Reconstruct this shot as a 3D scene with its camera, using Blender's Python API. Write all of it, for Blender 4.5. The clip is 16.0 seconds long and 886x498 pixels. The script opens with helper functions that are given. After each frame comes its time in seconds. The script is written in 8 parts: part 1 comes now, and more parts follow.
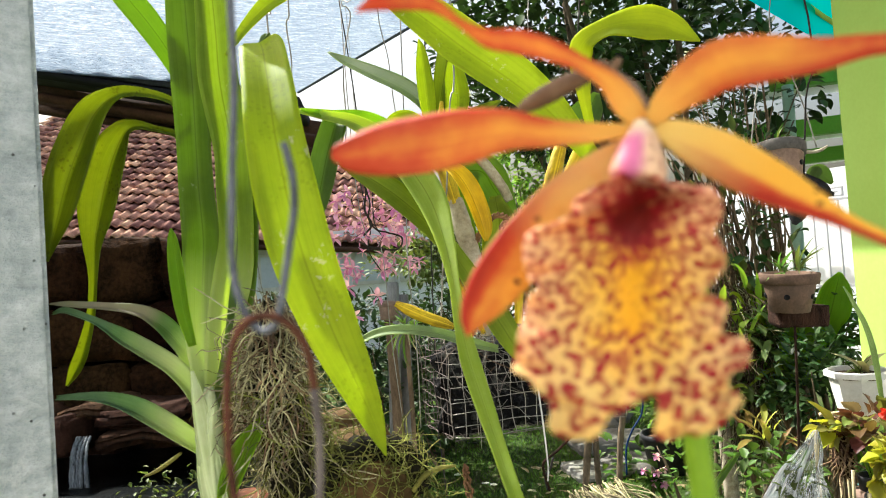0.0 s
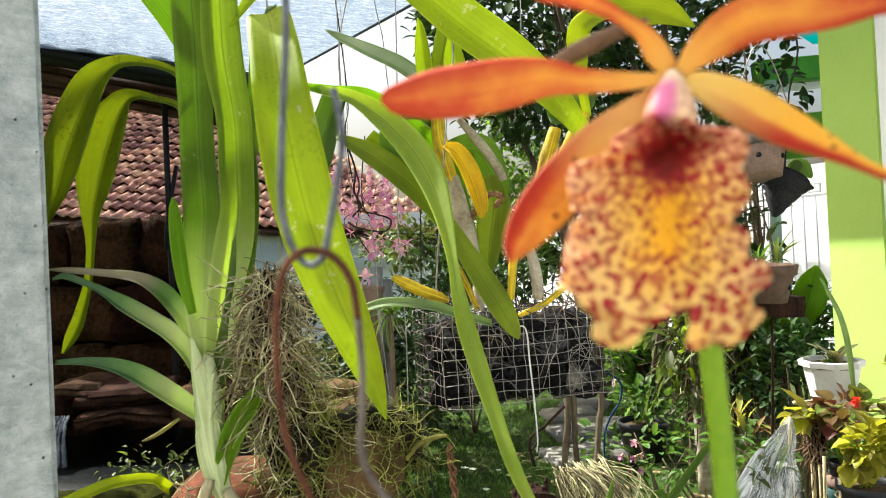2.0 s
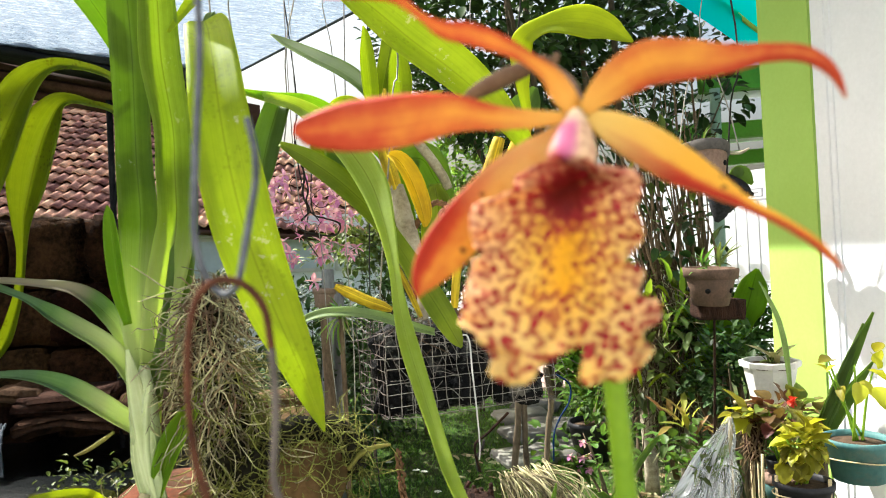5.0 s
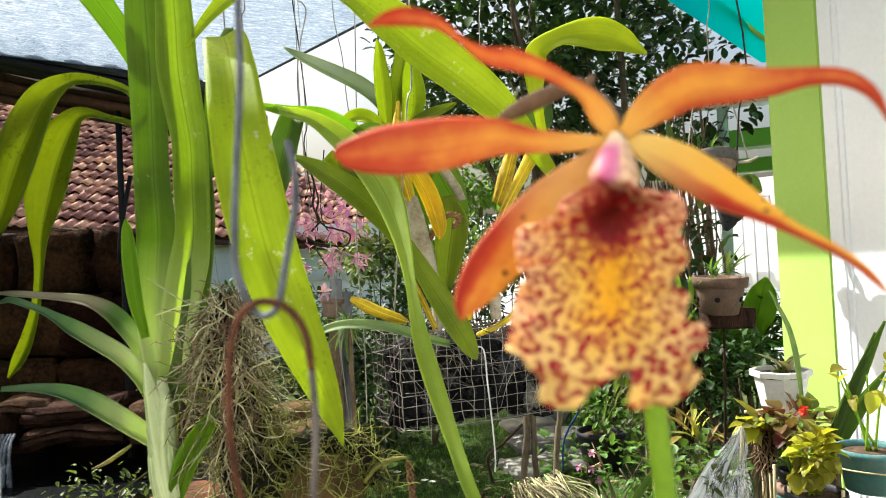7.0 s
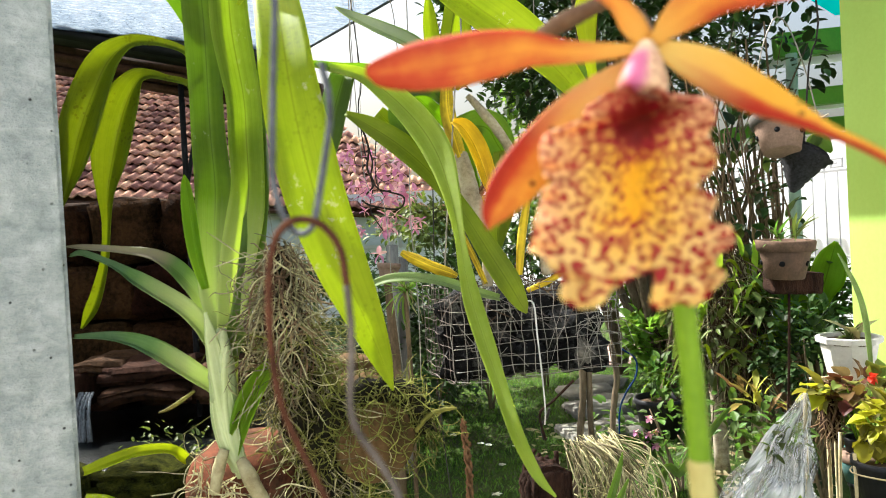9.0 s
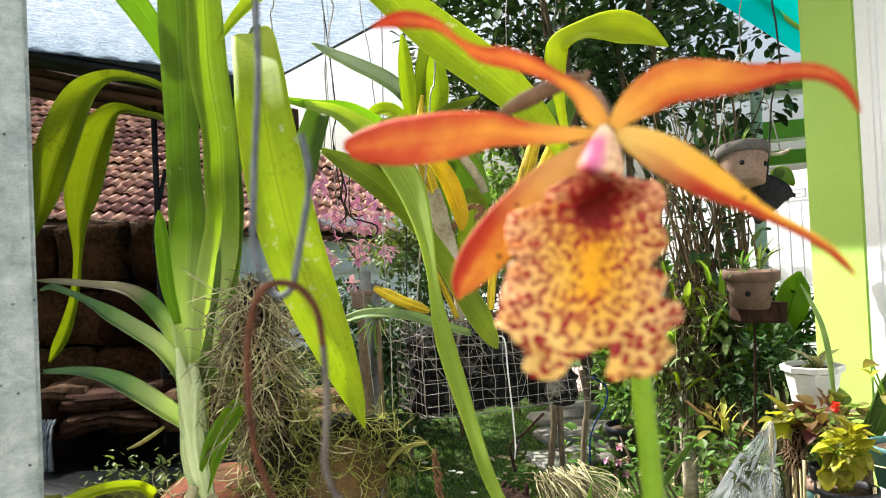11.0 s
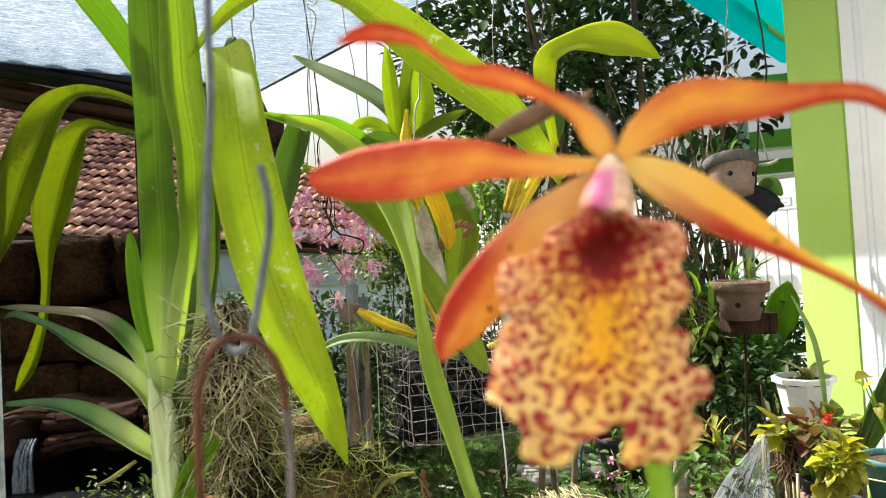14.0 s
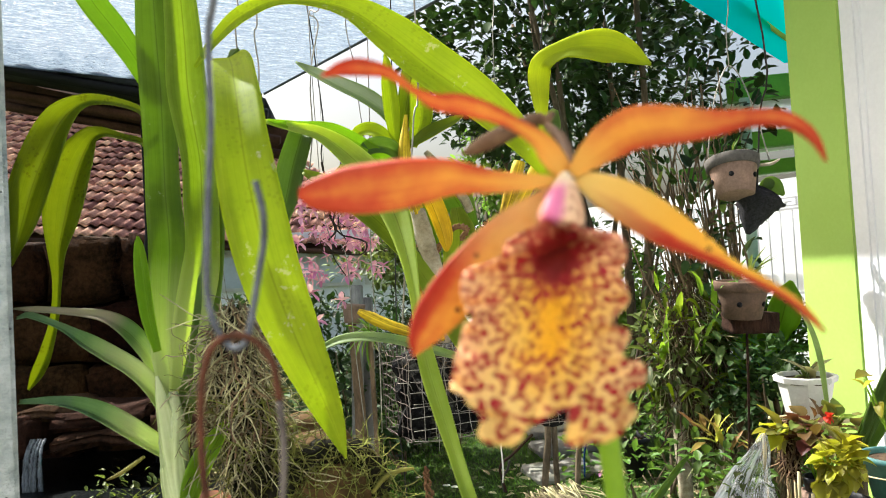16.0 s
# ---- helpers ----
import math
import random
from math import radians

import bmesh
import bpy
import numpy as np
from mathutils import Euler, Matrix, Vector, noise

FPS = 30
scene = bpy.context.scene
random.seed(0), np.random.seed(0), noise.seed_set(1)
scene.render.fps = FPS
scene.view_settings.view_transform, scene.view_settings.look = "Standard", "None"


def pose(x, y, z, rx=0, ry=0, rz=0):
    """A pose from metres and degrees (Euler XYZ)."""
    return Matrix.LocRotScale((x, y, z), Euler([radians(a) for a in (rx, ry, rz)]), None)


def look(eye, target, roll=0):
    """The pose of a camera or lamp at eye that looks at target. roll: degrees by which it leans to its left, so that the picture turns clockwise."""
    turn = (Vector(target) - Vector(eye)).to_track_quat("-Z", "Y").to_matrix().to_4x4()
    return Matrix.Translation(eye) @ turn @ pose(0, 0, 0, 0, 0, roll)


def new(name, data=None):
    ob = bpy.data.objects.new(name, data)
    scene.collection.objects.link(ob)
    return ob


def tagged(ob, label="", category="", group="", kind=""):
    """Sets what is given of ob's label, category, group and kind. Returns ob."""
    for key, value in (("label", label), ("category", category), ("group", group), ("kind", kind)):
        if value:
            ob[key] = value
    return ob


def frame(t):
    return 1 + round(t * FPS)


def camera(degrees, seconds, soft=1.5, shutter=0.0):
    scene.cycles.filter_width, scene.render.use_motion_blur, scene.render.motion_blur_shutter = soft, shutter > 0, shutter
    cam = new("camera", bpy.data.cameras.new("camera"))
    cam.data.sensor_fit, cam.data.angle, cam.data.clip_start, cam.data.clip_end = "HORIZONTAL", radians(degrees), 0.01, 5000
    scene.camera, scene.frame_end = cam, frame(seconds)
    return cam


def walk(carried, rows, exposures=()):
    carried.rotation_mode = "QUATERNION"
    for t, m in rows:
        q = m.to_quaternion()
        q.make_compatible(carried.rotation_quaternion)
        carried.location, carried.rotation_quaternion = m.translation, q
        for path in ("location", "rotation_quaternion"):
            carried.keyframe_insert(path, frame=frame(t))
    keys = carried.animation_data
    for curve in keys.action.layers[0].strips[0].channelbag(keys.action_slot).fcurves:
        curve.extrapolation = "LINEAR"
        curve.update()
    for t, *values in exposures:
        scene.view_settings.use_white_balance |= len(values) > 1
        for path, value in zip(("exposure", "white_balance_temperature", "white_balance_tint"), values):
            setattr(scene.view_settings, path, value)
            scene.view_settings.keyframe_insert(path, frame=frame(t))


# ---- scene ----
cam = camera(64.95, 16.0, soft=0.6)
walk(cam, [
    (0, pose(0.0076, 0.0207, 1.1167, 91.78, 3.93, 0.11)),
    (0.5, pose(0.0055, 0.0189, 1.1153, 91.17, 3.66, -1.20)),
    (1, pose(0.0005, 0.0240, 1.1119, 90.55, 3.32, -1.90)),
    (1.5, pose(-0.0000, 0.0196, 1.1110, 91.17, 3.56, -2.14)),
    (2, pose(-0.0093, 0.0072, 1.1036, 90.77, 2.77, -1.49)),
    (2.5, pose(0.0037, 0.0150, 1.1025, 90.54, 3.29, -0.68)),
    (3, pose(-0.0037, 0.0328, 1.0986, 89.79, 2.96, -0.66)),
    (3.5, pose(-0.0079, 0.0410, 1.0990, 88.90, 2.98, -2.67)),
    (4, pose(-0.0044, 0.0318, 1.1020, 89.60, 3.34, -4.58)),
    (4.2, pose(-0.0016, 0.0198, 1.1076, 89.61, 2.54, -5.11)),
    (6.3, pose(0.0041, -0.0012, 1.1152, 93.06, 2.98, -5.37)),
    (6.5, pose(0.0003, 0.0041, 1.1265, 93.10, 3.06, -4.49)),
    (7, pose(-0.0067, 0.0032, 1.1156, 91.39, 2.83, -4.75)),
    (7.5, pose(-0.0139, 0.0055, 1.0966, 89.53, 1.81, -0.79)),
    (8, pose(-0.0050, -0.0100, 1.0963, 89.70, 2.65, 0.19)),
    (8.5, pose(-0.0001, 0.0037, 1.0916, 88.01, 2.84, 0.93)),
    (9, pose(0.0000, -0.0000, 1.1000, 89.08, 3.05, -0.05)),
    (9.5, pose(0.0056, -0.0017, 1.1027, 88.88, 3.82, -1.16)),
    (10, pose(0.0068, 0.0016, 1.1081, 89.23, 3.98, -0.33)),
    (10.2, pose(0.0063, -0.0013, 1.1118, 89.96, 3.40, -1.13)),
    (12.3, pose(-0.0068, -0.0201, 1.1132, 91.25, 2.44, -2.73)),
    (12.5, pose(-0.0053, -0.0214, 1.1140, 91.09, 2.89, -2.45)),
    (13, pose(-0.0003, -0.0017, 1.1156, 91.33, 3.03, -3.09)),
    (13.5, pose(0.0022, 0.0151, 1.1206, 91.92, 3.15, -3.35)),
    (14, pose(0.0042, 0.0166, 1.1228, 91.75, 3.07, -3.24)),
    (14.5, pose(0.0024, 0.0025, 1.1170, 91.68, 2.52, -3.75)),
    (15, pose(0.0097, 0.0020, 1.1147, 90.98, 3.10, -2.56)),
    (15.5, pose(0.0165, -0.0017, 1.1173, 91.01, 3.42, -2.89)),
    (16, pose(0.0119, -0.0053, 1.1237, 91.79, 3.25, -2.75)),
], [(0, 1.44, 6050, 9), (2.5, 1.45, 6050, 9), (4, 1.57, 6050, 9), (6.5, 1.38, 6050, 9), (7.5, 1.47, 6050, 9), (8.5, 1.55, 6050, 9), (9.5, 1.55, 6050, 9),
    (10, 1.62, 6050, 9), (12.5, 1.37, 6050, 9), (14, 1.37, 6050, 9), (16, 1.38, 6050, 9)])
cam.data.dof.use_dof = True
cam.data.dof.focus_distance = 1.2
cam.data.dof.aperture_fstop = 13

# ---- world, sun, exposure ----
SUN_ELEVATION, SUN_AZIMUTH = radians(50), radians(-52)   # azimuth from +y, clockwise
world = bpy.data.worlds.new("world")
scene.world = world
world.use_nodes = True
sky = world.node_tree.nodes.new("ShaderNodeTexSky")
sky.sky_type = "NISHITA"
sky.sun_disc = False
sky.sun_elevation = SUN_ELEVATION
sky.sun_rotation = SUN_AZIMUTH
sky.dust_density = 10.0
sky.air_density = 1.5
sky.ozone_density = 0.3
background = world.node_tree.nodes["Background"]
background.inputs["Strength"].default_value = 0.09
world.node_tree.links.new(sky.outputs["Color"], background.inputs["Color"])
sun_data = bpy.data.lights.new("sun", "SUN")
sun_data.energy = 4.4
sun_data.angle = radians(0.6)
sun_data.color = (1.0, 0.94, 0.84)
sun = new("sun", sun_data)
sun.matrix_world = look((0, 0, 0), (-math.sin(SUN_AZIMUTH) * math.cos(SUN_ELEVATION),
                                   -math.cos(SUN_AZIMUTH) * math.cos(SUN_ELEVATION), -math.sin(SUN_ELEVATION)))


# ---- materials ----
def nodes_of(name):
    m = bpy.data.materials.new(name)
    m.use_nodes = True
    nt = m.node_tree
    return m, nt, nt.nodes["Principled BSDF"], nt.nodes["Material Output"]


def add(nt, kind, **values):
    n = nt.nodes.new(kind)
    for key, value in values.items():
        n.inputs[key.replace("_", " ")].default_value = value
    return n


def ramp(nt, source, stops):
    r = nt.nodes.new("ShaderNodeValToRGB")
    while len(r.color_ramp.elements) < len(stops):
        r.color_ramp.elements.new(0.5)
    for e, (at, c) in zip(r.color_ramp.elements, stops):
        e.position, e.color = at, (*c, 1)
    nt.links.new(source, r.inputs["Fac"])
    return r.outputs["Color"]


def blend(nt, kind, fac, a, b):
    n = nt.nodes.new("ShaderNodeMix")
    n.data_type, n.blend_type = "RGBA", kind
    for socket, value in ((n.inputs[0], fac), (n.inputs[6], a), (n.inputs[7], b)):
        if isinstance(value, bpy.types.NodeSocket):
            nt.links.new(value, socket)
        else:
            socket.default_value = value if isinstance(value, (int, float)) else (*value, 1)
    return n.outputs[2]


def sums(nt, op, a, b=0.0, c=0.0):
    n = nt.nodes.new("ShaderNodeMath")
    n.operation = op
    for socket, value in zip(n.inputs, (a, b, c)):
        if isinstance(value, bpy.types.NodeSocket):
            nt.links.new(value, socket)
        else:
            socket.default_value = value
    return n.outputs[0]


def coords(nt, kind="Object", scale=(1, 1, 1)):
    tc = nt.nodes.new("ShaderNodeTexCoord")
    mp = nt.nodes.new("ShaderNodeMapping")
    mp.inputs["Scale"].default_value = scale
    nt.links.new(tc.outputs[kind], mp.inputs["Vector"])
    return mp.outputs["Vector"]


def noise_of(nt, vector, scale, detail=5.0, rough=0.6):
    n = add(nt, "ShaderNodeTexNoise", Scale=scale, Detail=detail, Roughness=rough)
    nt.links.new(vector, n.inputs["Vector"])
    return n.outputs["Fac"]


def bumped(nt, bsdf, height, strength, distance):
    b = add(nt, "ShaderNodeBump", Strength=strength, Distance=distance)
    nt.links.new(height, b.inputs["Height"])
    nt.links.new(b.outputs["Normal"], bsdf.inputs["Normal"])


def surface(name, low, high, rough=0.8, coarse=6.0, fine=60.0, bump=0.4, depth=0.004, metal=0.0, spread=0.0, island=False,
            dirt=None, stretch=(1, 1, 1), gloss=0.12):
    """A mottled surface: two tones mixed at two scales, with relief; spread varies whole pieces."""
    m, nt, bsdf, _ = nodes_of(name)
    v = coords(nt, "Object", stretch)
    a, b = noise_of(nt, v, coarse), noise_of(nt, v, fine, 6.0, 0.7)
    t = sums(nt, "ADD", sums(nt, "MULTIPLY", a, 0.6), sums(nt, "MULTIPLY", b, 0.4))
    colour = ramp(nt, t, [(0.36, low), (0.64, high)])
    if dirt:
        colour = blend(nt, "MIX", ramp(nt, noise_of(nt, v, coarse * 0.6, 8.0, 0.75), [(0.5, (0, 0, 0)), (0.68, (0.8, 0.8, 0.8))]), colour, dirt)
    if spread:
        src = nt.nodes.new("ShaderNodeNewGeometry").outputs["Random Per Island"] if island else nt.nodes.new("ShaderNodeObjectInfo").outputs["Random"]
        hsv = nt.nodes.new("ShaderNodeHueSaturation")
        nt.links.new(colour, hsv.inputs["Color"])
        nt.links.new(sums(nt, "MULTIPLY_ADD", src, 2 * spread, 1 - spread), hsv.inputs["Value"])
        nt.links.new(sums(nt, "MULTIPLY_ADD", src, 0.04, 0.48), hsv.inputs["Hue"])
        colour = hsv.outputs["Color"]
    nt.links.new(colour, bsdf.inputs["Base Color"])
    nt.links.new(sums(nt, "MULTIPLY_ADD", b, 0.3, rough - 0.15), bsdf.inputs["Roughness"])
    bsdf.inputs["Metallic"].default_value = metal
    bsdf.inputs["Specular IOR Level"].default_value = gloss
    if bump:
        bumped(nt, bsdf, t, bump, depth)
    return m


def leafy(name, dark, light, back, glow=0.45, rough=0.46, vein=0.85, tip=None, spots=0.0, ribs=40.0, foot=None, scars=0.0):
    """A strap leaf: fine parallel veins along it, a dark midrib line that also paints the crease's shade, mottling,
    light that passes through.
    """
    m, nt, bsdf, out = nodes_of(name)
    uv = nt.nodes.new("ShaderNodeTexCoord").outputs["UV"]
    xyz = nt.nodes.new("ShaderNodeSeparateXYZ")
    nt.links.new(uv, xyz.inputs[0])
    u, v = xyz.outputs[0], xyz.outputs[1]
    obj = coords(nt)
    big, small = noise_of(nt, obj, 14.0, 3.0), noise_of(nt, obj, 160.0, 4.0)
    streak = add(nt, "ShaderNodeTexNoise", Scale=1.0, Detail=3.0)
    mp = nt.nodes.new("ShaderNodeMapping")
    mp.inputs["Scale"].default_value = (ribs, 2.0, 1.0)
    nt.links.new(uv, mp.inputs["Vector"])
    nt.links.new(mp.outputs["Vector"], streak.inputs["Vector"])
    t = sums(nt, "ADD", sums(nt, "MULTIPLY", big, 0.45), sums(nt, "ADD", sums(nt, "MULTIPLY", streak.outputs["Fac"], 0.35), sums(nt, "MULTIPLY", small, 0.2)))
    colour = ramp(nt, t, [(0.4, dark), (0.6, light)])
    mid = sums(nt, "ABSOLUTE", sums(nt, "SUBTRACT", u, 0.5))
    rib = ramp(nt, mid, [(0.01, (1, 1, 1)), (0.026, (0, 0, 0))])
    halo = ramp(nt, mid, [(0.02, (0.45, 0.45, 0.45)), (0.09, (0, 0, 0))])
    colour = blend(nt, "MIX", halo, colour, tuple(min(1.0, c * 1.35) for c in light))
    colour = blend(nt, "MIX", sums(nt, "MULTIPLY", rib, vein), colour, tuple(c * 0.35 for c in dark))
    edge = ramp(nt, mid, [(0.462, (0, 0, 0)), (0.49, (0.8, 0.8, 0.8))])
    colour = blend(nt, "MIX", edge, colour, tuple(c * 1.3 for c in light))
    if foot:
        pale = sums(nt, "ADD", v, sums(nt, "MULTIPLY", sums(nt, "SUBTRACT", streak.outputs["Fac"], 0.5), 0.12))
        colour = blend(nt, "MIX", ramp(nt, pale, [(foot * 0.55, (0.9, 0.9, 0.9)), (foot, (0, 0, 0))]), colour, (0.56, 0.63, 0.25))
    if tip:
        wob = sums(nt, "ADD", v, sums(nt, "MULTIPLY", sums(nt, "SUBTRACT", big, 0.5), 0.25))
        colour = blend(nt, "MIX", ramp(nt, wob, [(tip[0] - 0.06, (0, 0, 0)), (tip[0] + 0.06, (1, 1, 1))]), colour, tip[1])
    if spots:
        vor = add(nt, "ShaderNodeTexVoronoi", Scale=210.0)
        nt.links.new(obj, vor.inputs["Vector"])
        gate = ramp(nt, noise_of(nt, obj, 26.0, 2.0), [(0.53, (0, 0, 0)), (0.6, (1, 1, 1))])
        dot = ramp(nt, vor.outputs["Distance"], [(0.28, (1, 1, 1)), (0.38, (0, 0, 0))])
        colour = blend(nt, "MIX", sums(nt, "MULTIPLY", sums(nt, "MULTIPLY", dot, gate), spots), colour, (0.012, 0.01, 0.006))
    if scars:
        flaw = ramp(nt, noise_of(nt, obj, 120.0, 5.0, 0.7), [(0.56, (0, 0, 0)), (0.6, (1, 1, 1))])
        where = ramp(nt, noise_of(nt, obj, 30.0, 1.0), [(0.62, (0, 0, 0)), (0.65, (1, 1, 1))])
        colour = blend(nt, "MIX", sums(nt, "MULTIPLY", sums(nt, "MULTIPLY", flaw, where), scars), colour, (0.5, 0.46, 0.3))
    nt.links.new(colour, bsdf.inputs["Base Color"])
    nt.links.new(sums(nt, "MULTIPLY_ADD", small, 0.25, rough - 0.02), bsdf.inputs["Roughness"])
    bsdf.inputs["Specular IOR Level"].default_value = 0.2
    bumped(nt, bsdf, sums(nt, "ADD", streak.outputs["Fac"], sums(nt, "MULTIPLY", mid, 1.0)), 0.25, 0.0006)
    tr = nt.nodes.new("ShaderNodeBsdfTranslucent")
    nt.links.new(blend(nt, "MULTIPLY", 1.0, blend(nt, "MIX", 0.6, colour, back), (1.5, 1.5, 1.2)), tr.inputs["Color"])
    mix = nt.nodes.new("ShaderNodeMixShader")
    mix.inputs[0].default_value = glow
    nt.links.new(bsdf.outputs[0], mix.inputs[1])
    nt.links.new(tr.outputs[0], mix.inputs[2])
    nt.links.new(mix.outputs[0], out.inputs["Surface"])
    return m


def foliage(name, dark, light, glow=0.35, rough=0.4, hue=0.05):
    """Small leaves of a crown: each leaf its own tone."""
    m, nt, bsdf, out = nodes_of(name)
    geo = nt.nodes.new("ShaderNodeNewGeometry")
    obj = coords(nt)
    t = sums(nt, "ADD", sums(nt, "MULTIPLY", geo.outputs["Random Per Island"], 0.7), sums(nt, "MULTIPLY", noise_of(nt, obj, 3.0), 0.4))
    colour = ramp(nt, t, [(0.15, dark), (0.95, light)])
    hsv = nt.nodes.new("ShaderNodeHueSaturation")
    nt.links.new(sums(nt, "MULTIPLY_ADD", geo.outputs["Random Per Island"], hue, 0.5 - hue / 2), hsv.inputs["Hue"])
    nt.links.new(colour, hsv.inputs["Color"])
    colour = hsv.outputs["Color"]
    nt.links.new(colour, bsdf.inputs["Base Color"])
    bsdf.inputs["Roughness"].default_value = rough
    bsdf.inputs["Specular IOR Level"].default_value = 0.2
    bumped(nt, bsdf, noise_of(nt, obj, 90.0), 0.2, 0.002)
    tr = nt.nodes.new("ShaderNodeBsdfTranslucent")
    nt.links.new(blend(nt, "MULTIPLY", 1.0, colour, (1.6, 1.6, 0.9)), tr.inputs["Color"])
    mix = nt.nodes.new("ShaderNodeMixShader")
    mix.inputs[0].default_value = glow
    nt.links.new(bsdf.outputs[0], mix.inputs[1])
    nt.links.new(tr.outputs[0], mix.inputs[2])
    nt.links.new(mix.outputs[0], out.inputs["Surface"])
    return m


def petal_material(name, rim, heart, blotch, base, reach=0.32, lean=0.0, freckle=0.0, pale=0.24):
    """An orange petal: yellow heart along the midrib, red-orange margins, pale specks, thin enough to glow; lean puts the red to one side."""
    m, nt, bsdf, out = nodes_of(name)
    uv = nt.nodes.new("ShaderNodeTexCoord").outputs["UV"]
    xyz = nt.nodes.new("ShaderNodeSeparateXYZ")
    nt.links.new(uv, xyz.inputs[0])
    u, v = xyz.outputs[0], xyz.outputs[1]
    obj = coords(nt)
    mp = nt.nodes.new("ShaderNodeMapping")
    mp.inputs["Scale"].default_value = (26.0, 3.0, 1.0)
    nt.links.new(uv, mp.inputs["Vector"])
    streak = noise_of(nt, mp.outputs["Vector"], 1.0, 4.0)
    mid = sums(nt, "ABSOLUTE", sums(nt, "SUBTRACT", u, 0.5))
    t = sums(nt, "ADD", sums(nt, "MULTIPLY", mid, 1.1), sums(nt, "MULTIPLY", sums(nt, "SUBTRACT", streak, 0.5), 0.7))
    t = sums(nt, "ADD", t, sums(nt, "MULTIPLY", sums(nt, "SUBTRACT", u, 0.5), lean))
    t = sums(nt, "ADD", t, sums(nt, "MULTIPLY_ADD", v, 0.75, -reach))
    t = sums(nt, "ADD", t, sums(nt, "MULTIPLY", sums(nt, "SUBTRACT", noise_of(nt, obj, 110.0, 3.0), 0.5), 0.8))
    t = sums(nt, "ADD", t, sums(nt, "MULTIPLY", sums(nt, "SUBTRACT", noise_of(nt, obj, 38.0, 2.0), 0.5), 0.7))
    colour = ramp(nt, t, [(0.0, heart), (0.3, tuple(0.5 * a + 0.5 * b for a, b in zip(heart, rim))), (0.62, rim), (1.0, blotch)])
    foot = sums(nt, "ADD", v, sums(nt, "MULTIPLY", sums(nt, "SUBTRACT", streak, 0.5), 0.2))
    colour = blend(nt, "MIX", ramp(nt, foot, [(pale * 0.25, (0.95, 0.95, 0.95)), (pale, (0, 0, 0))]), colour, base)
    vor = add(nt, "ShaderNodeTexVoronoi", Scale=95.0)
    nt.links.new(obj, vor.inputs["Vector"])
    fleck = sums(nt, "MULTIPLY", ramp(nt, vor.outputs["Distance"], [(0.1, (1, 1, 1)), (0.24, (0, 0, 0))]), ramp(nt, noise_of(nt, obj, 30.0), [(0.52, (0, 0, 0)), (0.6, (0.6, 0.6, 0.6))]))
    colour = blend(nt, "MIX", fleck, colour, (0.8, 0.36, 0.06))
    hem = ramp(nt, mid, [(0.47, (0, 0, 0)), (0.5, (0.55, 0.55, 0.55))])
    colour = blend(nt, "MIX", hem, colour, (0.7, 0.36, 0.1))
    if freckle:
        vor2 = add(nt, "ShaderNodeTexVoronoi", Scale=330.0)
        nt.links.new(obj, vor2.inputs["Vector"])
        gate = ramp(nt, noise_of(nt, obj, 60.0, 2.0), [(0.55, (0, 0, 0)), (0.62, (1, 1, 1))])
        dot = ramp(nt, vor2.outputs["Distance"], [(0.2, (1, 1, 1)), (0.3, (0, 0, 0))])
        colour = blend(nt, "MIX", sums(nt, "MULTIPLY", sums(nt, "MULTIPLY", dot, gate), freckle), colour, (0.12, 0.008, 0.01))
    nt.links.new(colour, bsdf.inputs["Base Color"])
    bsdf.inputs["Roughness"].default_value = 0.5
    bsdf.inputs["Specular IOR Level"].default_value = 0.15
    bumped(nt, bsdf, sums(nt, "ADD", streak, noise_of(nt, obj, 700.0)), 0.25, 0.0003)
    tr = nt.nodes.new("ShaderNodeBsdfTranslucent")
    nt.links.new(colour, tr.inputs["Color"])
    mix = nt.nodes.new("ShaderNodeMixShader")
    mix.inputs[0].default_value = 0.35
    nt.links.new(bsdf.outputs[0], mix.inputs[1])
    nt.links.new(tr.outputs[0], mix.inputs[2])
    nt.links.new(mix.outputs[0], out.inputs["Surface"])
    return m


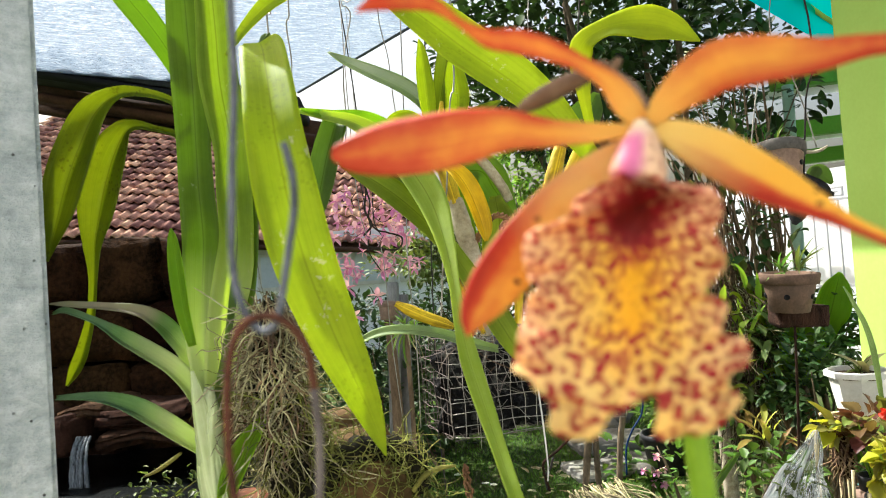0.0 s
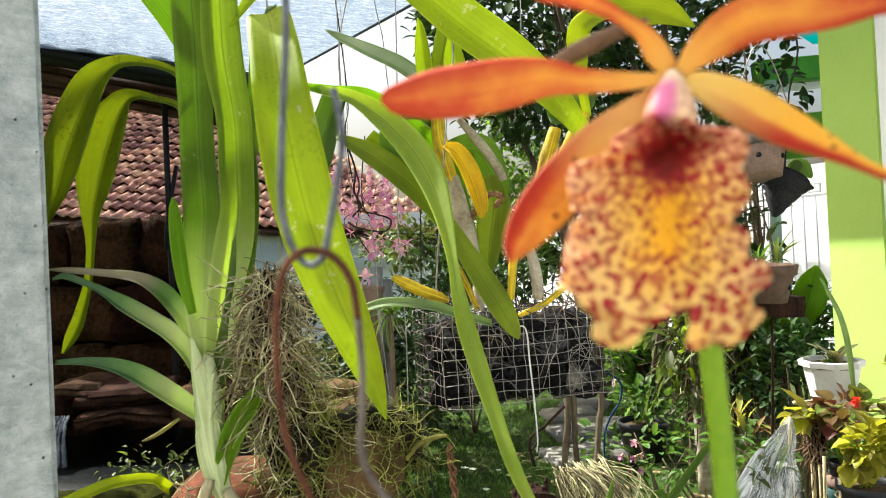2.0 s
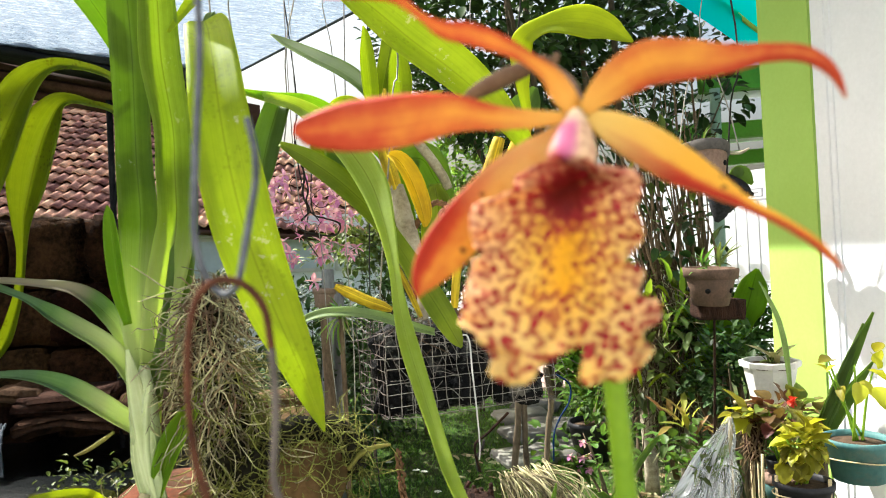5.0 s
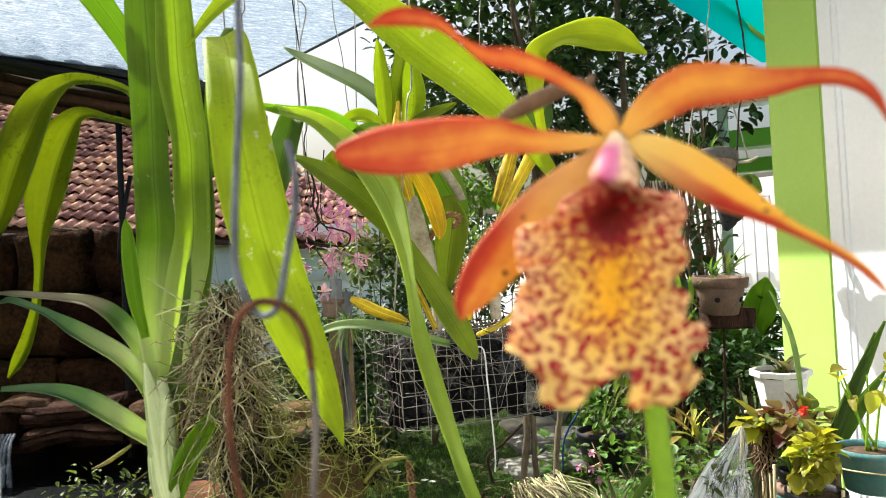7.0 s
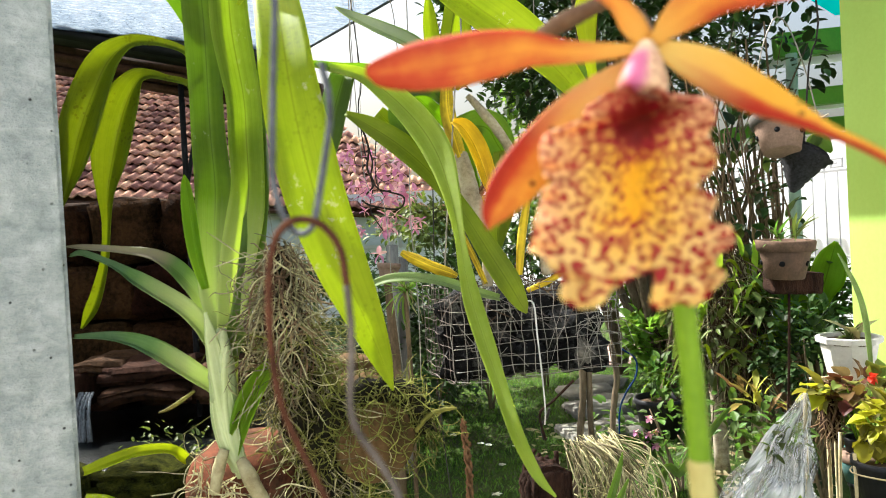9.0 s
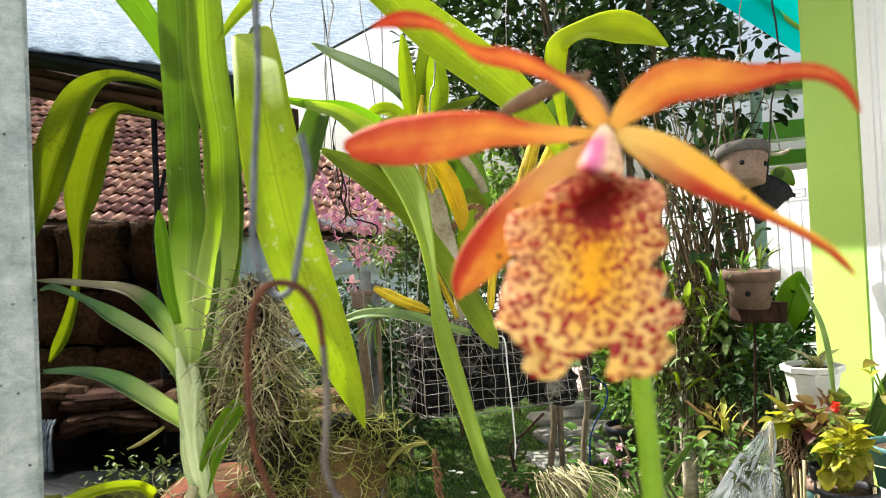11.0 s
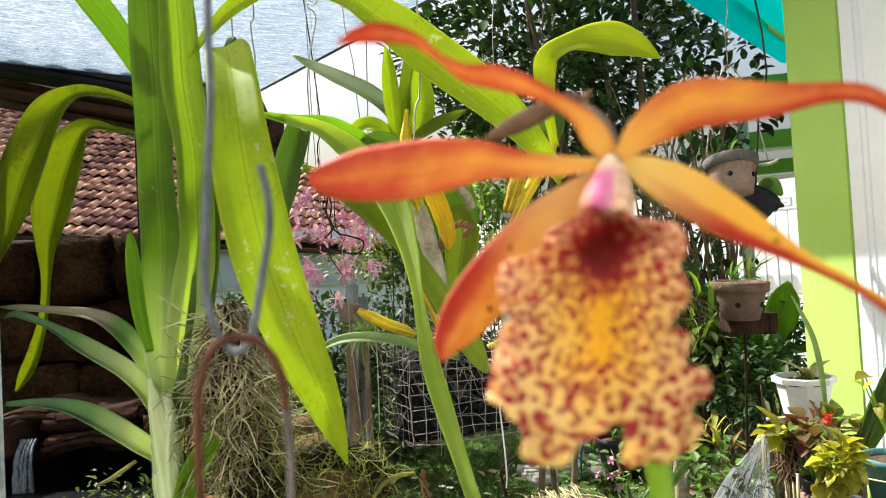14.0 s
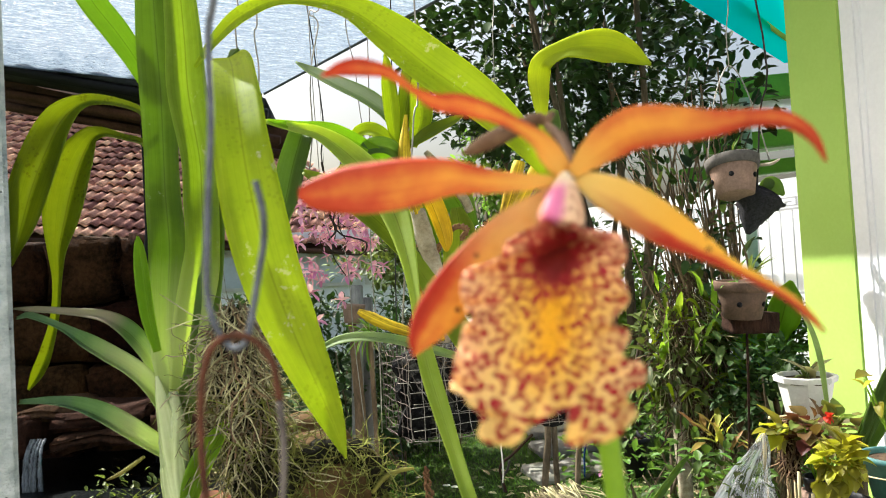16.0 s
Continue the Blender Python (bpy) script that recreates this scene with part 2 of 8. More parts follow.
def lip_material():
    """Cream and yellow lip with wine-red blotches that radiate from the throat, crowd round it and merge in it."""
    m, nt, bsdf, out = nodes_of("spotted_lip")
    uv = nt.nodes.new("ShaderNodeTexCoord").outputs["UV"]
    xyz = nt.nodes.new("ShaderNodeSeparateXYZ")
    nt.links.new(uv, xyz.inputs[0])
    x = sums(nt, "MULTIPLY", sums(nt, "SUBTRACT", xyz.outputs[0], 0.5), 360.0)
    y = sums(nt, "MULTIPLY", xyz.outputs[1], 390.0)
    side = sums(nt, "ABSOLUTE", x)
    ragged = sums(nt, "MULTIPLY", sums(nt, "SUBTRACT", noise_of(nt, uv, 9.0, 3.0), 0.5), 60.0)
    base = ramp(nt, sums(nt, "DIVIDE", sums(nt, "ADD", side, ragged), 180.0),
                [(0.04, (0.88, 0.44, 0.006)), (0.26, (0.86, 0.51, 0.05)), (0.55, (0.84, 0.54, 0.15)), (0.9, (0.84, 0.5, 0.25))])
    # the gold fades upwards into flesh pink and downwards into cream
    base = blend(nt, "MIX", ramp(nt, sums(nt, "DIVIDE", sums(nt, "ADD", y, ragged), 390.0), [(0.0, (0.85, 0.85, 0.85)), (0.26, (0, 0, 0))]), base, (0.72, 0.36, 0.22))
    base = blend(nt, "MIX", ramp(nt, sums(nt, "DIVIDE", sums(nt, "ADD", y, ragged), 390.0), [(0.58, (0, 0, 0)), (0.8, (0.8, 0.8, 0.8))]), base, (0.83, 0.6, 0.2))
    # spots: cells in rings and rays round the throat, with wobbling borders
    dy = sums(nt, "SUBTRACT", y, 52.0)
    r = sums(nt, "SQRT", sums(nt, "ADD", sums(nt, "MULTIPLY", x, x), sums(nt, "MULTIPLY", dy, dy)))
    ray = sums(nt, "ARCTAN2", x, dy)
    warp = add(nt, "ShaderNodeTexNoise", Scale=16.0, Detail=3.0)
    nt.links.new(uv, warp.inputs["Vector"])
    polar = nt.nodes.new("ShaderNodeCombineXYZ")
    nt.links.new(sums(nt, "MULTIPLY", ray, 13.0), polar.inputs[0])
    nt.links.new(sums(nt, "DIVIDE", r, 15.0), polar.inputs[1])
    shift = nt.nodes.new("ShaderNodeVectorMath")
    shift.operation = "MULTIPLY_ADD"
    nt.links.new(warp.outputs["Color"], shift.inputs[0])
    shift.inputs[1].default_value = (1.5, 1.5, 0)
    nt.links.new(polar.outputs[0], shift.inputs[2])
    vor = add(nt, "ShaderNodeTexVoronoi", Scale=1.0, Randomness=1.0)
    vor.voronoi_dimensions = "2D"
    nt.links.new(shift.outputs[0], vor.inputs["Vector"])
    fat = sums(nt, "MULTIPLY_ADD", noise_of(nt, uv, 7.0, 2.0), 0.5, 0.06)
    fat = sums(nt, "ADD", fat, ramp(nt, sums(nt, "DIVIDE", r, 200.0), [(0.1, (0.6, 0.6, 0.6)), (0.3, (0.16, 0.16, 0.16)), (0.6, (0.02, 0.02, 0.02))]))
    # the gold keel below the throat carries few spots
    keel = sums(nt, "MULTIPLY", ramp(nt, sums(nt, "DIVIDE", sums(nt, "ADD", side, sums(nt, "MULTIPLY", ragged, 0.4)), 60.0), [(0.12, (0.3, 0.3, 0.3)), (0.4, (0, 0, 0))]),
                ramp(nt, sums(nt, "DIVIDE", y, 390.0), [(0.3, (0, 0, 0)), (0.36, (1, 1, 1)), (0.52, (1, 1, 1)), (0.6, (0, 0, 0))]))
    fat = sums(nt, "SUBTRACT", fat, keel)
    spot = ramp(nt, sums(nt, "SUBTRACT", vor.outputs["Distance"], fat), [(0.0, (1, 1, 1)), (0.06, (0, 0, 0))])
    red = ramp(nt, noise_of(nt, uv, 30.0), [(0.35, (0.27, 0.006, 0.008)), (0.65, (0.45, 0.02, 0.028))])
    deep = ramp(nt, sums(nt, "DIVIDE", sums(nt, "ADD", r, sums(nt, "MULTIPLY", ragged, 0.5)), 100.0), [(0.2, (0.9, 0.9, 0.9)), (0.6, (0, 0, 0))])
    red = blend(nt, "MIX", deep, red, (0.15, 0.01, 0.003))
    lines = sums(nt, "MULTIPLY", ramp(nt, noise_of(nt, coords(nt, "UV", (52.0, 1.5, 1.0)), 1.0, 1.0), [(0.5, (0, 0, 0)), (0.56, (0.7, 0.7, 0.7))]), deep)
    base = blend(nt, "MIX", deep, base, (0.5, 0.12, 0.02))
    colour = blend(nt, "MIX", sums(nt, "MAXIMUM", spot, lines), base, red)
    nt.links.new(colour, bsdf.inputs["Base Color"])
    bsdf.inputs["Roughness"].default_value = 0.5
    bsdf.inputs["Specular IOR Level"].default_value = 0.25
    bumped(nt, bsdf, sums(nt, "ADD", noise_of(nt, uv, 90.0), noise_of(nt, uv, 14.0)), 0.3, 0.0006)
    tr = nt.nodes.new("ShaderNodeBsdfTranslucent")
    nt.links.new(colour, tr.inputs["Color"])
    mix = nt.nodes.new("ShaderNodeMixShader")
    mix.inputs[0].default_value = 0.3
    nt.links.new(bsdf.outputs[0], mix.inputs[1])
    nt.links.new(tr.outputs[0], mix.inputs[2])
    nt.links.new(mix.outputs[0], out.inputs["Surface"])
    return m


def post_material():
    """Grey paint brushed on thickly over rough steel: lumps, pale scuffs, dark pinholes and a few scratches."""
    m, nt, bsdf, _ = nodes_of("grey_paint")
    obj = coords(nt)
    lumps, brush = noise_of(nt, obj, 45.0, 6.0, 0.7), noise_of(nt, coords(nt, "Object", (26.0, 26.0, 60.0)), 1.0, 6.0, 0.7)
    colour = ramp(nt, sums(nt, "ADD", sums(nt, "MULTIPLY", lumps, 0.5), sums(nt, "MULTIPLY", brush, 0.5)), [(0.38, (0.25, 0.29, 0.285)), (0.5, (0.38, 0.42, 0.41)), (0.62, (0.52, 0.56, 0.55))])
    scuff = ramp(nt, noise_of(nt, coords(nt, "Object", (30.0, 30.0, 12.0)), 1.0, 8.0, 0.75), [(0.6, (0, 0, 0)), (0.7, (0.6, 0.6, 0.6))])
    colour = blend(nt, "MIX", scuff, colour, (0.6, 0.62, 0.58))
    vor = add(nt, "ShaderNodeTexVoronoi", Scale=75.0)
    nt.links.new(obj, vor.inputs["Vector"])
    pit = sums(nt, "MULTIPLY", ramp(nt, vor.outputs["Distance"], [(0.06, (1, 1, 1)), (0.11, (0, 0, 0))]), ramp(nt, noise_of(nt, obj, 19.0, 2.0), [(0.52, (0, 0, 0)), (0.56, (0.9, 0.9, 0.9))]))
    colour = blend(nt, "MIX", pit, colour, (0.05, 0.05, 0.045))
    nt.links.new(colour, bsdf.inputs["Base Color"])
    nt.links.new(sums(nt, "MULTIPLY_ADD", brush, 0.4, 0.35), bsdf.inputs["Roughness"])
    bsdf.inputs["Specular IOR Level"].default_value = 0.25
    bumped(nt, bsdf, sums(nt, "ADD", lumps, sums(nt, "SUBTRACT", brush, pit)), 1.0, 0.005)
    return m


def column_material():
    """The column: cream, flushed magenta down one side, with dark red dashes down the other and a pale cap."""
    m, nt, bsdf, _ = nodes_of("column_tissue")
    obj = coords(nt)
    xyz = nt.nodes.new("ShaderNodeSeparateXYZ")
    nt.links.new(obj, xyz.inputs[0])
    axis = sums(nt, "MULTIPLY_ADD", sums(nt, "SUBTRACT", xyz.outputs[2], 1.1353), 0.28, 0.0521)
    off = sums(nt, "ADD", sums(nt, "SUBTRACT", xyz.outputs[0], axis), sums(nt, "MULTIPLY", sums(nt, "SUBTRACT", noise_of(nt, obj, 260.0), 0.5), 0.003))
    flush = ramp(nt, sums(nt, "MULTIPLY_ADD", off, 60.0, 0.5), [(0.14, (0.7, 0.36, 0.26)), (0.24, (0.52, 0.12, 0.25)), (0.4, (0.55, 0.15, 0.28)), (0.54, (0.74, 0.5, 0.3))])
    flush = blend(nt, "MIX", ramp(nt, sums(nt, "MULTIPLY", sums(nt, "SUBTRACT", xyz.outputs[2], 1.135), 60.0), [(0.5, (0, 0, 0)), (0.72, (1, 1, 1))]), flush, (0.8, 0.66, 0.42))
    vor = add(nt, "ShaderNodeTexVoronoi", Scale=1.0)
    nt.links.new(coords(nt, "Object", (900.0, 900.0, 420.0)), vor.inputs["Vector"])
    dot = ramp(nt, vor.outputs["Distance"], [(0.3, (1, 1, 1)), (0.4, (0, 0, 0))])
    where = ramp(nt, sums(nt, "MULTIPLY_ADD", off, 60.0, 0.5), [(0.42, (0.15, 0.15, 0.15)), (0.55, (1, 1, 1))])
    colour = blend(nt, "MIX", sums(nt, "MULTIPLY", dot, where), flush, (0.24, 0.008, 0.03))
    nt.links.new(colour, bsdf.inputs["Base Color"])
    bsdf.inputs["Roughness"].default_value = 0.45
    bsdf.inputs["Specular IOR Level"].default_value = 0.2
    return m


def net_material():
    """White shade cloth, toned down to mottled blue-grey because its lit underside came out too bright: a woven grid
    with holes that lets part of the light through.
    """
    m, nt, bsdf, out = nodes_of("shade_cloth")
    v = coords(nt, "Object", (1, 1, 1))
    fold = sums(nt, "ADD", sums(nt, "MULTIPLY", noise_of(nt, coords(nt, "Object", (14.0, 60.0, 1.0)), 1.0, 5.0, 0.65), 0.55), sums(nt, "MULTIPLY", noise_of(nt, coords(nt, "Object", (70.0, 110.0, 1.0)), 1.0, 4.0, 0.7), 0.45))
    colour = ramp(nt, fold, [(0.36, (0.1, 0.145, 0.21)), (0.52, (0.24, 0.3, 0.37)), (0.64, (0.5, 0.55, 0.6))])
    nt.links.new(colour, bsdf.inputs["Base Color"])
    bsdf.inputs["Roughness"].default_value = 0.7
    bumped(nt, bsdf, fold, 0.6, 0.01)
    tr = nt.nodes.new("ShaderNodeBsdfTranslucent")
    nt.links.new(colour, tr.inputs["Color"])
    mix = nt.nodes.new("ShaderNodeMixShader")
    mix.inputs[0].default_value = 0.6
    nt.links.new(bsdf.outputs[0], mix.inputs[1])
    nt.links.new(tr.outputs[0], mix.inputs[2])
    weave = noise_of(nt, coords(nt, "Object", (60.0, 260.0, 1.0)), 1.0, 2.0)
    hole = ramp(nt, weave, [(0.56, (0, 0, 0)), (0.64, (0.6, 0.6, 0.6))])
    clear = nt.nodes.new("ShaderNodeBsdfTransparent")
    mix2 = nt.nodes.new("ShaderNodeMixShader")
    nt.links.new(hole, mix2.inputs[0])
    nt.links.new(mix.outputs[0], mix2.inputs[1])
    nt.links.new(clear.outputs[0], mix2.inputs[2])
    nt.links.new(mix2.outputs[0], out.inputs["Surface"])
    return m


def film_material():
    """Clear, crumpled plastic film: mostly see-through, with white highlights painted on creases and in patches."""
    m, nt, bsdf, out = nodes_of("clear_film")
    obj = coords(nt)
    bsdf.inputs["Base Color"].default_value = (0.9, 0.93, 0.97, 1)
    bsdf.inputs["Roughness"].default_value = 0.15
    h = sums(nt, "ADD", noise_of(nt, obj, 9.0, 2.0), noise_of(nt, coords(nt, "UV", (22, 1.6, 1)), 1.0, 3.0))
    b = add(nt, "ShaderNodeBump", Strength=1.0, Distance=0.05)
    nt.links.new(h, b.inputs["Height"])
    nt.links.new(b.outputs["Normal"], bsdf.inputs["Normal"])
    gloss = nt.nodes.new("ShaderNodeBsdfGlossy")
    gloss.inputs["Roughness"].default_value = 0.12
    nt.links.new(b.outputs["Normal"], gloss.inputs["Normal"])
    clear = nt.nodes.new("ShaderNodeBsdfTransparent")
    clear.inputs["Color"].default_value = (0.94, 0.96, 0.98, 1)
    shine = nt.nodes.new("ShaderNodeMixShader")
    shine.inputs[0].default_value = 0.22
    nt.links.new(clear.outputs[0], shine.inputs[1])
    nt.links.new(gloss.outputs[0], shine.inputs[2])
    mix = nt.nodes.new("ShaderNodeMixShader")
    uv = coords(nt, "UV", (26, 2.0, 1))
    # White glare on folds and patches is put in by these masks.
    fold = sums(nt, "ABSOLUTE", sums(nt, "SUBTRACT", noise_of(nt, uv, 1.0, 3.0), 0.5))
    line = ramp(nt, fold, [(0.0, (0.75, 0.75, 0.75)), (0.014, (0, 0, 0))])
    patch = ramp(nt, noise_of(nt, coords(nt, "UV", (12, 1.6, 1)), 1.0, 2.0), [(0.48, (0.03, 0.03, 0.03)), (0.6, (0.5, 0.5, 0.5))])
    nt.links.new(sums(nt, "MAXIMUM", line, patch), mix.inputs[0])
    nt.links.new(shine.outputs[0], mix.inputs[1])
    nt.links.new(bsdf.outputs[0], mix.inputs[2])
    nt.links.new(mix.outputs[0], out.inputs["Surface"])
    return m


M_PETAL = petal_material("orange_petal", (0.6, 0.098, 0.03), (0.84, 0.4, 0.055), (0.46, 0.04, 0.012), (0.84, 0.48, 0.09), 0.12, 0.3)
M_SEPAL = petal_material("orange_sepal", (0.6, 0.085, 0.022), (0.88, 0.5, 0.055), (0.46, 0.04, 0.016), (0.86, 0.62, 0.17), 0.2, 2.1, 1.0, 0.34)
M_SEPAL_PALE = petal_material("pale_based_sepal", (0.6, 0.085, 0.022), (0.86, 0.44, 0.06), (0.46, 0.04, 0.016), (0.86, 0.58, 0.2), 0.26, 1.2, 1.0, 0.5)
M_LIP = lip_material()
M_COLUMN = column_material()
M_STALK = surface("flower_stalk", (0.13, 0.24, 0.012), (0.2, 0.34, 0.02), 0.45, 40, 400, 0.15, 0.0004)
M_SHEATH = surface("papery_sheath", (0.42, 0.36, 0.12), (0.55, 0.5, 0.2), 0.7, 60, 500, 0.4, 0.0006)
M_SPATHE = surface("brown_spathe", (0.1, 0.055, 0.03), (0.22, 0.14, 0.08), 0.55, 40, 300, 0.3, 0.0006)
M_LEAF_DARK = leafy("leaf_deep_green", (0.065, 0.12, 0.024), (0.125, 0.19, 0.045), (0.25, 0.36, 0.03), 0.5)
M_LEAF = leafy("leaf_green", (0.1, 0.2, 0.008), (0.18, 0.3, 0.014), (0.38, 0.55, 0.015), 0.55)
# Sun through the long drooping leaf is partly put into this colour.
M_LEAF_LIGHT = leafy("leaf_yellow_green", (0.22, 0.3, 0.006), (0.36, 0.44, 0.01), (0.48, 0.56, 0.01), 0.48, spots=0.25, vein=0.5, scars=1.0)
M_LEAF_SPOT = leafy("leaf_green_specked", (0.045, 0.085, 0.004), (0.13, 0.18, 0.008), (0.42, 0.46, 0.01), 0.48, spots=1.0)
M_LEAF_PALE = leafy("leaf_grey_green", (0.13, 0.2, 0.07), (0.24, 0.32, 0.13), (0.34, 0.42, 0.1), 0.35)
M_LEAF_DRY = leafy("leaf_with_dry_tip", (0.06, 0.13, 0.035), (0.12, 0.21, 0.06), (0.28, 0.4, 0.05), 0.4, tip=(0.5, (0.25, 0.21, 0.15)), foot=0.38)
M_LEAF_YELLOW = leafy("leaf_yellow", (0.4, 0.24, 0.008), (0.68, 0.5, 0.01), (0.7, 0.55, 0.01), 0.4, ribs=14.0)
# Shaded and lit upright leaves: the difference is put into these two colours.
M_LEAF_DARK_BASE = leafy("leaf_deep_green_pale_base", (0.05, 0.1, 0.007), (0.12, 0.195, 0.014), (0.28, 0.4, 0.014), 0.42, foot=0.44, scars=0.5)
M_LEAF_BASE = leafy("leaf_green_pale_base", (0.1, 0.17, 0.012), (0.22, 0.31, 0.028), (0.46, 0.56, 0.03), 0.5, foot=0.45, scars=0.6)
M_LEAF_GREY_BASE = leafy("leaf_grey_green_pale_base", (0.035, 0.085, 0.04), (0.1, 0.175, 0.08), (0.28, 0.4, 0.08), 0.36, foot=0.58)
M_LEAF_LONG = leafy("leaf_dull_green", (0.2, 0.28, 0.04), (0.34, 0.42, 0.1), (0.62, 0.7, 0.07), 0.6)
M_LEAF_OLIVE = leafy("leaf_olive", (0.1, 0.15, 0.01), (0.2, 0.25, 0.02), (0.36, 0.42, 0.02), 0.45)
M_LEAF_CURL = leafy("leaf_lime", (0.2, 0.27, 0.005), (0.34, 0.4, 0.007), (0.5, 0.54, 0.008), 0.55, vein=0.3)
M_LEAF_SHEATH = leafy("leaf_sheath", (0.42, 0.5, 0.22), (0.6, 0.66, 0.38), (0.6, 0.66, 0.25), 0.25, vein=0.1, ribs=14.0)
M_BULB = leafy("yellow_cane", (0.14, 0.085, 0.008), (0.7, 0.52, 0.02), (0.6, 0.45, 0.02), 0.15, ribs=12.0, vein=0.0)
M_CANE_DRY = surface("dry_cane", (0.2, 0.16, 0.1), (0.52, 0.47, 0.36), 0.75, 40, 240, 0.6, 0.002)
M_STEM_WHITE = surface("leaf_base", (0.34, 0.42, 0.17), (0.54, 0.6, 0.34), 0.55, 30, 220, 0.4, 0.001, dirt=(0.3, 0.3, 0.18), stretch=(3, 3, 0.4))
M_SHOOT = surface("pale_shoot", (0.22, 0.18, 0.08), (0.42, 0.38, 0.22), 0.7, 40, 200, 0.5, 0.001, dirt=(0.14, 0.1, 0.05))
M_ROOT = surface("aerial_roots", (0.13, 0.11, 0.05), (0.56, 0.51, 0.3), 0.75, 20, 200, 0.3, 0.0006, spread=0.65, island=True)
M_ROOT_GREEN = surface("green_roots", (0.045, 0.052, 0.008), (0.27, 0.27, 0.06), 0.7, 20, 200, 0.3, 0.0006, spread=0.6, island=True)
# Near-black core: shaded gaps between the roots, put in as colour.
M_CORE = surface("gap_shade_core", (0.004, 0.004, 0.002), (0.022, 0.02, 0.01), 0.9, 40, 300, 0.9, 0.003)
M_ROOT_DARK = surface("dark_root_mat", (0.02, 0.012, 0.007), (0.13, 0.085, 0.05), 0.85, 20, 200, 0.3, 0.0006, spread=0.5, island=True)
M_TIP = surface("live_root_tip", (0.1, 0.095, 0.02), (0.22, 0.21, 0.045), 0.6, 40, 200, 0.3, 0.001, dirt=(0.14, 0.08, 0.03))
M_ROOT_BROWN = surface("brown_roots", (0.07, 0.042, 0.022), (0.34, 0.23, 0.13), 0.8, 20, 200, 0.3, 0.0006, spread=0.35, island=True)
M_WIRE = surface("galvanised_wire", (0.06, 0.066, 0.072), (0.16, 0.17, 0.19), 0.65, 200, 1500, 0.3, 0.0002, metal=0.3)
M_RUST = surface("rusty_wire", (0.045, 0.019, 0.011), (0.14, 0.055, 0.029), 0.9, 160, 1400, 0.9, 0.0005)
M_WORN = surface("worn_steel_wire", (0.06, 0.05, 0.045), (0.2, 0.17, 0.15), 0.6, 90, 900, 0.5, 0.0003, metal=0.3)
M_MESH = surface("mesh_wire", (0.2, 0.185, 0.16), (0.4, 0.375, 0.33), 0.5, 60, 400, 0.2, 0.0003, metal=0.5)
M_WIRE_DARK = surface("dark_wire", (0.015, 0.014, 0.013), (0.05, 0.045, 0.04), 0.6, 60, 400, 0.2, 0.0003)
M_ASH = surface("ash_grey_charcoal", (0.01, 0.01, 0.011), (0.085, 0.085, 0.088), 0.75, 90, 260, 1.0, 0.006, spread=0.6, dirt=(0.02, 0.02, 0.02))
M_CHUNK = surface("pale_stone", (0.04, 0.04, 0.035), (0.34, 0.32, 0.27), 0.85, 90, 300, 0.9, 0.004, spread=0.5, dirt=(0.05, 0.05, 0.04))
M_CHARCOAL = surface("charcoal", (0.001, 0.001, 0.0012), (0.012, 0.012, 0.013), 0.7, 60, 220, 1.0, 0.01, spread=0.7, gloss=0.08, dirt=(0.16, 0.16, 0.15))
M_TERRA = surface("terracotta", (0.03, 0.015, 0.01), (0.2, 0.07, 0.038), 0.9, 34, 220, 0.8, 0.004, dirt=(0.05, 0.045, 0.025), gloss=0.05)
M_TERRA_OLD = surface("weathered_clay", (0.15, 0.1, 0.075), (0.34, 0.23, 0.175), 0.85, 10, 120, 0.5, 0.002, dirt=(0.12, 0.1, 0.08))
M_CLAY_GREY = surface("grey_clay_rim", (0.065, 0.06, 0.056), (0.17, 0.155, 0.14), 0.85, 10, 120, 0.5, 0.002, dirt=(0.12, 0.11, 0.1))
M_CLAY_DARK = surface("dark_clay", (0.062, 0.042, 0.03), (0.18, 0.115, 0.082), 0.85, 10, 120, 0.5, 0.002, dirt=(0.08, 0.06, 0.05))
M_CLAY_MOSS = surface("mossy_clay", (0.045, 0.027, 0.01), (0.17, 0.1, 0.042), 0.85, 12, 140, 0.5, 0.002, dirt=(0.03, 0.033, 0.009))
M_POST = post_material()
M_LIME = surface("lime_green_paint", (0.33, 0.5, 0.1), (0.38, 0.56, 0.13), 0.7, 2.5, 70, 0.25, 0.002)
M_WHITE_WALL = surface("white_wall_paint", (0.74, 0.75, 0.77), (0.84, 0.85, 0.87), 0.7, 2.0, 60, 0.25, 0.002)
M_RAIL = surface("grey_rail_paint", (0.3, 0.31, 0.32), (0.45, 0.46, 0.47), 0.6, 20, 120, 0.2, 0.002)
M_PIPE_GREEN = surface("pale_green_pipe", (0.3, 0.42, 0.32), (0.42, 0.55, 0.42), 0.6, 6, 60, 0.2, 0.002)
M_BEAM_GREEN = surface("green_beam_paint", (0.1, 0.28, 0.03), (0.15, 0.36, 0.04), 0.6, 3, 60, 0.2, 0.002)
M_TEAL = foliage("teal_canopy", (0.005, 0.56, 0.9), (0.005, 0.62, 0.96), 0.85, 0.45, 0.0)
M_BLACK = surface("black_metal", (0.004, 0.004, 0.005), (0.014, 0.014, 0.016), 0.6, 8, 90, 0.3, 0.002)
M_RIDGE = surface("bitumen_sheet", (0.01, 0.011, 0.013), (0.045, 0.048, 0.055), 0.75, 8, 120, 0.6, 0.006)
M_BATTEN = surface("old_timber", (0.025, 0.013, 0.008), (0.1, 0.05, 0.032), 0.85, 6, 80, 0.5, 0.004)
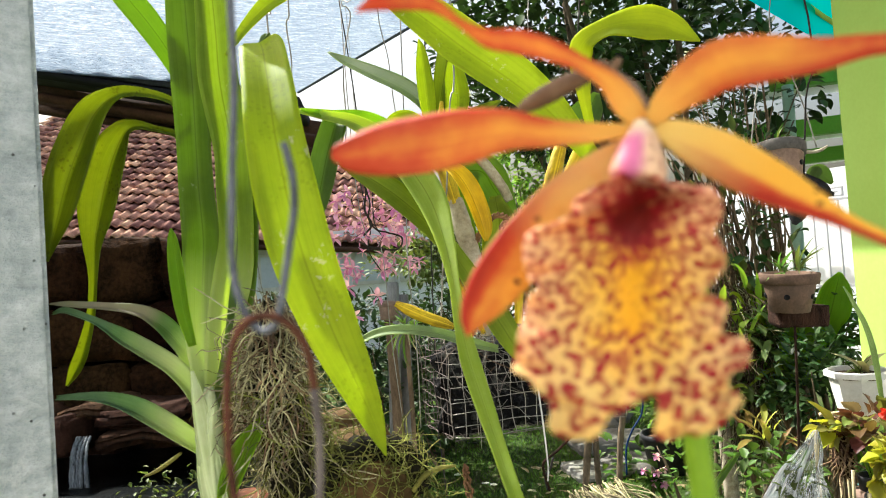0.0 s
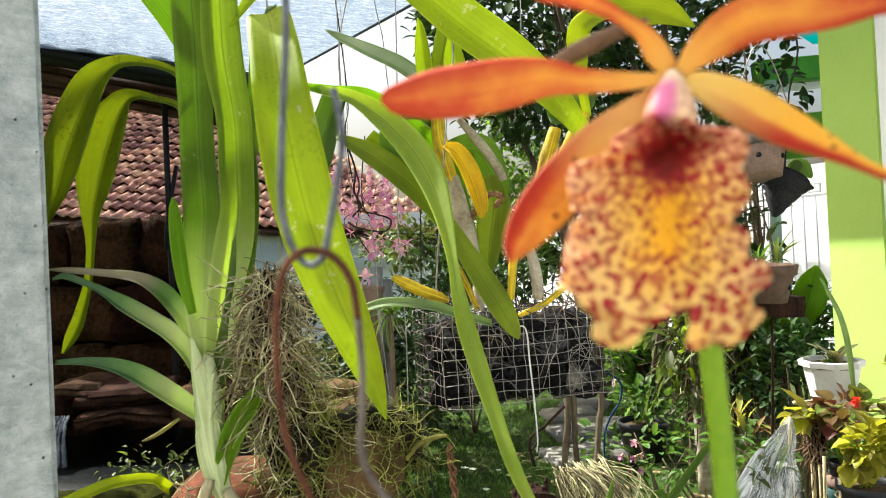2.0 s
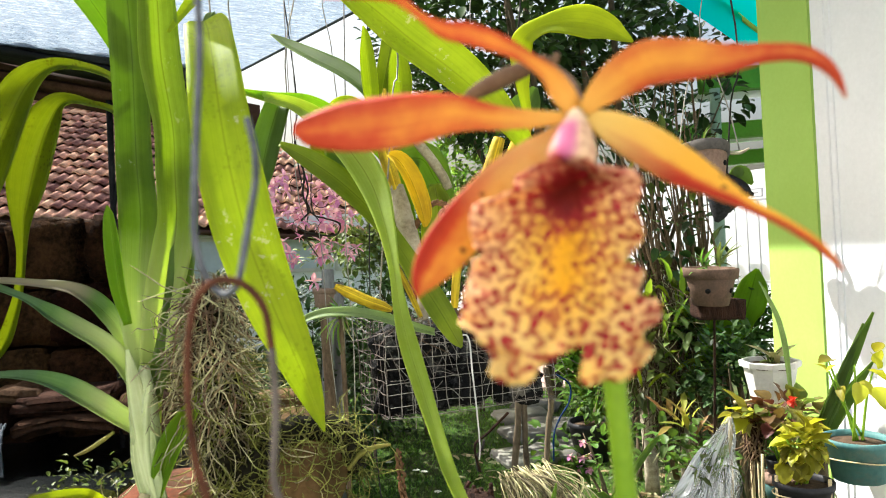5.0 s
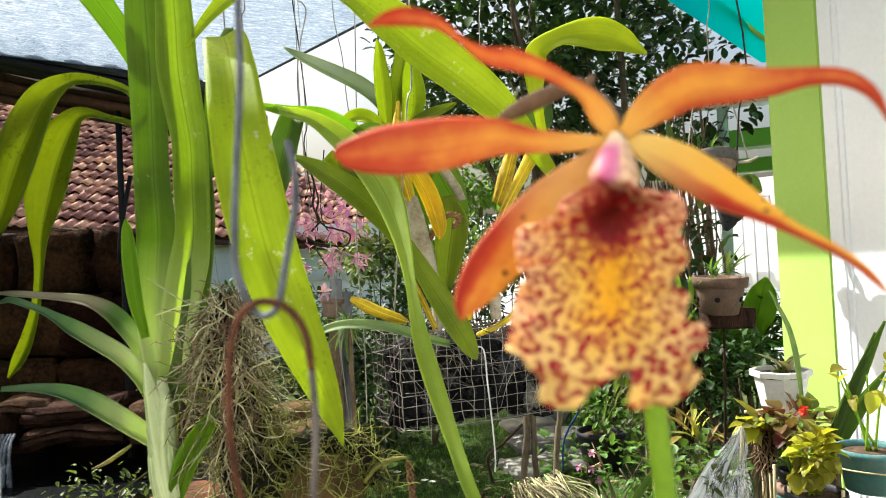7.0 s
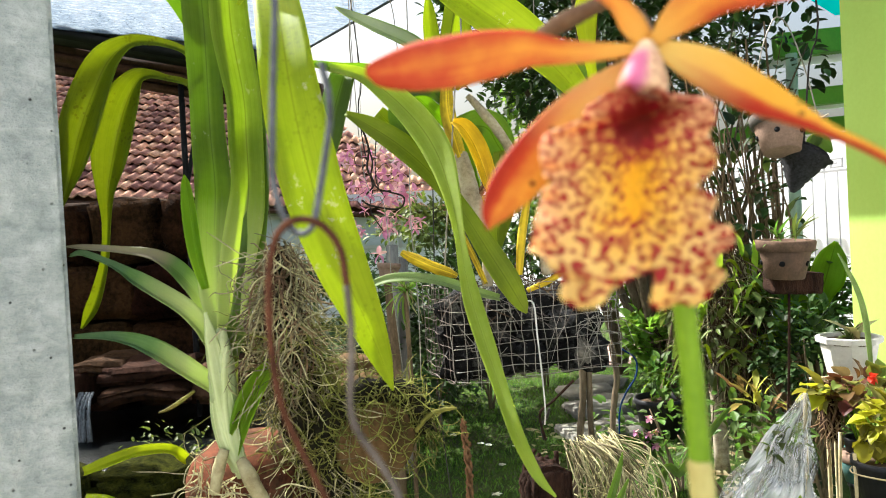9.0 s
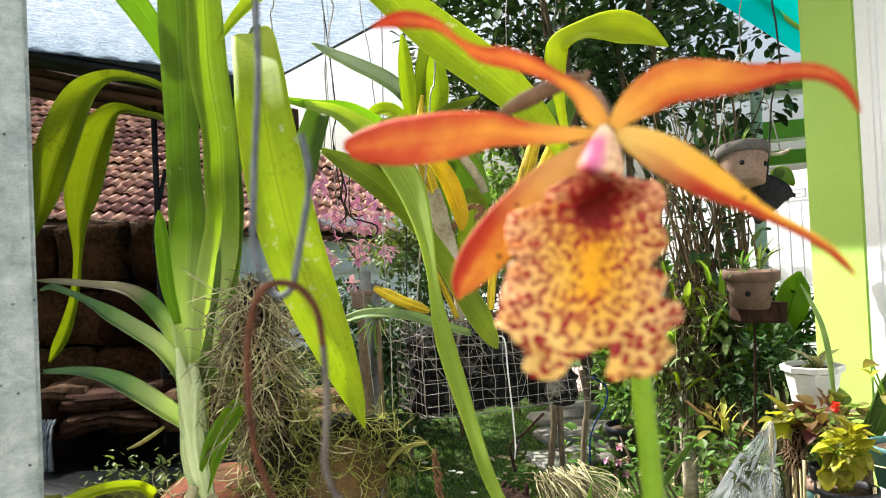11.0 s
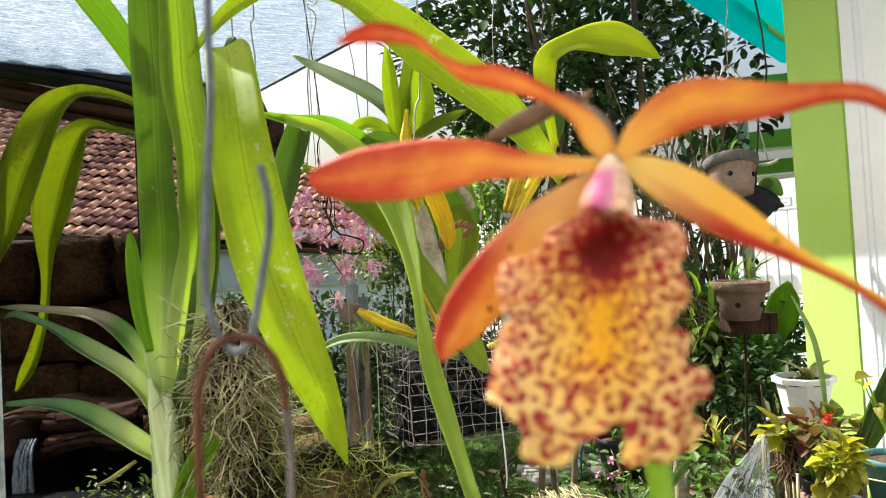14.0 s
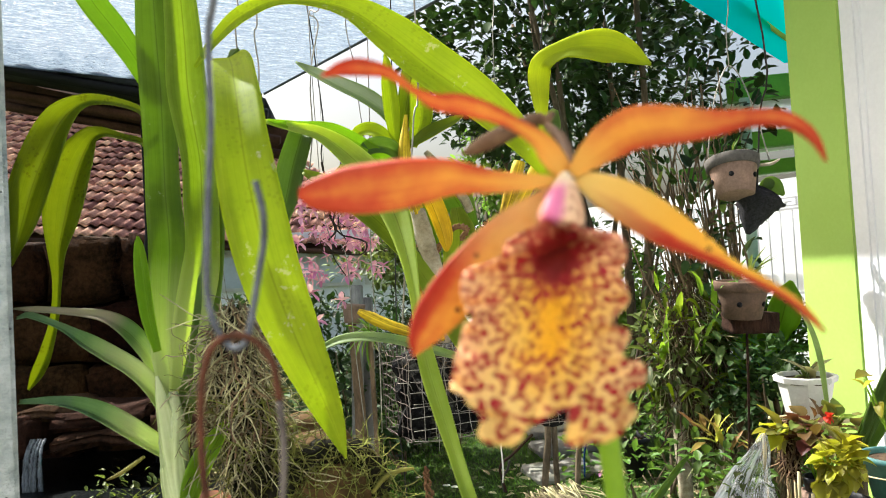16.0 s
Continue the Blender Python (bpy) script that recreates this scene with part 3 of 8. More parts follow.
# Sun highlights on the tiles are put into the pale end of this colour.
M_TILE = surface("clay_roof_tile", (0.17, 0.06, 0.036), (0.85, 0.47, 0.33), 0.85, 5, 50, 0.5, 0.006, spread=0.6, dirt=(0.07, 0.05, 0.045))
M_TILE_JOINED = surface("clay_roof_tile_far", (0.17, 0.06, 0.036), (0.85, 0.47, 0.33), 0.85, 5, 50, 0.5, 0.006, spread=0.6, island=True, dirt=(0.07, 0.05, 0.045))
# Deep shade under the lean-to is put into this near-black stone colour.
M_STONE = surface("shade_toned_stone", (0.004, 0.002, 0.001), (0.046, 0.02, 0.009), 0.85, 5, 40, 1.0, 0.04, spread=0.5, dirt=(0.006, 0.005, 0.003), gloss=0.03)
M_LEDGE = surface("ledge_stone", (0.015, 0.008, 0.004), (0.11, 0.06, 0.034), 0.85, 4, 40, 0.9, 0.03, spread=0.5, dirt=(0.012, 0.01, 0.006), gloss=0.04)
M_MOSS = surface("mossy_stone", (0.002, 0.003, 0.0015), (0.06, 0.065, 0.008), 0.95, 22, 120, 1.0, 0.03, dirt=(0.006, 0.007, 0.003), gloss=0.03)
M_PAVER = surface("garden_flagstone", (0.12, 0.115, 0.1), (0.25, 0.24, 0.21), 0.85, 4, 50, 0.6, 0.01, dirt=(0.16, 0.17, 0.1))
M_PATH = surface("reddish_paving", (0.3, 0.2, 0.17), (0.42, 0.3, 0.26), 0.85, 3, 40, 0.4, 0.006)
M_GROUND = surface("garden_soil_and_grass", (0.02, 0.045, 0.008), (0.06, 0.1, 0.016), 0.95, 3.5, 40, 0.9, 0.03, dirt=(0.1, 0.075, 0.05))
M_GRASS = foliage("grass_blades", (0.04, 0.1, 0.012), (0.13, 0.24, 0.03), 0.4, 0.6)
# Near-black leaves; shaded shrubs get their shade from this colour.
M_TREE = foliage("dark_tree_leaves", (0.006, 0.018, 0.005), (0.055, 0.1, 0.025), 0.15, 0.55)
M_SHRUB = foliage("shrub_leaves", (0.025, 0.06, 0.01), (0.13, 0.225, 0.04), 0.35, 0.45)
# Sunlight on these leaves is put into the brighter colour.
M_SUN_TONED = foliage("sun_toned_leaves", (0.06, 0.14, 0.02), (0.27, 0.42, 0.07), 0.45, 0.45, 0.06)
M_VINE = surface("dark_vine", (0.012, 0.009, 0.007), (0.05, 0.04, 0.03), 0.8, 60, 300, 0.6, 0.001)
M_BRANCH = surface("brown_branch", (0.07, 0.045, 0.026), (0.26, 0.18, 0.11), 0.9, 14, 120, 0.7, 0.004, stretch=(1, 1, 0.3))
M_FERN = foliage("bright_fern", (0.1, 0.2, 0.02), (0.34, 0.45, 0.04), 0.4, 0.5)
M_DULL = foliage("dull_leaves", (0.025, 0.045, 0.01), (0.17, 0.21, 0.055), 0.25, 0.5)
M_COLEUS = foliage("coleus_leaves", (0.12, 0.13, 0.01), (0.44, 0.4, 0.03), 0.35, 0.45)
M_MAROON = foliage("maroon_leaves", (0.07, 0.035, 0.015), (0.2, 0.2, 0.04), 0.3, 0.45, 0.14)
M_DRY_LEAF = foliage("dry_leaves", (0.2, 0.14, 0.06), (0.45, 0.42, 0.26), 0.3, 0.5)
M_CROTON = foliage("croton_leaves", (0.2, 0.12, 0.04), (0.44, 0.42, 0.09), 0.35, 0.45, 0.1)
M_BARK = surface("bark", (0.045, 0.032, 0.02), (0.2, 0.155, 0.1), 0.9, 10, 90, 0.8, 0.008, stretch=(1, 1, 0.3))
M_DRIFT = surface("driftwood", (0.006, 0.003, 0.002), (0.05, 0.024, 0.015), 0.9, 45, 260, 1.0, 0.012, stretch=(1, 1, 0.22))
M_BLACK_POT = surface("black_plastic_pot", (0.012, 0.012, 0.014), (0.035, 0.035, 0.038), 0.5, 10, 120, 0.2, 0.002)
M_WHITE_POT = surface("white_plastic_pot", (0.5, 0.49, 0.46), (0.68, 0.67, 0.64), 0.5, 8, 80, 0.2, 0.002, dirt=(0.45, 0.43, 0.38))
M_TURQUOISE_POT = surface("turquoise_pot", (0.05, 0.14, 0.14), (0.11, 0.24, 0.23), 0.5, 10, 90, 0.2, 0.002, dirt=(0.2, 0.2, 0.16))
M_SOIL = surface("potting_soil", (0.03, 0.02, 0.014), (0.12, 0.08, 0.05), 0.95, 30, 150, 0.9, 0.008)
M_WATER = surface("dark_water", (0.002, 0.0025, 0.0025), (0.006, 0.008, 0.008), 0.3, 30, 90, 0.7, 0.01, gloss=0.12)
M_PINK = foliage("pink_blossom", (0.48, 0.1, 0.37), (0.86, 0.58, 0.76), 0.4, 0.5, 0.03)
M_WHITE_BLOOM = foliage("white_blossom", (0.7, 0.7, 0.66), (0.85, 0.85, 0.82), 0.35, 0.5, 0.0)
M_RED_BLOOM = foliage("red_blossom", (0.5, 0.03, 0.02), (0.65, 0.08, 0.05), 0.3, 0.45, 0.0)
M_ROPE = surface("coir_rope", (0.1, 0.05, 0.022), (0.26, 0.14, 0.07), 0.9, 60, 300, 0.8, 0.002)
M_BLUE = surface("blue_cord", (0.003, 0.014, 0.05), (0.01, 0.04, 0.13), 0.5, 30, 200, 0.2, 0.0005)
M_BAMBOO = surface("split_bamboo", (0.45, 0.37, 0.2), (0.62, 0.52, 0.32), 0.6, 20, 160, 0.3, 0.001)
M_NET_BLACK = surface("black_netting", (0.01, 0.01, 0.01), (0.04, 0.04, 0.045), 0.8, 120, 500, 1.0, 0.004)
M_CLOTH = net_material()
M_FILM = film_material()
M_PANE = surface("window_glass", (0.45, 0.5, 0.55), (0.6, 0.65, 0.7), 0.1, 2, 20, 0.0)


# ---- shape helpers ----
def thing(name, at=(0, 0, 0)):
    ob = new(name)
    ob.empty_display_size = 0.05
    ob.location = at
    return ob


def mesh_of(name, verts, faces, uvs=None, smooth=True):
    me = bpy.data.meshes.new(name)
    me.from_pydata([tuple(v) for v in verts], [], faces)
    if uvs is not None:
        layer = me.uv_layers.new(name="UVMap")
        for loop in me.loops:
            layer.data[loop.index].uv = uvs[loop.vertex_index]
    for p in me.polygons:
        p.use_smooth = smooth
    me.update()
    return me


def part(name, shape, material, parent=None, label=""):
    """Links a bmesh, a mesh or (verts, faces) as one mesh object under a thing or a part; shapes are in world places."""
    if isinstance(shape, bmesh.types.BMesh):
        me = bpy.data.meshes.new(name)
        shape.to_mesh(me)
        shape.free()
    elif isinstance(shape, tuple):
        me = mesh_of(name, *shape)
    else:
        me = shape
    me.materials.clear()
    me.materials.append(material)
    ob = new(name, me)
    if parent:
        ob.parent = parent
        at = Vector((0, 0, 0))
        up = parent
        while up:
            at += up.location
            up = up.parent
        ob.location = -at
    return tagged(ob, label) if label else ob


def spline(points, steps):
    """Points along a smooth curve through the given ones (tuples of any length)."""
    p = np.array(points, float)
    p = np.vstack([2 * p[0] - p[1], p, 2 * p[-1] - p[-2]])
    out = []
    for i in range(1, len(p) - 2):
        for s in np.arange(steps) / steps:
            a, b, c, d = p[i - 1:i + 3]
            out.append(0.5 * (2 * b + (c - a) * s + (2 * a - 5 * b + 4 * c - d) * s * s + (3 * b - a - 3 * c + d) * s ** 3))
    out.append(p[-2])
    return np.array(out)


def unit(v):
    v = np.asarray(v, float)
    return v / (np.linalg.norm(v, axis=-1, keepdims=True) + 1e-12)


def tube(points, radius, sides=8, steps=6, wobble=0.0):
    """A closed round tube through points; radius: one number or one for each point."""
    r = [radius] * len(points) if isinstance(radius, (int, float)) else list(radius)
    s = spline([(*p, q) for p, q in zip(points, r)], steps)
    c, r = s[:, :3], np.maximum(s[:, 3], 1e-5)
    t = unit(np.gradient(c, axis=0))
    ref = np.array([0.31, 0.17, 0.93]) if abs(t[0] @ [0.31, 0.17, 0.93]) < 0.9 else np.array([1.0, 0, 0])
    verts, faces, uvs = [], [], []
    n = unit(np.cross(t[0], ref))
    for i in range(len(c)):
        n = unit(n - t[i] * (n @ t[i]))
        b = np.cross(t[i], n)
        for k in range(sides):
            a = 2 * math.pi * k / sides
            q = r[i] * (1 + (wobble * random.uniform(-1, 1) if wobble else 0))
            verts.append(c[i] + (n * math.cos(a) + b * math.sin(a)) * q)
            uvs.append((k / sides, i / (len(c) - 1)))
    for i in range(len(c) - 1):
        for k in range(sides):
            j = (k + 1) % sides
            faces.append((i * sides + k, i * sides + j, (i + 1) * sides + j, (i + 1) * sides + k))
    faces.append(tuple(range(sides))[::-1])
    faces.append(tuple((len(c) - 1) * sides + k for k in range(sides)))
    return verts, faces, uvs


def joined(shapes):
    verts, faces, uvs = [], [], []
    for s in shapes:
        o = len(verts)
        verts += list(s[0])
        faces += [tuple(i + o for i in f) for f in s[1]]
        uvs += list(s[2]) if len(s) > 2 else [(0, 0)] * len(s[0])
    return verts, faces, uvs


def blade(rows, face=(0, -1, 0.25), fold=0.12, twist=(0, 0), wave=0.0, waves=5.0, steps=8, across=8, thick=0.0009, curl=0.0, fray=0.0):
    """A strap leaf or petal: rows of (place, width) along its midrib; face: where its upper side looks; fold: V of the blade;
    twist: degrees at base and tip; wave: ruffle of the margins. A closed thin body."""
    s = spline([(*p, w) for p, w in rows], steps)
    c, w = s[:, :3], np.maximum(s[:, 3], 1e-4)
    t = unit(np.gradient(c, axis=0))
    top, low, uvs = [], [], []
    n_rows = len(c)
    for i in range(n_rows):
        v = i / (n_rows - 1)
        side = unit(np.cross(t[i], face))
        up = unit(np.cross(side, t[i]))
        a = radians(twist[0] + (twist[1] - twist[0]) * v)
        side, up = side * math.cos(a) + up * math.sin(a), up * math.cos(a) - side * math.sin(a)
        for k in range(across + 1):
            x = 2 * k / across - 1
            half = w[i] / 2 * (1 + (fray * random.uniform(-1, 1) if abs(x) == 1 else 0))
            lift = half * (fold * 2 * (abs(x) - 0.5) + curl * x * x + wave * abs(x) ** 2.5 * math.sin(v * waves * 6.283 + (2.0 if x > 0 else 0.0)))
            p = c[i] + side * x * half + up * lift
            top.append(p + up * thick / 2)
            low.append(p - up * thick / 2)
            uvs.append((k / across, v))
    m = across + 1
    verts = top + low
    o = len(top)
    faces = []
    for i in range(n_rows - 1):
        for k in range(across):
            a, b, cc, d = i * m + k, i * m + k + 1, (i + 1) * m + k + 1, (i + 1) * m + k
            faces.append((a, b, cc, d))
            faces.append((d + o, cc + o, b + o, a + o))
        for k in (0, across):
            a, d = i * m + k, (i + 1) * m + k
            faces.append((a, d, d + o, a + o) if k == 0 else (d, a, a + o, d + o))
    for i in (0, n_rows - 1):
        for k in range(across):
            a, b = i * m + k, i * m + k + 1
            faces.append((b, a, a + o, b + o) if i == 0 else (a, b, b + o, a + o))
    return verts, faces, uvs + uvs


def lathe(profile, at=(0, 0, 0), sides=32, tilt=None, wobble=0.0):
    """A body of revolution: profile of (radius, height) from the outside bottom over the rim to the inside."""
    verts, faces, uvs = [], [], []
    m = tilt or Matrix.Identity(3)
    for i, (r, z) in enumerate(profile):
        for k in range(sides):
            a = 2 * math.pi * k / sides
            q = r * (1 + wobble * math.sin(3 * a + z * 40))
            verts.append(Vector(at) + m @ Vector((q * math.cos(a), q * math.sin(a), z)))
            uvs.append((k / sides, i / len(profile)))
    for i in range(len(profile) - 1):
        for k in range(sides):
            j = (k + 1) % sides
            faces.append((i * sides + k, i * sides + j, (i + 1) * sides + j, (i + 1) * sides + k))
    faces.append(tuple(range(sides))[::-1])
    faces.append(tuple((len(profile) - 1) * sides + k for k in range(sides)))
    return verts, faces, uvs


def block(size, at=(0, 0, 0), turn=None, bevel=0.0, rough=0.0, cuts=0):
    """A box with bevelled, uneven edges; at is its centre."""
    bm = bmesh.new()
    bmesh.ops.create_cube(bm, size=1.0)
    bmesh.ops.scale(bm, vec=size, verts=bm.verts)
    if cuts:
        bmesh.ops.subdivide_edges(bm, edges=bm.edges, cuts=cuts, use_grid_fill=True)
    if bevel:
        sharp = [e for e in bm.edges if e.calc_face_angle(0) > 0.5]
        bmesh.ops.bevel(bm, geom=sharp, offset=bevel, segments=2, affect="EDGES")
    if rough:
        o = Vector((random.uniform(-50, 50), 3, 7))
        for v in bm.verts:
            v.co += noise.noise_vector((v.co + o) * (1.6 / max(size))) * rough + noise.noise_vector((v.co + o) * (6 / max(size))) * rough * 0.4
    if turn:
        bmesh.ops.rotate(bm, matrix=turn, verts=bm.verts)
    bmesh.ops.translate(bm, vec=at, verts=bm.verts)
    for f in bm.faces:
        f.smooth = rough > 0
    return bm


def leaves(places, ways, sizes, slim=0.42, fold=0.25, droop=0.15):
    """Many small folded leaves as one shape: place of each base, the way it points, its length."""
    verts, faces, uvs = [], [], []
    rich = len(sizes) <= 1000
    for p, d, s in zip(places, ways, sizes):
        d = unit(d)
        side = unit(np.cross(d, (random.uniform(-0.4, 0.4), random.uniform(-0.4, 0.4), 1.0)))
        up = np.cross(side, d)
        w = s * slim / 2
        o = len(verts)
        if rich:
            bend, wavy = random.uniform(-0.25, 0.25), random.uniform(0, 6)
            for a, b in ((0.0, 0.1), (0.12, 0.62), (0.3, 0.95), (0.5, 1.0), (0.68, 0.85), (0.84, 0.52), (0.94, 0.2), (1.0, 0.02)):
                for c in (-1, -0.5, 0, 0.5, 1):
                    ripple = 0.12 * abs(c) * math.sin(a * 14 + wavy + c)
                    verts.append(p + d * s * a + side * (w * b * c + bend * s * a * a) + up * (w * b * (fold * abs(c) * 1.4 + ripple) - droop * s * a * a))
                    uvs.append((0.5 + b * c / 2, a))
            faces += [(o + i * 5 + k, o + i * 5 + k + 1, o + i * 5 + k + 6, o + i * 5 + k + 5) for i in range(7) for k in range(4)]
            continue
        for a, b, h in ((0, 0, 0), (0.3, 0.85, fold), (0.3, 0, 0), (0.3, -0.85, fold), (0.68, 0.8, fold), (0.68, 0, 0), (0.68, -0.8, fold), (1, 0, 0)):
            verts.append(p + d * s * a + side * w * b + up * (w * h * abs(b) * 1.2 - droop * s * a * a))
            uvs.append((0.5 + b / 2, a))
        faces += [(o, o + 2, o + 1), (o, o + 3, o + 2), (o + 1, o + 2, o + 5, o + 4), (o + 2, o + 3, o + 6, o + 5), (o + 4, o + 5, o + 7), (o + 5, o + 6, o + 7)]
    return verts, faces, uvs


def scatter(count, centre, radii, clumps=0, clump_size=0.25, flat=False):
    """Places in an ellipsoid, gathered in clumps so that gaps stay between them."""
    c, r = np.array(centre, float), np.array(radii, float)

    def inside():
        while True:
            q = np.random.uniform(-1, 1, 3)
            if q @ q < 1:
                return q
    if not clumps:
        return np.array([c + inside() * r for _ in range(count)])
    heads = [c + inside() * r for _ in range(clumps)]
    return np.array([heads[i % clumps] + inside() * clump_size for i in range(count)])


def outward(places, centre, lift=0.2, wild=0.8):
    return unit(np.asarray(places) - np.array(centre)) + np.random.uniform(-wild, wild, (len(places), 3)) + np.array([0, 0, lift])


# ---- large structure ----
def sheet(corners, name, material, parent=None, cuts=(1, 1), sag=0.0, thick=0.0):
    """A sheet between four corners (in a ring), with a little sag; thick gives it a lower side."""
    a, b, c, d = (np.array(q, float) for q in corners)
    nu, nv = cuts
    top, uvs = [], []
    for i in range(nv + 1):
        for k in range(nu + 1):
            u, v = k / nu, i / nv
            p = (a * (1 - u) + b * u) * (1 - v) + (d * (1 - u) + c * u) * v
            p = p + np.array([0, 0, -sag * 16 * u * (1 - u) * v * (1 - v)])
            top.append(p)
            uvs.append((u, v))
    m = nu + 1
    faces = [(i * m + k, i * m + k + 1, (i + 1) * m + k + 1, (i + 1) * m + k) for i in range(nv) for k in range(nu)]
    verts = top
    if thick:
        n = unit(np.cross(b - a, d - a)) * thick
        o = len(top)
        verts = top + [p - n for p in top]
        faces = faces + [tuple(q + o for q in f[::-1]) for f in faces]
        rim = [k for k in range(m)] + [i * m + nu for i in range(1, nv + 1)] + [nv * m + k for k in range(nu - 1, -1, -1)] + [i * m for i in range(nv - 1, 0, -1)]
        faces += [(rim[j], rim[(j + 1) % len(rim)], rim[(j + 1) % len(rim)] + o, rim[j] + o)[::-1] for j in range(len(rim))]
        uvs = uvs + uvs
    return part(name, (verts, faces, uvs), material, parent)


ground = sheet([(-60, -60, 0), (60, -60, 0), (60, 60, 0), (-60, 60, 0)], "ground", M_GROUND, cuts=(2, 2))
tagged(ground, "dark garden ground of soil and short grass", "ground", kind="structure")

# porch post close by and the painted pillar with its white wall
POST_TURN = Euler((0, 0, radians(33))).to_matrix()
post = tagged(part("porch_post", block((0.14, 0.12, 2.7), tuple(Vector((-0.351, 0.65, 1.35)) + POST_TURN @ Vector((-0.07, 0.06, 0))), POST_TURN, bevel=0.004), M_POST), "grey painted square metal porch post, lightly scuffed", "post")
PILLAR = (1.4603, 2.503, 1.2686)
WALL_TURN = Euler((0, 0, radians(-80))).to_matrix()


def on_wall(along, out, z):
    return tuple(Vector((PILLAR[0], PILLAR[1], z)) + WALL_TURN @ Vector((along, -out, 0)))


pillar = thing("pillar", on_wall(0.2, -0.1, 0))
part("shaft", block((0.25, 0.2, 2.9), on_wall(0.125, -0.1, 1.45), WALL_TURN, bevel=0.004), M_LIME, pillar)
tagged(pillar, "lime green painted plaster pillar with sun patch", "pillar")
wall = part("wall_house", block((1.3, 0.14, 2.9), on_wall(0.9005, -0.074, 1.45), WALL_TURN, bevel=0.003), M_WHITE_WALL)
tagged(wall, "white painted house wall beside the pillar", "wall", kind="structure")
for x in (0.31, 0.335):
    part("groove_bead", block((0.008, 0.008, 2.9), on_wall(x, -0.003, 1.45), WALL_TURN, bevel=0.002), M_WHITE_WALL, wall)
# Unseen slab added so its shadow ends at the pillar's sun patch.
roof_edge = part("ceiling_porch", block((3.4, 1.1, 0.06), on_wall(0.4, 0.47, 2.93), WALL_TURN, bevel=0.004), M_WHITE_WALL)
tagged(roof_edge, "unseen eaves slab added to shade the pillar top", "ceiling", kind="structure")

# shade cloth overhead, its far edge on the low roof, its right edge running back, cut short out of view so sun reaches
# the plants
NET_FAR, NET_EDGE = np.array((-0.6667, 3.5051, 2.0636)), np.array((0.1547, 2.2636, 2.0182))
NET_LEFT = np.array((-2.7083, 3.9898, 2.6249))
run = (NET_EDGE - NET_FAR) * 1.5
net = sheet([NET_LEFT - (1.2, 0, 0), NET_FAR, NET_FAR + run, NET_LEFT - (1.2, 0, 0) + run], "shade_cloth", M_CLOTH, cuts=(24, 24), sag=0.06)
tagged(net, "pale blue-white woven shade cloth stretched overhead", "shade cloth")
part("hem", tube([tuple(NET_FAR + (NET_EDGE - NET_FAR) * s) for s in (0, 0.5, 1.0, 1.5)], 0.007, 6), M_WIRE, net)

# low lean-to roof edge in front of the tiled roof
EAVE_A, EAVE_B = np.array((-2.4367, 3.6307, 2.4655)), np.array((-0.6623, 3.5056, 2.0405))
shed = thing("lean_to_roof", tuple(EAVE_A))
back = np.array([-0.1, 0.9, 0.06])
sheet([EAVE_A, EAVE_B, EAVE_B + back, EAVE_A + back], "roof_sheet", M_RIDGE, shed, cuts=(30, 2), thick=0.05)
for k in range(9):
    p = EAVE_A + (EAVE_B - EAVE_A) * (k + 0.6) / 9
    part("ridge_cap", tube([tuple(p + (0, -0.03, 0.03)), tuple(p + (0, 0.1, 0.034)), tuple(p + back * 0.5)], (0.034, 0.04, 0.03), 10, 3), M_RIDGE, shed)
for drop, deep, tone in ((0.075, 0.03, M_BLACK), (0.15, 0.35, M_BATTEN), (0.19, 0.6, M_BATTEN)):
    a, b = EAVE_A + (0, deep, -drop), EAVE_B + (0, deep, -drop)
    part("batten", tube([tuple(a), tuple((a + b) / 2), tuple(b)], 0.03, 4, 3), tone, shed)
sheet([EAVE_A + (0, 0.7, 0.02), EAVE_B + (0, 0.7, 0.02), EAVE_B + (0, 0.7, -0.16), EAVE_A + (0, 0.7, -0.16)], "batten_board", M_BATTEN, shed, thick=0.02)
tagged(shed, "low dark lean-to roof edge with timber battens", "roof")
POLE = (-1.4127, 3.9, 1.6278)
pole = thing("roof_pole", (POLE[0], POLE[1], 0))
part("shaft", tube([(POLE[0], POLE[1], 0), (POLE[0], POLE[1], 1.0), (POLE[0], POLE[1], EAVE_B[2])], 0.017, 8, 3), M_BLACK, pole)
part("brace", tube([(-1.3622, 3.903, 1.6886), (-1.4172, 3.8922, 1.4062), (-1.4329, 3.8854, 1.2169)], 0.012, 6, 3), M_BLACK, pole)
tagged(pole, "thin black steel pole with a slanted brace", "pole")

# tiled roof behind
TILE_W, TILE_L, PITCH = 0.142, 0.27, radians(30)
ROOF = (-5.1099, 8.9468, 1.8943)
ROOF_B = (-0.0859, 9.0207, 1.4258)
roof = thing("tiled_roof", ROOF)
ALONG = unit(np.array(ROOF_B) - np.array(ROOF))
UPHILL = unit(np.array([0, math.cos(PITCH), math.sin(PITCH)]) - ALONG * (np.array([0, math.cos(PITCH), math.sin(PITCH)]) @ ALONG))
RISE = np.cross(ALONG, UPHILL)


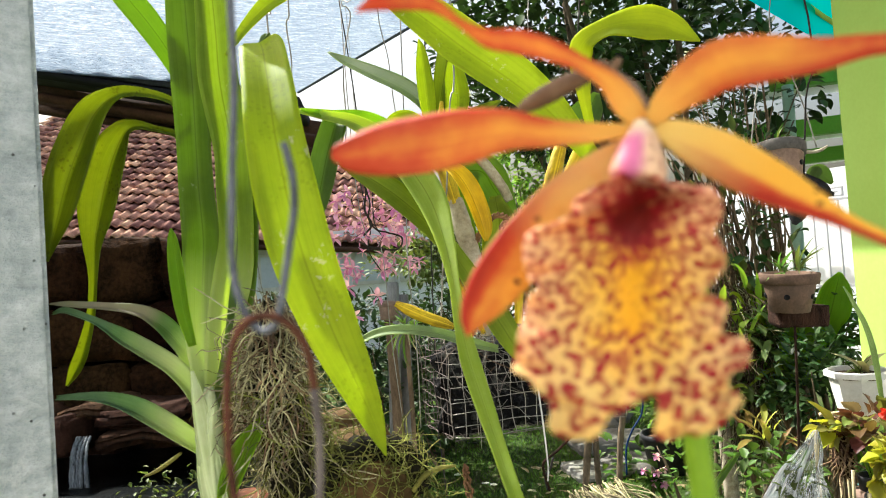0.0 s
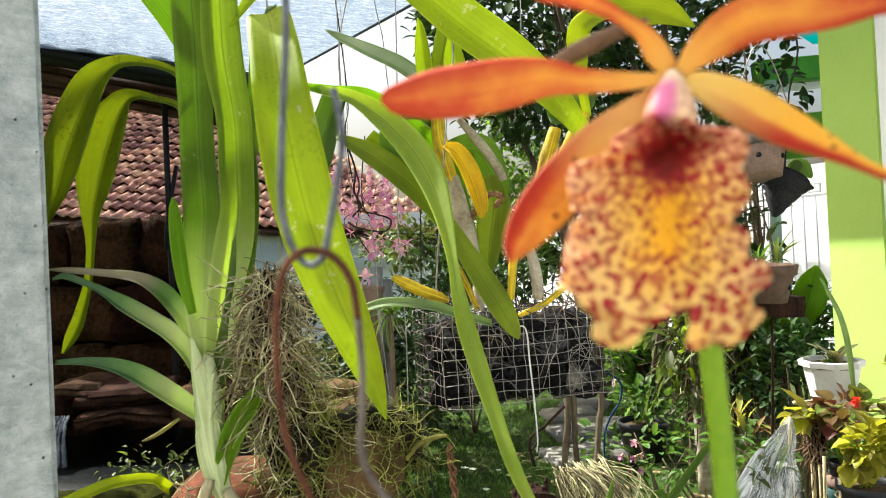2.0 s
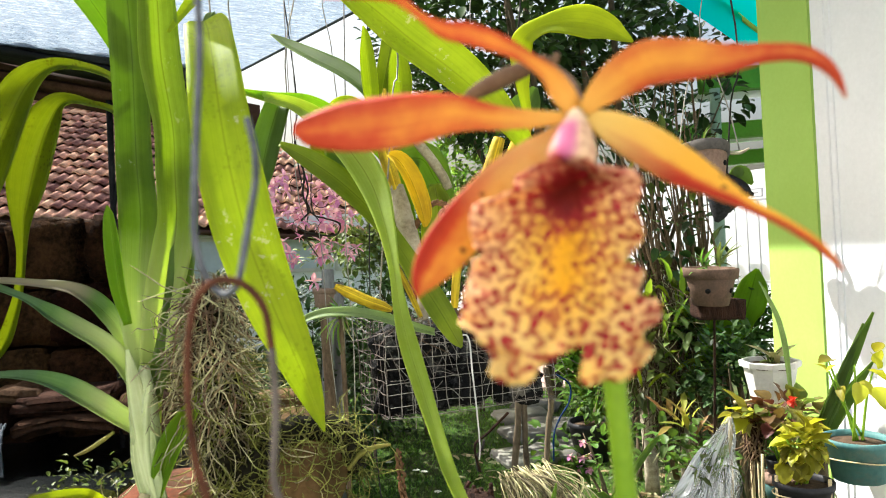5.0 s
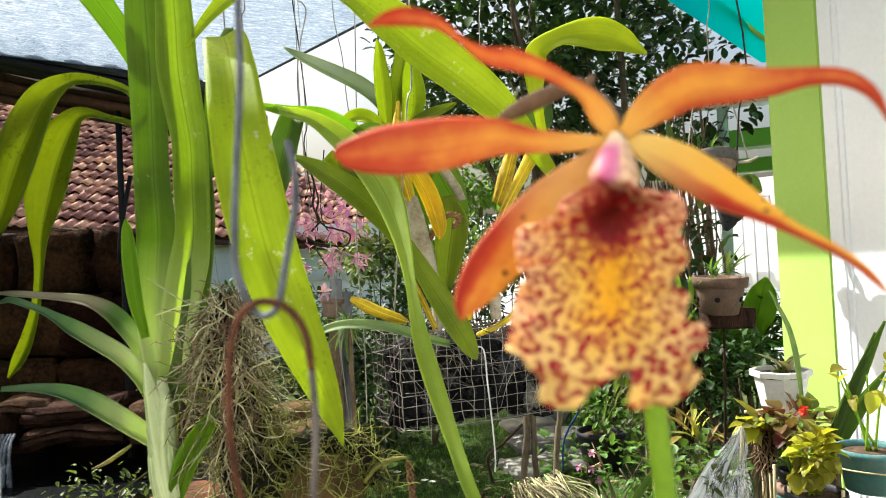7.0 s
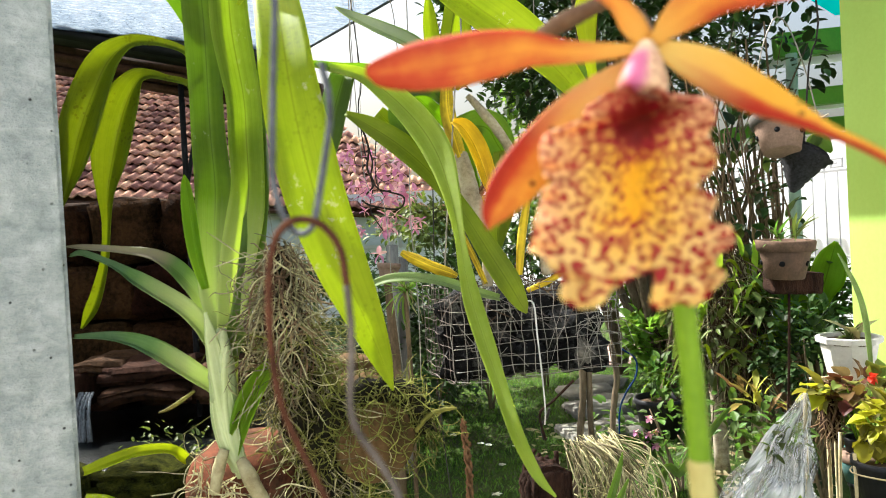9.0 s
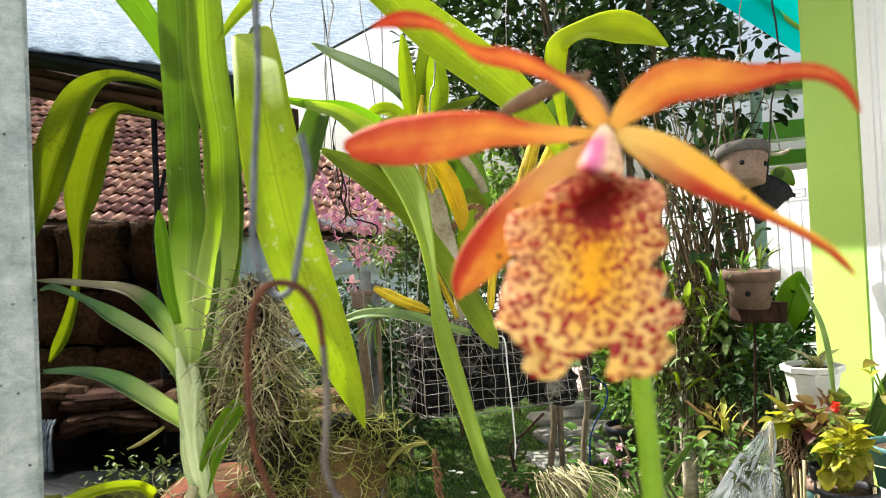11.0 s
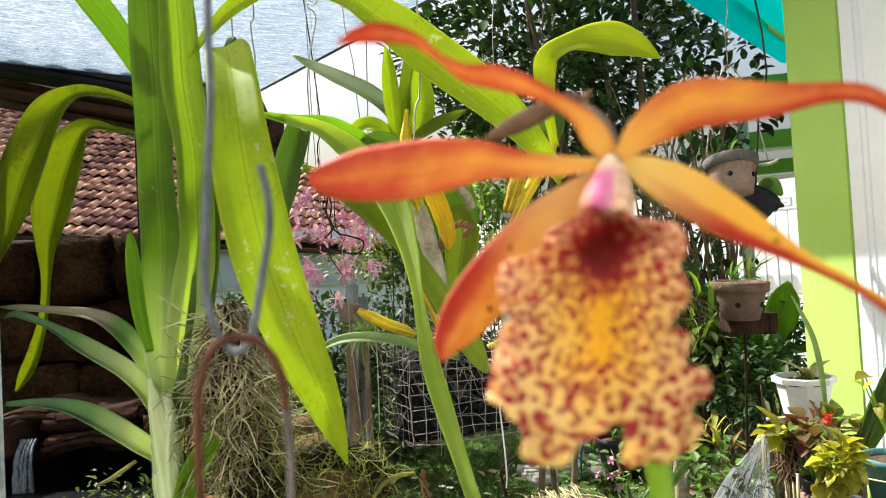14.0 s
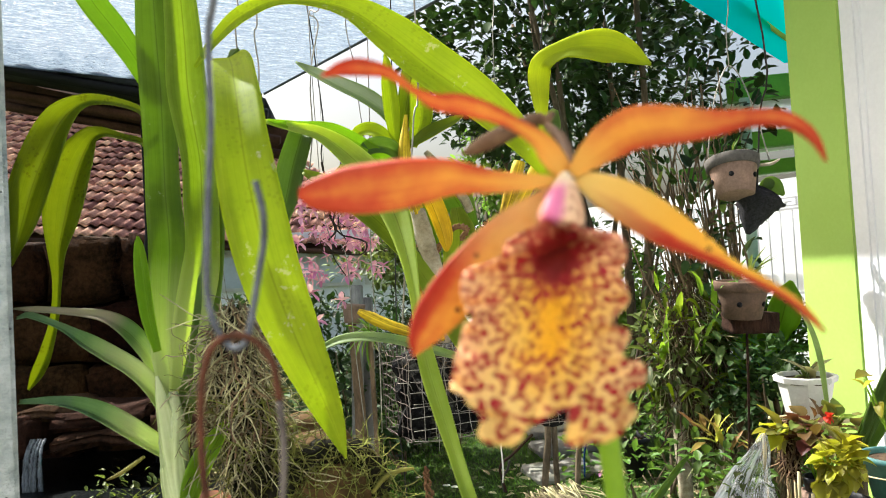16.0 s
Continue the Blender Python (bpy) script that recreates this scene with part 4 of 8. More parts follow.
def tile_shape():
    verts, faces = [], []
    for j, y in enumerate((0.0, TILE_L * 1.12)):
        for k in range(7):
            x = k / 6
            h = 0.02 * math.sin(x * 6.283) + (0.045 if j == 0 else 0.0)
            verts += [(x * TILE_W * 1.04, y, h), (x * TILE_W * 1.04, y, h - 0.016)]
    for k in range(6):
        a = 2 * k
        faces += [(a, a + 2, a + 16, a + 14), (a + 1, a, a + 14, a + 15)[::-1] if k == 0 else (a + 1, a + 15, a + 17, a + 3), (a, a + 1, a + 3, a + 2)]
    return verts, faces


tile_verts, tile_faces = tile_shape()
tile_mesh = mesh_of("roof_tile", tile_verts, tile_faces)
tile_mesh.materials.append(M_TILE)
ROOF_TURN = Matrix((ALONG, UPHILL, RISE)).transposed()
rest = []
made = 0
for row in range(25):
    for col in range(-16, 38):
        if col * TILE_W + row * 0.205 > 5.5:
            continue
        j = Vector((random.uniform(-0.006, 0.006), random.uniform(-0.03, 0.03), random.uniform(-0.006, 0.012)))
        local = Vector((col * TILE_W, row * TILE_L, 0)) + j
        turn = ROOF_TURN @ Euler((random.uniform(-0.04, 0.04), random.uniform(-0.05, 0.05), random.uniform(-0.06, 0.06))).to_matrix()
        at = ROOF_TURN @ local
        if made < 300 and col > 3 and row <= 11:
            made += 1
            ob = new("roof_tile", tile_mesh)
            ob.parent = roof
            ob.matrix_local = Matrix.Translation(at) @ turn.to_4x4()
        else:
            rest.append(([Vector(ROOF) + at + turn @ Vector(v) for v in tile_verts], tile_faces))
tagged(part("tile_field", joined(rest), M_TILE_JOINED, roof), kind="stuff")
sheet([np.array(ROOF) + ALONG * -2.3 - RISE * 0.05, np.array(ROOF) + ALONG * 5.6 - RISE * 0.05, np.array(ROOF) + ALONG * 0.4 + UPHILL * 6.7 - RISE * 0.05,
       np.array(ROOF) - ALONG * 2.3 + UPHILL * 6.7 - RISE * 0.05], "roof_deck", M_BATTEN, roof, thick=0.03)
part("fascia", tube([tuple(np.array(ROOF) - ALONG + (0, -0.02, -0.06)), tuple(np.array(ROOF) + ALONG * 2.5 + (0, -0.02, -0.06)), tuple(np.array(ROOF_B) + (0, -0.02, -0.06))], 0.035, 4, 3), M_BATTEN, roof)
tagged(roof, "weathered terracotta tiled roof, some tiles blackened", "roof")
house = part("wall_neighbour", block((6.6, 0.2, 1.75), (ROOF[0] + 2.4, ROOF[1] + 0.35, 0.86)), M_WHITE_WALL)
tagged(house, "white wall of the neighbouring building under the tiles", "wall", kind="structure")
for k in range(4):
    w = thing("window", (ROOF[0] + 2.95 + 0.62 * k, ROOF[1] + 0.22, 1.2))
    x = ROOF[0] + 2.95 + 0.62 * k
    part("window_frame", block((0.56, 0.06, 0.5), (x, ROOF[1] + 0.235, 1.25), bevel=0.01), M_WHITE_POT, w)
    part("pane", block((0.46, 0.03, 0.4), (x, ROOF[1] + 0.21, 1.25), bevel=0.005), M_PANE, w)
    tagged(w, "small white framed window in the neighbouring wall", "window", "windows of the neighbouring wall")

# stone waterfall wall and pond
STONE = (-1.9722, 4.2832, 1.4239)
falls = thing("waterfall_wall", (STONE[0], STONE[1], 0))
top = STONE[2]
random.seed(11)
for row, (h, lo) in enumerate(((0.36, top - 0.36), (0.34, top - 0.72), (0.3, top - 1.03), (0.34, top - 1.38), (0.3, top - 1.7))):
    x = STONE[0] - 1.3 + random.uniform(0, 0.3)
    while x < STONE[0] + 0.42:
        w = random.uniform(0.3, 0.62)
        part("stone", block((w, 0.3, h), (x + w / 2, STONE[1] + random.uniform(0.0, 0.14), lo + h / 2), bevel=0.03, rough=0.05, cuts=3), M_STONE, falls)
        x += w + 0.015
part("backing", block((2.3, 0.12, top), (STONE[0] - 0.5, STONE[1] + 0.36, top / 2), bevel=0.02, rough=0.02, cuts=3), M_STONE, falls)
LEDGE = (-1.7435, 3.7523, 0.4283)
for dx, dz, dy, w, h in ((-0.27, -0.03, -0.06, 0.24, 0.19), (0.14, 0.035, 0.05, 0.5, 0.08), (0.17, -0.06, 0.0, 0.48, 0.09), (-0.16, 0.075, 0.08, 0.34, 0.06), (-0.62, 0.0, 0.0, 0.44, 0.2), (0.58, -0.02, 0.02, 0.34, 0.18)):
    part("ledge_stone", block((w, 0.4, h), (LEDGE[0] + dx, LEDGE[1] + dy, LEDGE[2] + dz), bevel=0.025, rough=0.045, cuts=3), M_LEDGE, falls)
random.seed(0)
tagged(falls, "dark brown stacked stone waterfall wall, shade put into its colour", "stone wall")
water = part("water", lathe([(1.25, 0.0), (1.25, 0.012)], (LEDGE[0] + 0.1, LEDGE[1] - 0.55, 0.16), 40), M_WATER)
tagged(water, "dark still pond water below the falls", "water", kind="structure")
FALL = (-1.8624, 3.4954, 0.2961)
M_FALL = surface("falling_water", (0.02, 0.025, 0.03), (0.42, 0.46, 0.5), 0.25, 22, 120, 1.0, 0.02, stretch=(3, 3, 0.25))
spout = part("water_spout", joined([tube([(FALL[0] + k * 0.016, FALL[1] + 0.06, FALL[2] + 0.11), (FALL[0] + k * 0.017 + random.uniform(-0.006, 0.006), FALL[1], FALL[2] + 0.04), (FALL[0] + k * 0.02 + random.uniform(-0.01, 0.01), FALL[1] - 0.02, 0.17)], (0.006, 0.008, 0.011), 8, 12, 0.5) for k in range(-2, 3)]), M_FALL)
tagged(spout, "thin white stream of water falling into the pond", "water", kind="structure")
rim = thing("pond_rim", (LEDGE[0], LEDGE[1] - 1.1, 0))
random.seed(5)
for k in range(9):
    x = LEDGE[0] - 1.5 + 0.34 * k
    part("rim_stone", block((0.36, 0.3, 0.26), (x, LEDGE[1] - 1.0 - 0.1 * random.random(), 0.12 + 0.03 * random.random()), bevel=0.04, rough=0.06, cuts=3), M_MOSS, rim)
random.seed(0)
tagged(rim, "mossy stones edging the dark pond", "stones")

# far side: white boundary wall with a railing, green eaves, teal canopy
FAR = (3.2667, 6.3394, 1.2708)
FAR_TURN = Euler((0, 0, radians(-60))).to_matrix()


def on_boundary(along, out, z):
    return tuple(Vector((FAR[0], FAR[1], z)) + FAR_TURN @ Vector((along, -out, 0)))


fence_wall = part("wall_boundary", block((9.0, 0.15, 1.8), on_boundary(-2.0, -0.3, 0.9), FAR_TURN), M_WHITE_WALL)
tagged(fence_wall, "sunlit white boundary wall behind the garden", "wall", kind="structure")
rail = thing("railing", (FAR[0], FAR[1], 0))
for k in range(30):
    x = -1.6 + 0.115 * k
    part("bar", tube([on_boundary(x, 0, 0.0), on_boundary(x, 0, 0.8), on_boundary(x, 0, 1.5)], 0.007, 6, 2), M_RAIL, rail)
    if k % 2 == 0:
        key = [(0.0, 1.5), (0.0, 1.6), (0.16, 1.6), (0.16, 1.53), (0.06, 1.53), (0.06, 1.565), (0.11, 1.565)]
        for (a, b), (c, d) in zip(key, key[1:]):
            part("key_bar", block((abs(c - a) + 0.014, 0.014, abs(d - b) + 0.014), on_boundary(x + (a + c) / 2, 0, (b + d) / 2), FAR_TURN), M_RAIL, rail)
for z in (0.75, 1.5):
    part("cross_bar", block((3.5, 0.02, 0.02), on_boundary(0.07, 0, z), FAR_TURN, bevel=0.004), M_RAIL, rail)
tagged(rail, "grey steel bar railing with a key pattern along its top", "railing")
tagged(part("garden_pipe", tube([(1.82, 3.6, 0.0), (1.83, 3.6, 0.998), (1.845, 3.6, 1.95)], 0.028, 10, 3), M_PIPE_GREEN), "pale green upright pipe standing in the garden", "pipe")
EAVES = (2.075, 3.7695, 2.0614)
eaves = thing("eaves", EAVES)
for k, (dz, dy, h) in enumerate(((0.02, 0.0, 0.13), (-0.22, 0.35, 0.1), (-0.35, 0.75, 0.09))):
    part("beam", block((1.9, 0.08, h), (EAVES[0] + 0.72 + 0.0 * k, EAVES[1] + dy, EAVES[2] + dz), Euler((0, radians(-3), 0)).to_matrix(), bevel=0.006), M_BEAM_GREEN, eaves)
    part("soffit", block((1.86, 0.34, 0.02), (EAVES[0] + 0.74, EAVES[1] + dy + 0.2, EAVES[2] + dz - h / 2 + 0.03), Euler((0, radians(-3), 0)).to_matrix(), bevel=0.004), M_WHITE_WALL, eaves)
tagged(eaves, "green painted eaves beams with white soffit boards", "eaves")
CAN = [np.array(q) for q in [(1.2751, 3.0991, 2.3493), (1.7827, 3.0851, 1.9875), (2.2083, 2.767, 1.8729), (1.8631, 2.2684, 2.3504), (1.1831, 2.301, 2.389)]]
canopy = thing("canopy", tuple(CAN[0]))
sheet([CAN[0], CAN[1], CAN[1] + (0.9, 0, 0.06), CAN[0] + (0.9, -0.5, 0.35)], "canopy_sheet", M_TEAL, canopy, cuts=(10, 4))
part("canopy_rib", tube([tuple(CAN[0] * 0.7 + CAN[1] * 0.3 + (0.14, -0.02, 0.05)), tuple(CAN[0] * 0.3 + CAN[1] * 0.7 + (0.2, -0.02, -0.03)), tuple(CAN[1] + (0.2, -0.02, 0.0))], 0.014, 4, 3), M_LIME, canopy)
tagged(canopy, "teal translucent plastic canopy sheet", "canopy")
# Unseen wall and porch floor, both added; the white wall bounces light.
home = part("wall_behind", block((8.0, 0.2, 3.0), (0.5, -2.6, 1.5)), M_WHITE_WALL)
tagged(home, "unseen white wall added behind the camera to bounce light", "wall", kind="structure")
porch = part("floor_porch", block((5.0, 2.9, 0.12), (0.5, -1.15, 0.0), bevel=0.01), M_PAVER)
tagged(porch, "grey concrete porch floor", "floor", kind="structure")

# steel pipes overhead, from which pots, wires and baskets hang
PIPE_Z = 1.95
for y, x0, x1, PIPE_Z in ((0.73, -0.42, 2.6, 1.95), (1.25, -1.4, 2.2, 2.3), (2.35, -2.3, 1.6, 2.95)):
    pipe = part("hanging_pipe", tube([(x0, y, PIPE_Z), ((x0 + x1) / 2, y, PIPE_Z), (x1, y, PIPE_Z)], 0.012, 10, 3), M_WIRE)
    tagged(pipe, "galvanised steel pipe fixed overhead for hanging plants", "pipe", "overhead pipes")
for x, y, PIPE_Z in ((2.2, 1.25, 2.3), (-1.4, 1.25, 2.3), (-2.3, 2.35, 2.95)):
    tagged(part("pipe_upright", tube([(x, y, 0), (x, y, 1.0), (x, y, PIPE_Z)], 0.014, 8, 3), M_WIRE), "galvanised upright carrying the overhead pipe", "post", "overhead pipes")


# ---- the tall strap-leaved orchid and its clay pots ----
def strap(parent, name, material, rows, label="", **how):
    return part(name, blade(rows, **how), material, parent, label)


tall = thing("tall_orchid", (-0.2025, 0.6536, 0.891))
strap(tall, "leaf", M_LEAF_DARK_BASE, [((-0.2179, 0.6832, 0.9635), 0.0137), ((-0.2206, 0.681, 0.9957), 0.0189), ((-0.2242, 0.6828, 1.0272), 0.0232), ((-0.2277, 0.6866, 1.0641), 0.0276), ((-0.2273, 0.6882, 1.1012), 0.0309), ((-0.2244, 0.6878, 1.133), 0.0330), ((-0.2217, 0.6864, 1.1648), 0.0351), ((-0.2222, 0.683, 1.2124), 0.0328), ((-0.2215, 0.6806, 1.2491), 0.0317), ((-0.2198, 0.675, 1.311), 0.0346), ((-0.2198, 0.6695, 1.3616), 0.0333), ((-0.2196, 0.6639, 1.4217), 0.0268), ((-0.2208, 0.6584, 1.4757), 0.0164), ((-0.2231, 0.6582, 1.5066), 0.0020)], "deep green upright leaf", fold=0.3, face=(0.1, -1, 0))
strap(tall, "leaf", M_LEAF_BASE, [((-0.2155, 0.6812, 0.9559), 0.0137), ((-0.215, 0.6789, 0.9905), 0.0189), ((-0.2108, 0.6784, 1.0271), 0.0252), ((-0.2053, 0.6788, 1.0634), 0.0305), ((-0.1978, 0.6792, 1.0998), 0.0342), ((-0.1895, 0.6767, 1.1319), 0.0351), ((-0.1849, 0.6752, 1.1621), 0.0314), ((-0.184, 0.6728, 1.2037), 0.0324), ((-0.1836, 0.6704, 1.2452), 0.0323), ((-0.1911, 0.669, 1.3079), 0.0364), ((-0.1908, 0.6635, 1.358), 0.0330), ((-0.1915, 0.6581, 1.4074), 0.0276), ((-0.1939, 0.6577, 1.4537), 0.0184), ((-0.1959, 0.6575, 1.4897), 0.0020)], "bright green upright leaf", fold=0.3, face=(0.2, -1, 0))
strap(tall, "leaf", M_LEAF_DARK, [((-0.2129, 0.6719, 0.9909), 0.0164), ((-0.1947, 0.6795, 1.0554), 0.0221), ((-0.1838, 0.6816, 1.1101), 0.0243), ((-0.1761, 0.684, 1.176), 0.0210), ((-0.1775, 0.6861, 1.2369), 0.0144), ((-0.1795, 0.6878, 1.2867), 0.0033)], fold=0.2)
strap(tall, "leaf", M_LEAF_LIGHT, [((-0.1338, 0.5969, 1.3187), 0.0253), ((-0.1313, 0.5919, 1.3141), 0.0338), ((-0.1277, 0.582, 1.3051), 0.0366), ((-0.1238, 0.5692, 1.2917), 0.0376), ((-0.1174, 0.5496, 1.2669), 0.0394), ((-0.1104, 0.5283, 1.231), 0.0417), ((-0.1012, 0.5144, 1.1816), 0.0452), ((-0.0904, 0.5124, 1.1307), 0.0441), ((-0.076, 0.5162, 1.0839), 0.0385), ((-0.0621, 0.5217, 1.0446), 0.0287), ((-0.0516, 0.5323, 1.0101), 0.0164), ((-0.0445, 0.5378, 0.9838), 0.0013)], "long yellow-green drooping leaf with pale scars", fold=0.14, face=(0.1, -1, 0.3))
strap(tall, "leaf_base", M_LEAF_DARK, [((-0.1788, 0.7225, 1.2182), 0.0070), ((-0.1669, 0.7002, 1.272), 0.0193), ((-0.1529, 0.6633, 1.3076), 0.0259), ((-0.1402, 0.6222, 1.3207), 0.0264), ((-0.1348, 0.6009, 1.3195), 0.0235)], fold=0.1)
strap(tall, "leaf", M_LEAF_SPOT, [((-0.233, 0.6866, 1.2783), 0.0055), ((-0.2473, 0.6971, 1.3001), 0.0073), ((-0.2805, 0.707, 1.3137), 0.0097), ((-0.311, 0.7165, 1.3164), 0.0150), ((-0.3362, 0.7205, 1.3006), 0.0290), ((-0.3566, 0.724, 1.2667), 0.0374), ((-0.3701, 0.7225, 1.2311), 0.0374), ((-0.3794, 0.7211, 1.1964), 0.0281), ((-0.3859, 0.7201, 1.1704), 0.0129), ((-0.3897, 0.7194, 1.1531), 0.0023)], "arching green leaf with dark specks", fold=0.4, face=(0.2, -1, 0.1), twist=(0, 12), wave=0.12, waves=2.3)
strap(tall, "leaf", M_LEAF_SPOT, [((-0.2378, 0.7057, 1.2553), 0.0057), ((-0.2532, 0.716, 1.272), 0.0069), ((-0.2769, 0.7259, 1.2808), 0.0070), ((-0.299, 0.7357, 1.2879), 0.0107), ((-0.3156, 0.7403, 1.284), 0.0215), ((-0.3309, 0.7443, 1.2625), 0.0372), ((-0.3437, 0.748, 1.2328), 0.0423), ((-0.3531, 0.7518, 1.2018), 0.0353), ((-0.3608, 0.7555, 1.169), 0.0184), ((-0.3642, 0.7593, 1.1356), 0.0093), ((-0.3704, 0.7628, 1.0957), 0.0093), ((-0.3828, 0.7663, 1.0587), 0.0131), ((-0.3913, 0.7655, 1.0391), 0.0125), ((-0.4041, 0.7696, 1.021), 0.0025)], "drooping green leaf with dark specks", fold=0.45, face=(0.2, -1, 0.1), wave=0.12, waves=3)
strap(tall, "leaf", M_LEAF_DRY, [((-0.2299, 0.6901, 1.0158), 0.0075), ((-0.2356, 0.6892, 1.0323), 0.0138), ((-0.2431, 0.6872, 1.0554), 0.0170), ((-0.2558, 0.6834, 1.0756), 0.0190), ((-0.2682, 0.6787, 1.0893), 0.0183), ((-0.2838, 0.6742, 1.0988), 0.0135), ((-0.3101, 0.673, 1.1041), 0.0093), ((-0.345, 0.6721, 1.1088), 0.0072), ((-0.363, 0.6727, 1.1108), 0.0015)], "green leaf with a dry grey tip", fold=0.3, face=(0, -0.75, 0.9))
strap(tall, "leaf", M_LEAF_GREY_BASE, [((-0.2256, 0.6853, 0.9873), 0.0074), ((-0.2296, 0.6812, 1.0047), 0.0158), ((-0.2385, 0.6783, 1.0236), 0.0189), ((-0.2537, 0.6737, 1.0435), 0.0197), ((-0.2759, 0.6713, 1.0602), 0.0191), ((-0.2954, 0.6698, 1.0739), 0.0165), ((-0.3088, 0.6681, 1.0846), 0.0103), ((-0.3227, 0.6675, 1.0932), 0.0072), ((-0.3463, 0.6682, 1.1028), 0.0072), ((-0.3582, 0.6686, 1.1014), 0.0026)], fold=0.55, face=(0.2, -0.7, 0.8))
strap(tall, "leaf", M_LEAF_GREY_BASE, [((-0.2235, 0.6855, 0.95), 0.0074), ((-0.2304, 0.6817, 0.9626), 0.0168), ((-0.2458, 0.676, 0.977), 0.0208), ((-0.2669, 0.6706, 0.9946), 0.0217), ((-0.2855, 0.6671, 1.0078), 0.0200), ((-0.3041, 0.6636, 1.0173), 0.0148), ((-0.3263, 0.6613, 1.0227), 0.0091), ((-0.3545, 0.6602, 1.0242), 0.0046)], fold=0.55, face=(0.2, -0.7, 0.8))
strap(tall, "leaf", M_LEAF, [((-0.203, 0.6462, 0.9084), 0.0064), ((-0.1964, 0.6453, 0.935), 0.0179), ((-0.1856, 0.6464, 0.9609), 0.0211), ((-0.1718, 0.6494, 0.9831), 0.0159), ((-0.16, 0.6532, 0.9995), 0.0027)], fold=0.6)
strap(tall, "leaf", M_LEAF, [((-0.2262, 0.6592, 1.0637), 0.0075), ((-0.2337, 0.6602, 1.0963), 0.0129), ((-0.2378, 0.6614, 1.134), 0.0139), ((-0.2402, 0.6623, 1.1609), 0.0096), ((-0.2418, 0.6627, 1.1728), 0.0016)], fold=0.4)
strap(tall, "leaf", M_LEAF, [((-0.2365, 0.692, 1.3245), 0.0146), ((-0.2474, 0.6917, 1.3503), 0.0224), ((-0.2654, 0.6917, 1.3794), 0.0258), ((-0.2862, 0.6918, 1.4086), 0.0258), ((-0.304, 0.6917, 1.4405), 0.0224), ((-0.3189, 0.6914, 1.475), 0.0067)], fold=0.2)
strap(tall, "leaf", M_LEAF_CURL, [((-0.267, 0.6926, 0.8928), 0.0114), ((-0.2765, 0.6729, 0.9092), 0.0100), ((-0.3006, 0.6526, 0.9135), 0.0112), ((-0.3229, 0.642, 0.9081), 0.0110), ((-0.3406, 0.6365, 0.9026), 0.0084)], "yellow-green lower leaf", fold=0.3, face=(0, -0.8, 0.6))
strap(tall, "leaf", M_LEAF_LIGHT, [((-0.3393, 0.6307, 0.8781), 0.0125), ((-0.3199, 0.6308, 0.8694), 0.0229), ((-0.2948, 0.6306, 0.8525), 0.0229), ((-0.265, 0.6301, 0.8225), 0.0104)], fold=0.3, face=(0, -0.8, 0.6))
part("stem", tube([(-0.199, 0.6535, 0.8854), (-0.2081, 0.6545, 0.9181), (-0.2138, 0.6557, 0.9559), (-0.2152, 0.657, 0.9935), (-0.2136, 0.6581, 1.0256)], (0.0062, 0.0092, 0.0124, 0.0118, 0.004), 14, 6, 0.05), M_STEM_WHITE, tall, "pale sheathed stem base")
for lean, tall_by, turned in ((-0.006, 0.15, (-0.3, -1, 0.2)), (0.007, 0.12, (0.4, -1, 0.2)), (-0.002, 0.09, (0, -1, 0.25))):
    strap(tall, "leaf_sheath", M_LEAF_SHEATH, [((-0.201 - lean * 0.1, 0.6475, 0.892), 0.011), ((-0.2085 + lean * 0.2, 0.644, 0.892 + tall_by * 0.25), 0.019), ((-0.214 + lean * 0.5, 0.6445, 0.892 + tall_by * 0.55), 0.021), ((-0.2165 + lean, 0.647, 0.892 + tall_by * 0.82), 0.014), ((-0.217 + lean * 1.5, 0.651, 0.892 + tall_by), 0.003)], fold=-0.35, face=turned, curl=-0.25)
part("shoot", tube([(-0.211, 0.6393, 0.9161), (-0.2154, 0.6337, 0.9006), (-0.2207, 0.6328, 0.8775)], (0.0045, 0.0058, 0.0045), 10, 5, 0.06), M_SHOOT, tall)
part("shoot", tube([(-0.1959, 0.6392, 0.9049), (-0.1863, 0.629, 0.893), (-0.1779, 0.6285, 0.8745), (-0.1647, 0.6279, 0.8506)], (0.005, 0.0072, 0.0068, 0.005), 10, 5, 0.06), M_SHOOT, tall)
part("shoot", tube([(-0.2453, 0.6655, 0.9661), (-0.2565, 0.665, 0.9585), (-0.2694, 0.6645, 0.951), (-0.28, 0.6642, 0.9471)], (0.0015, 0.002, 0.0018, 0.0008), 8, 5), M_TIP, tall)
tagged(tall, "tall orchid with long arching green strap leaves", "orchid")


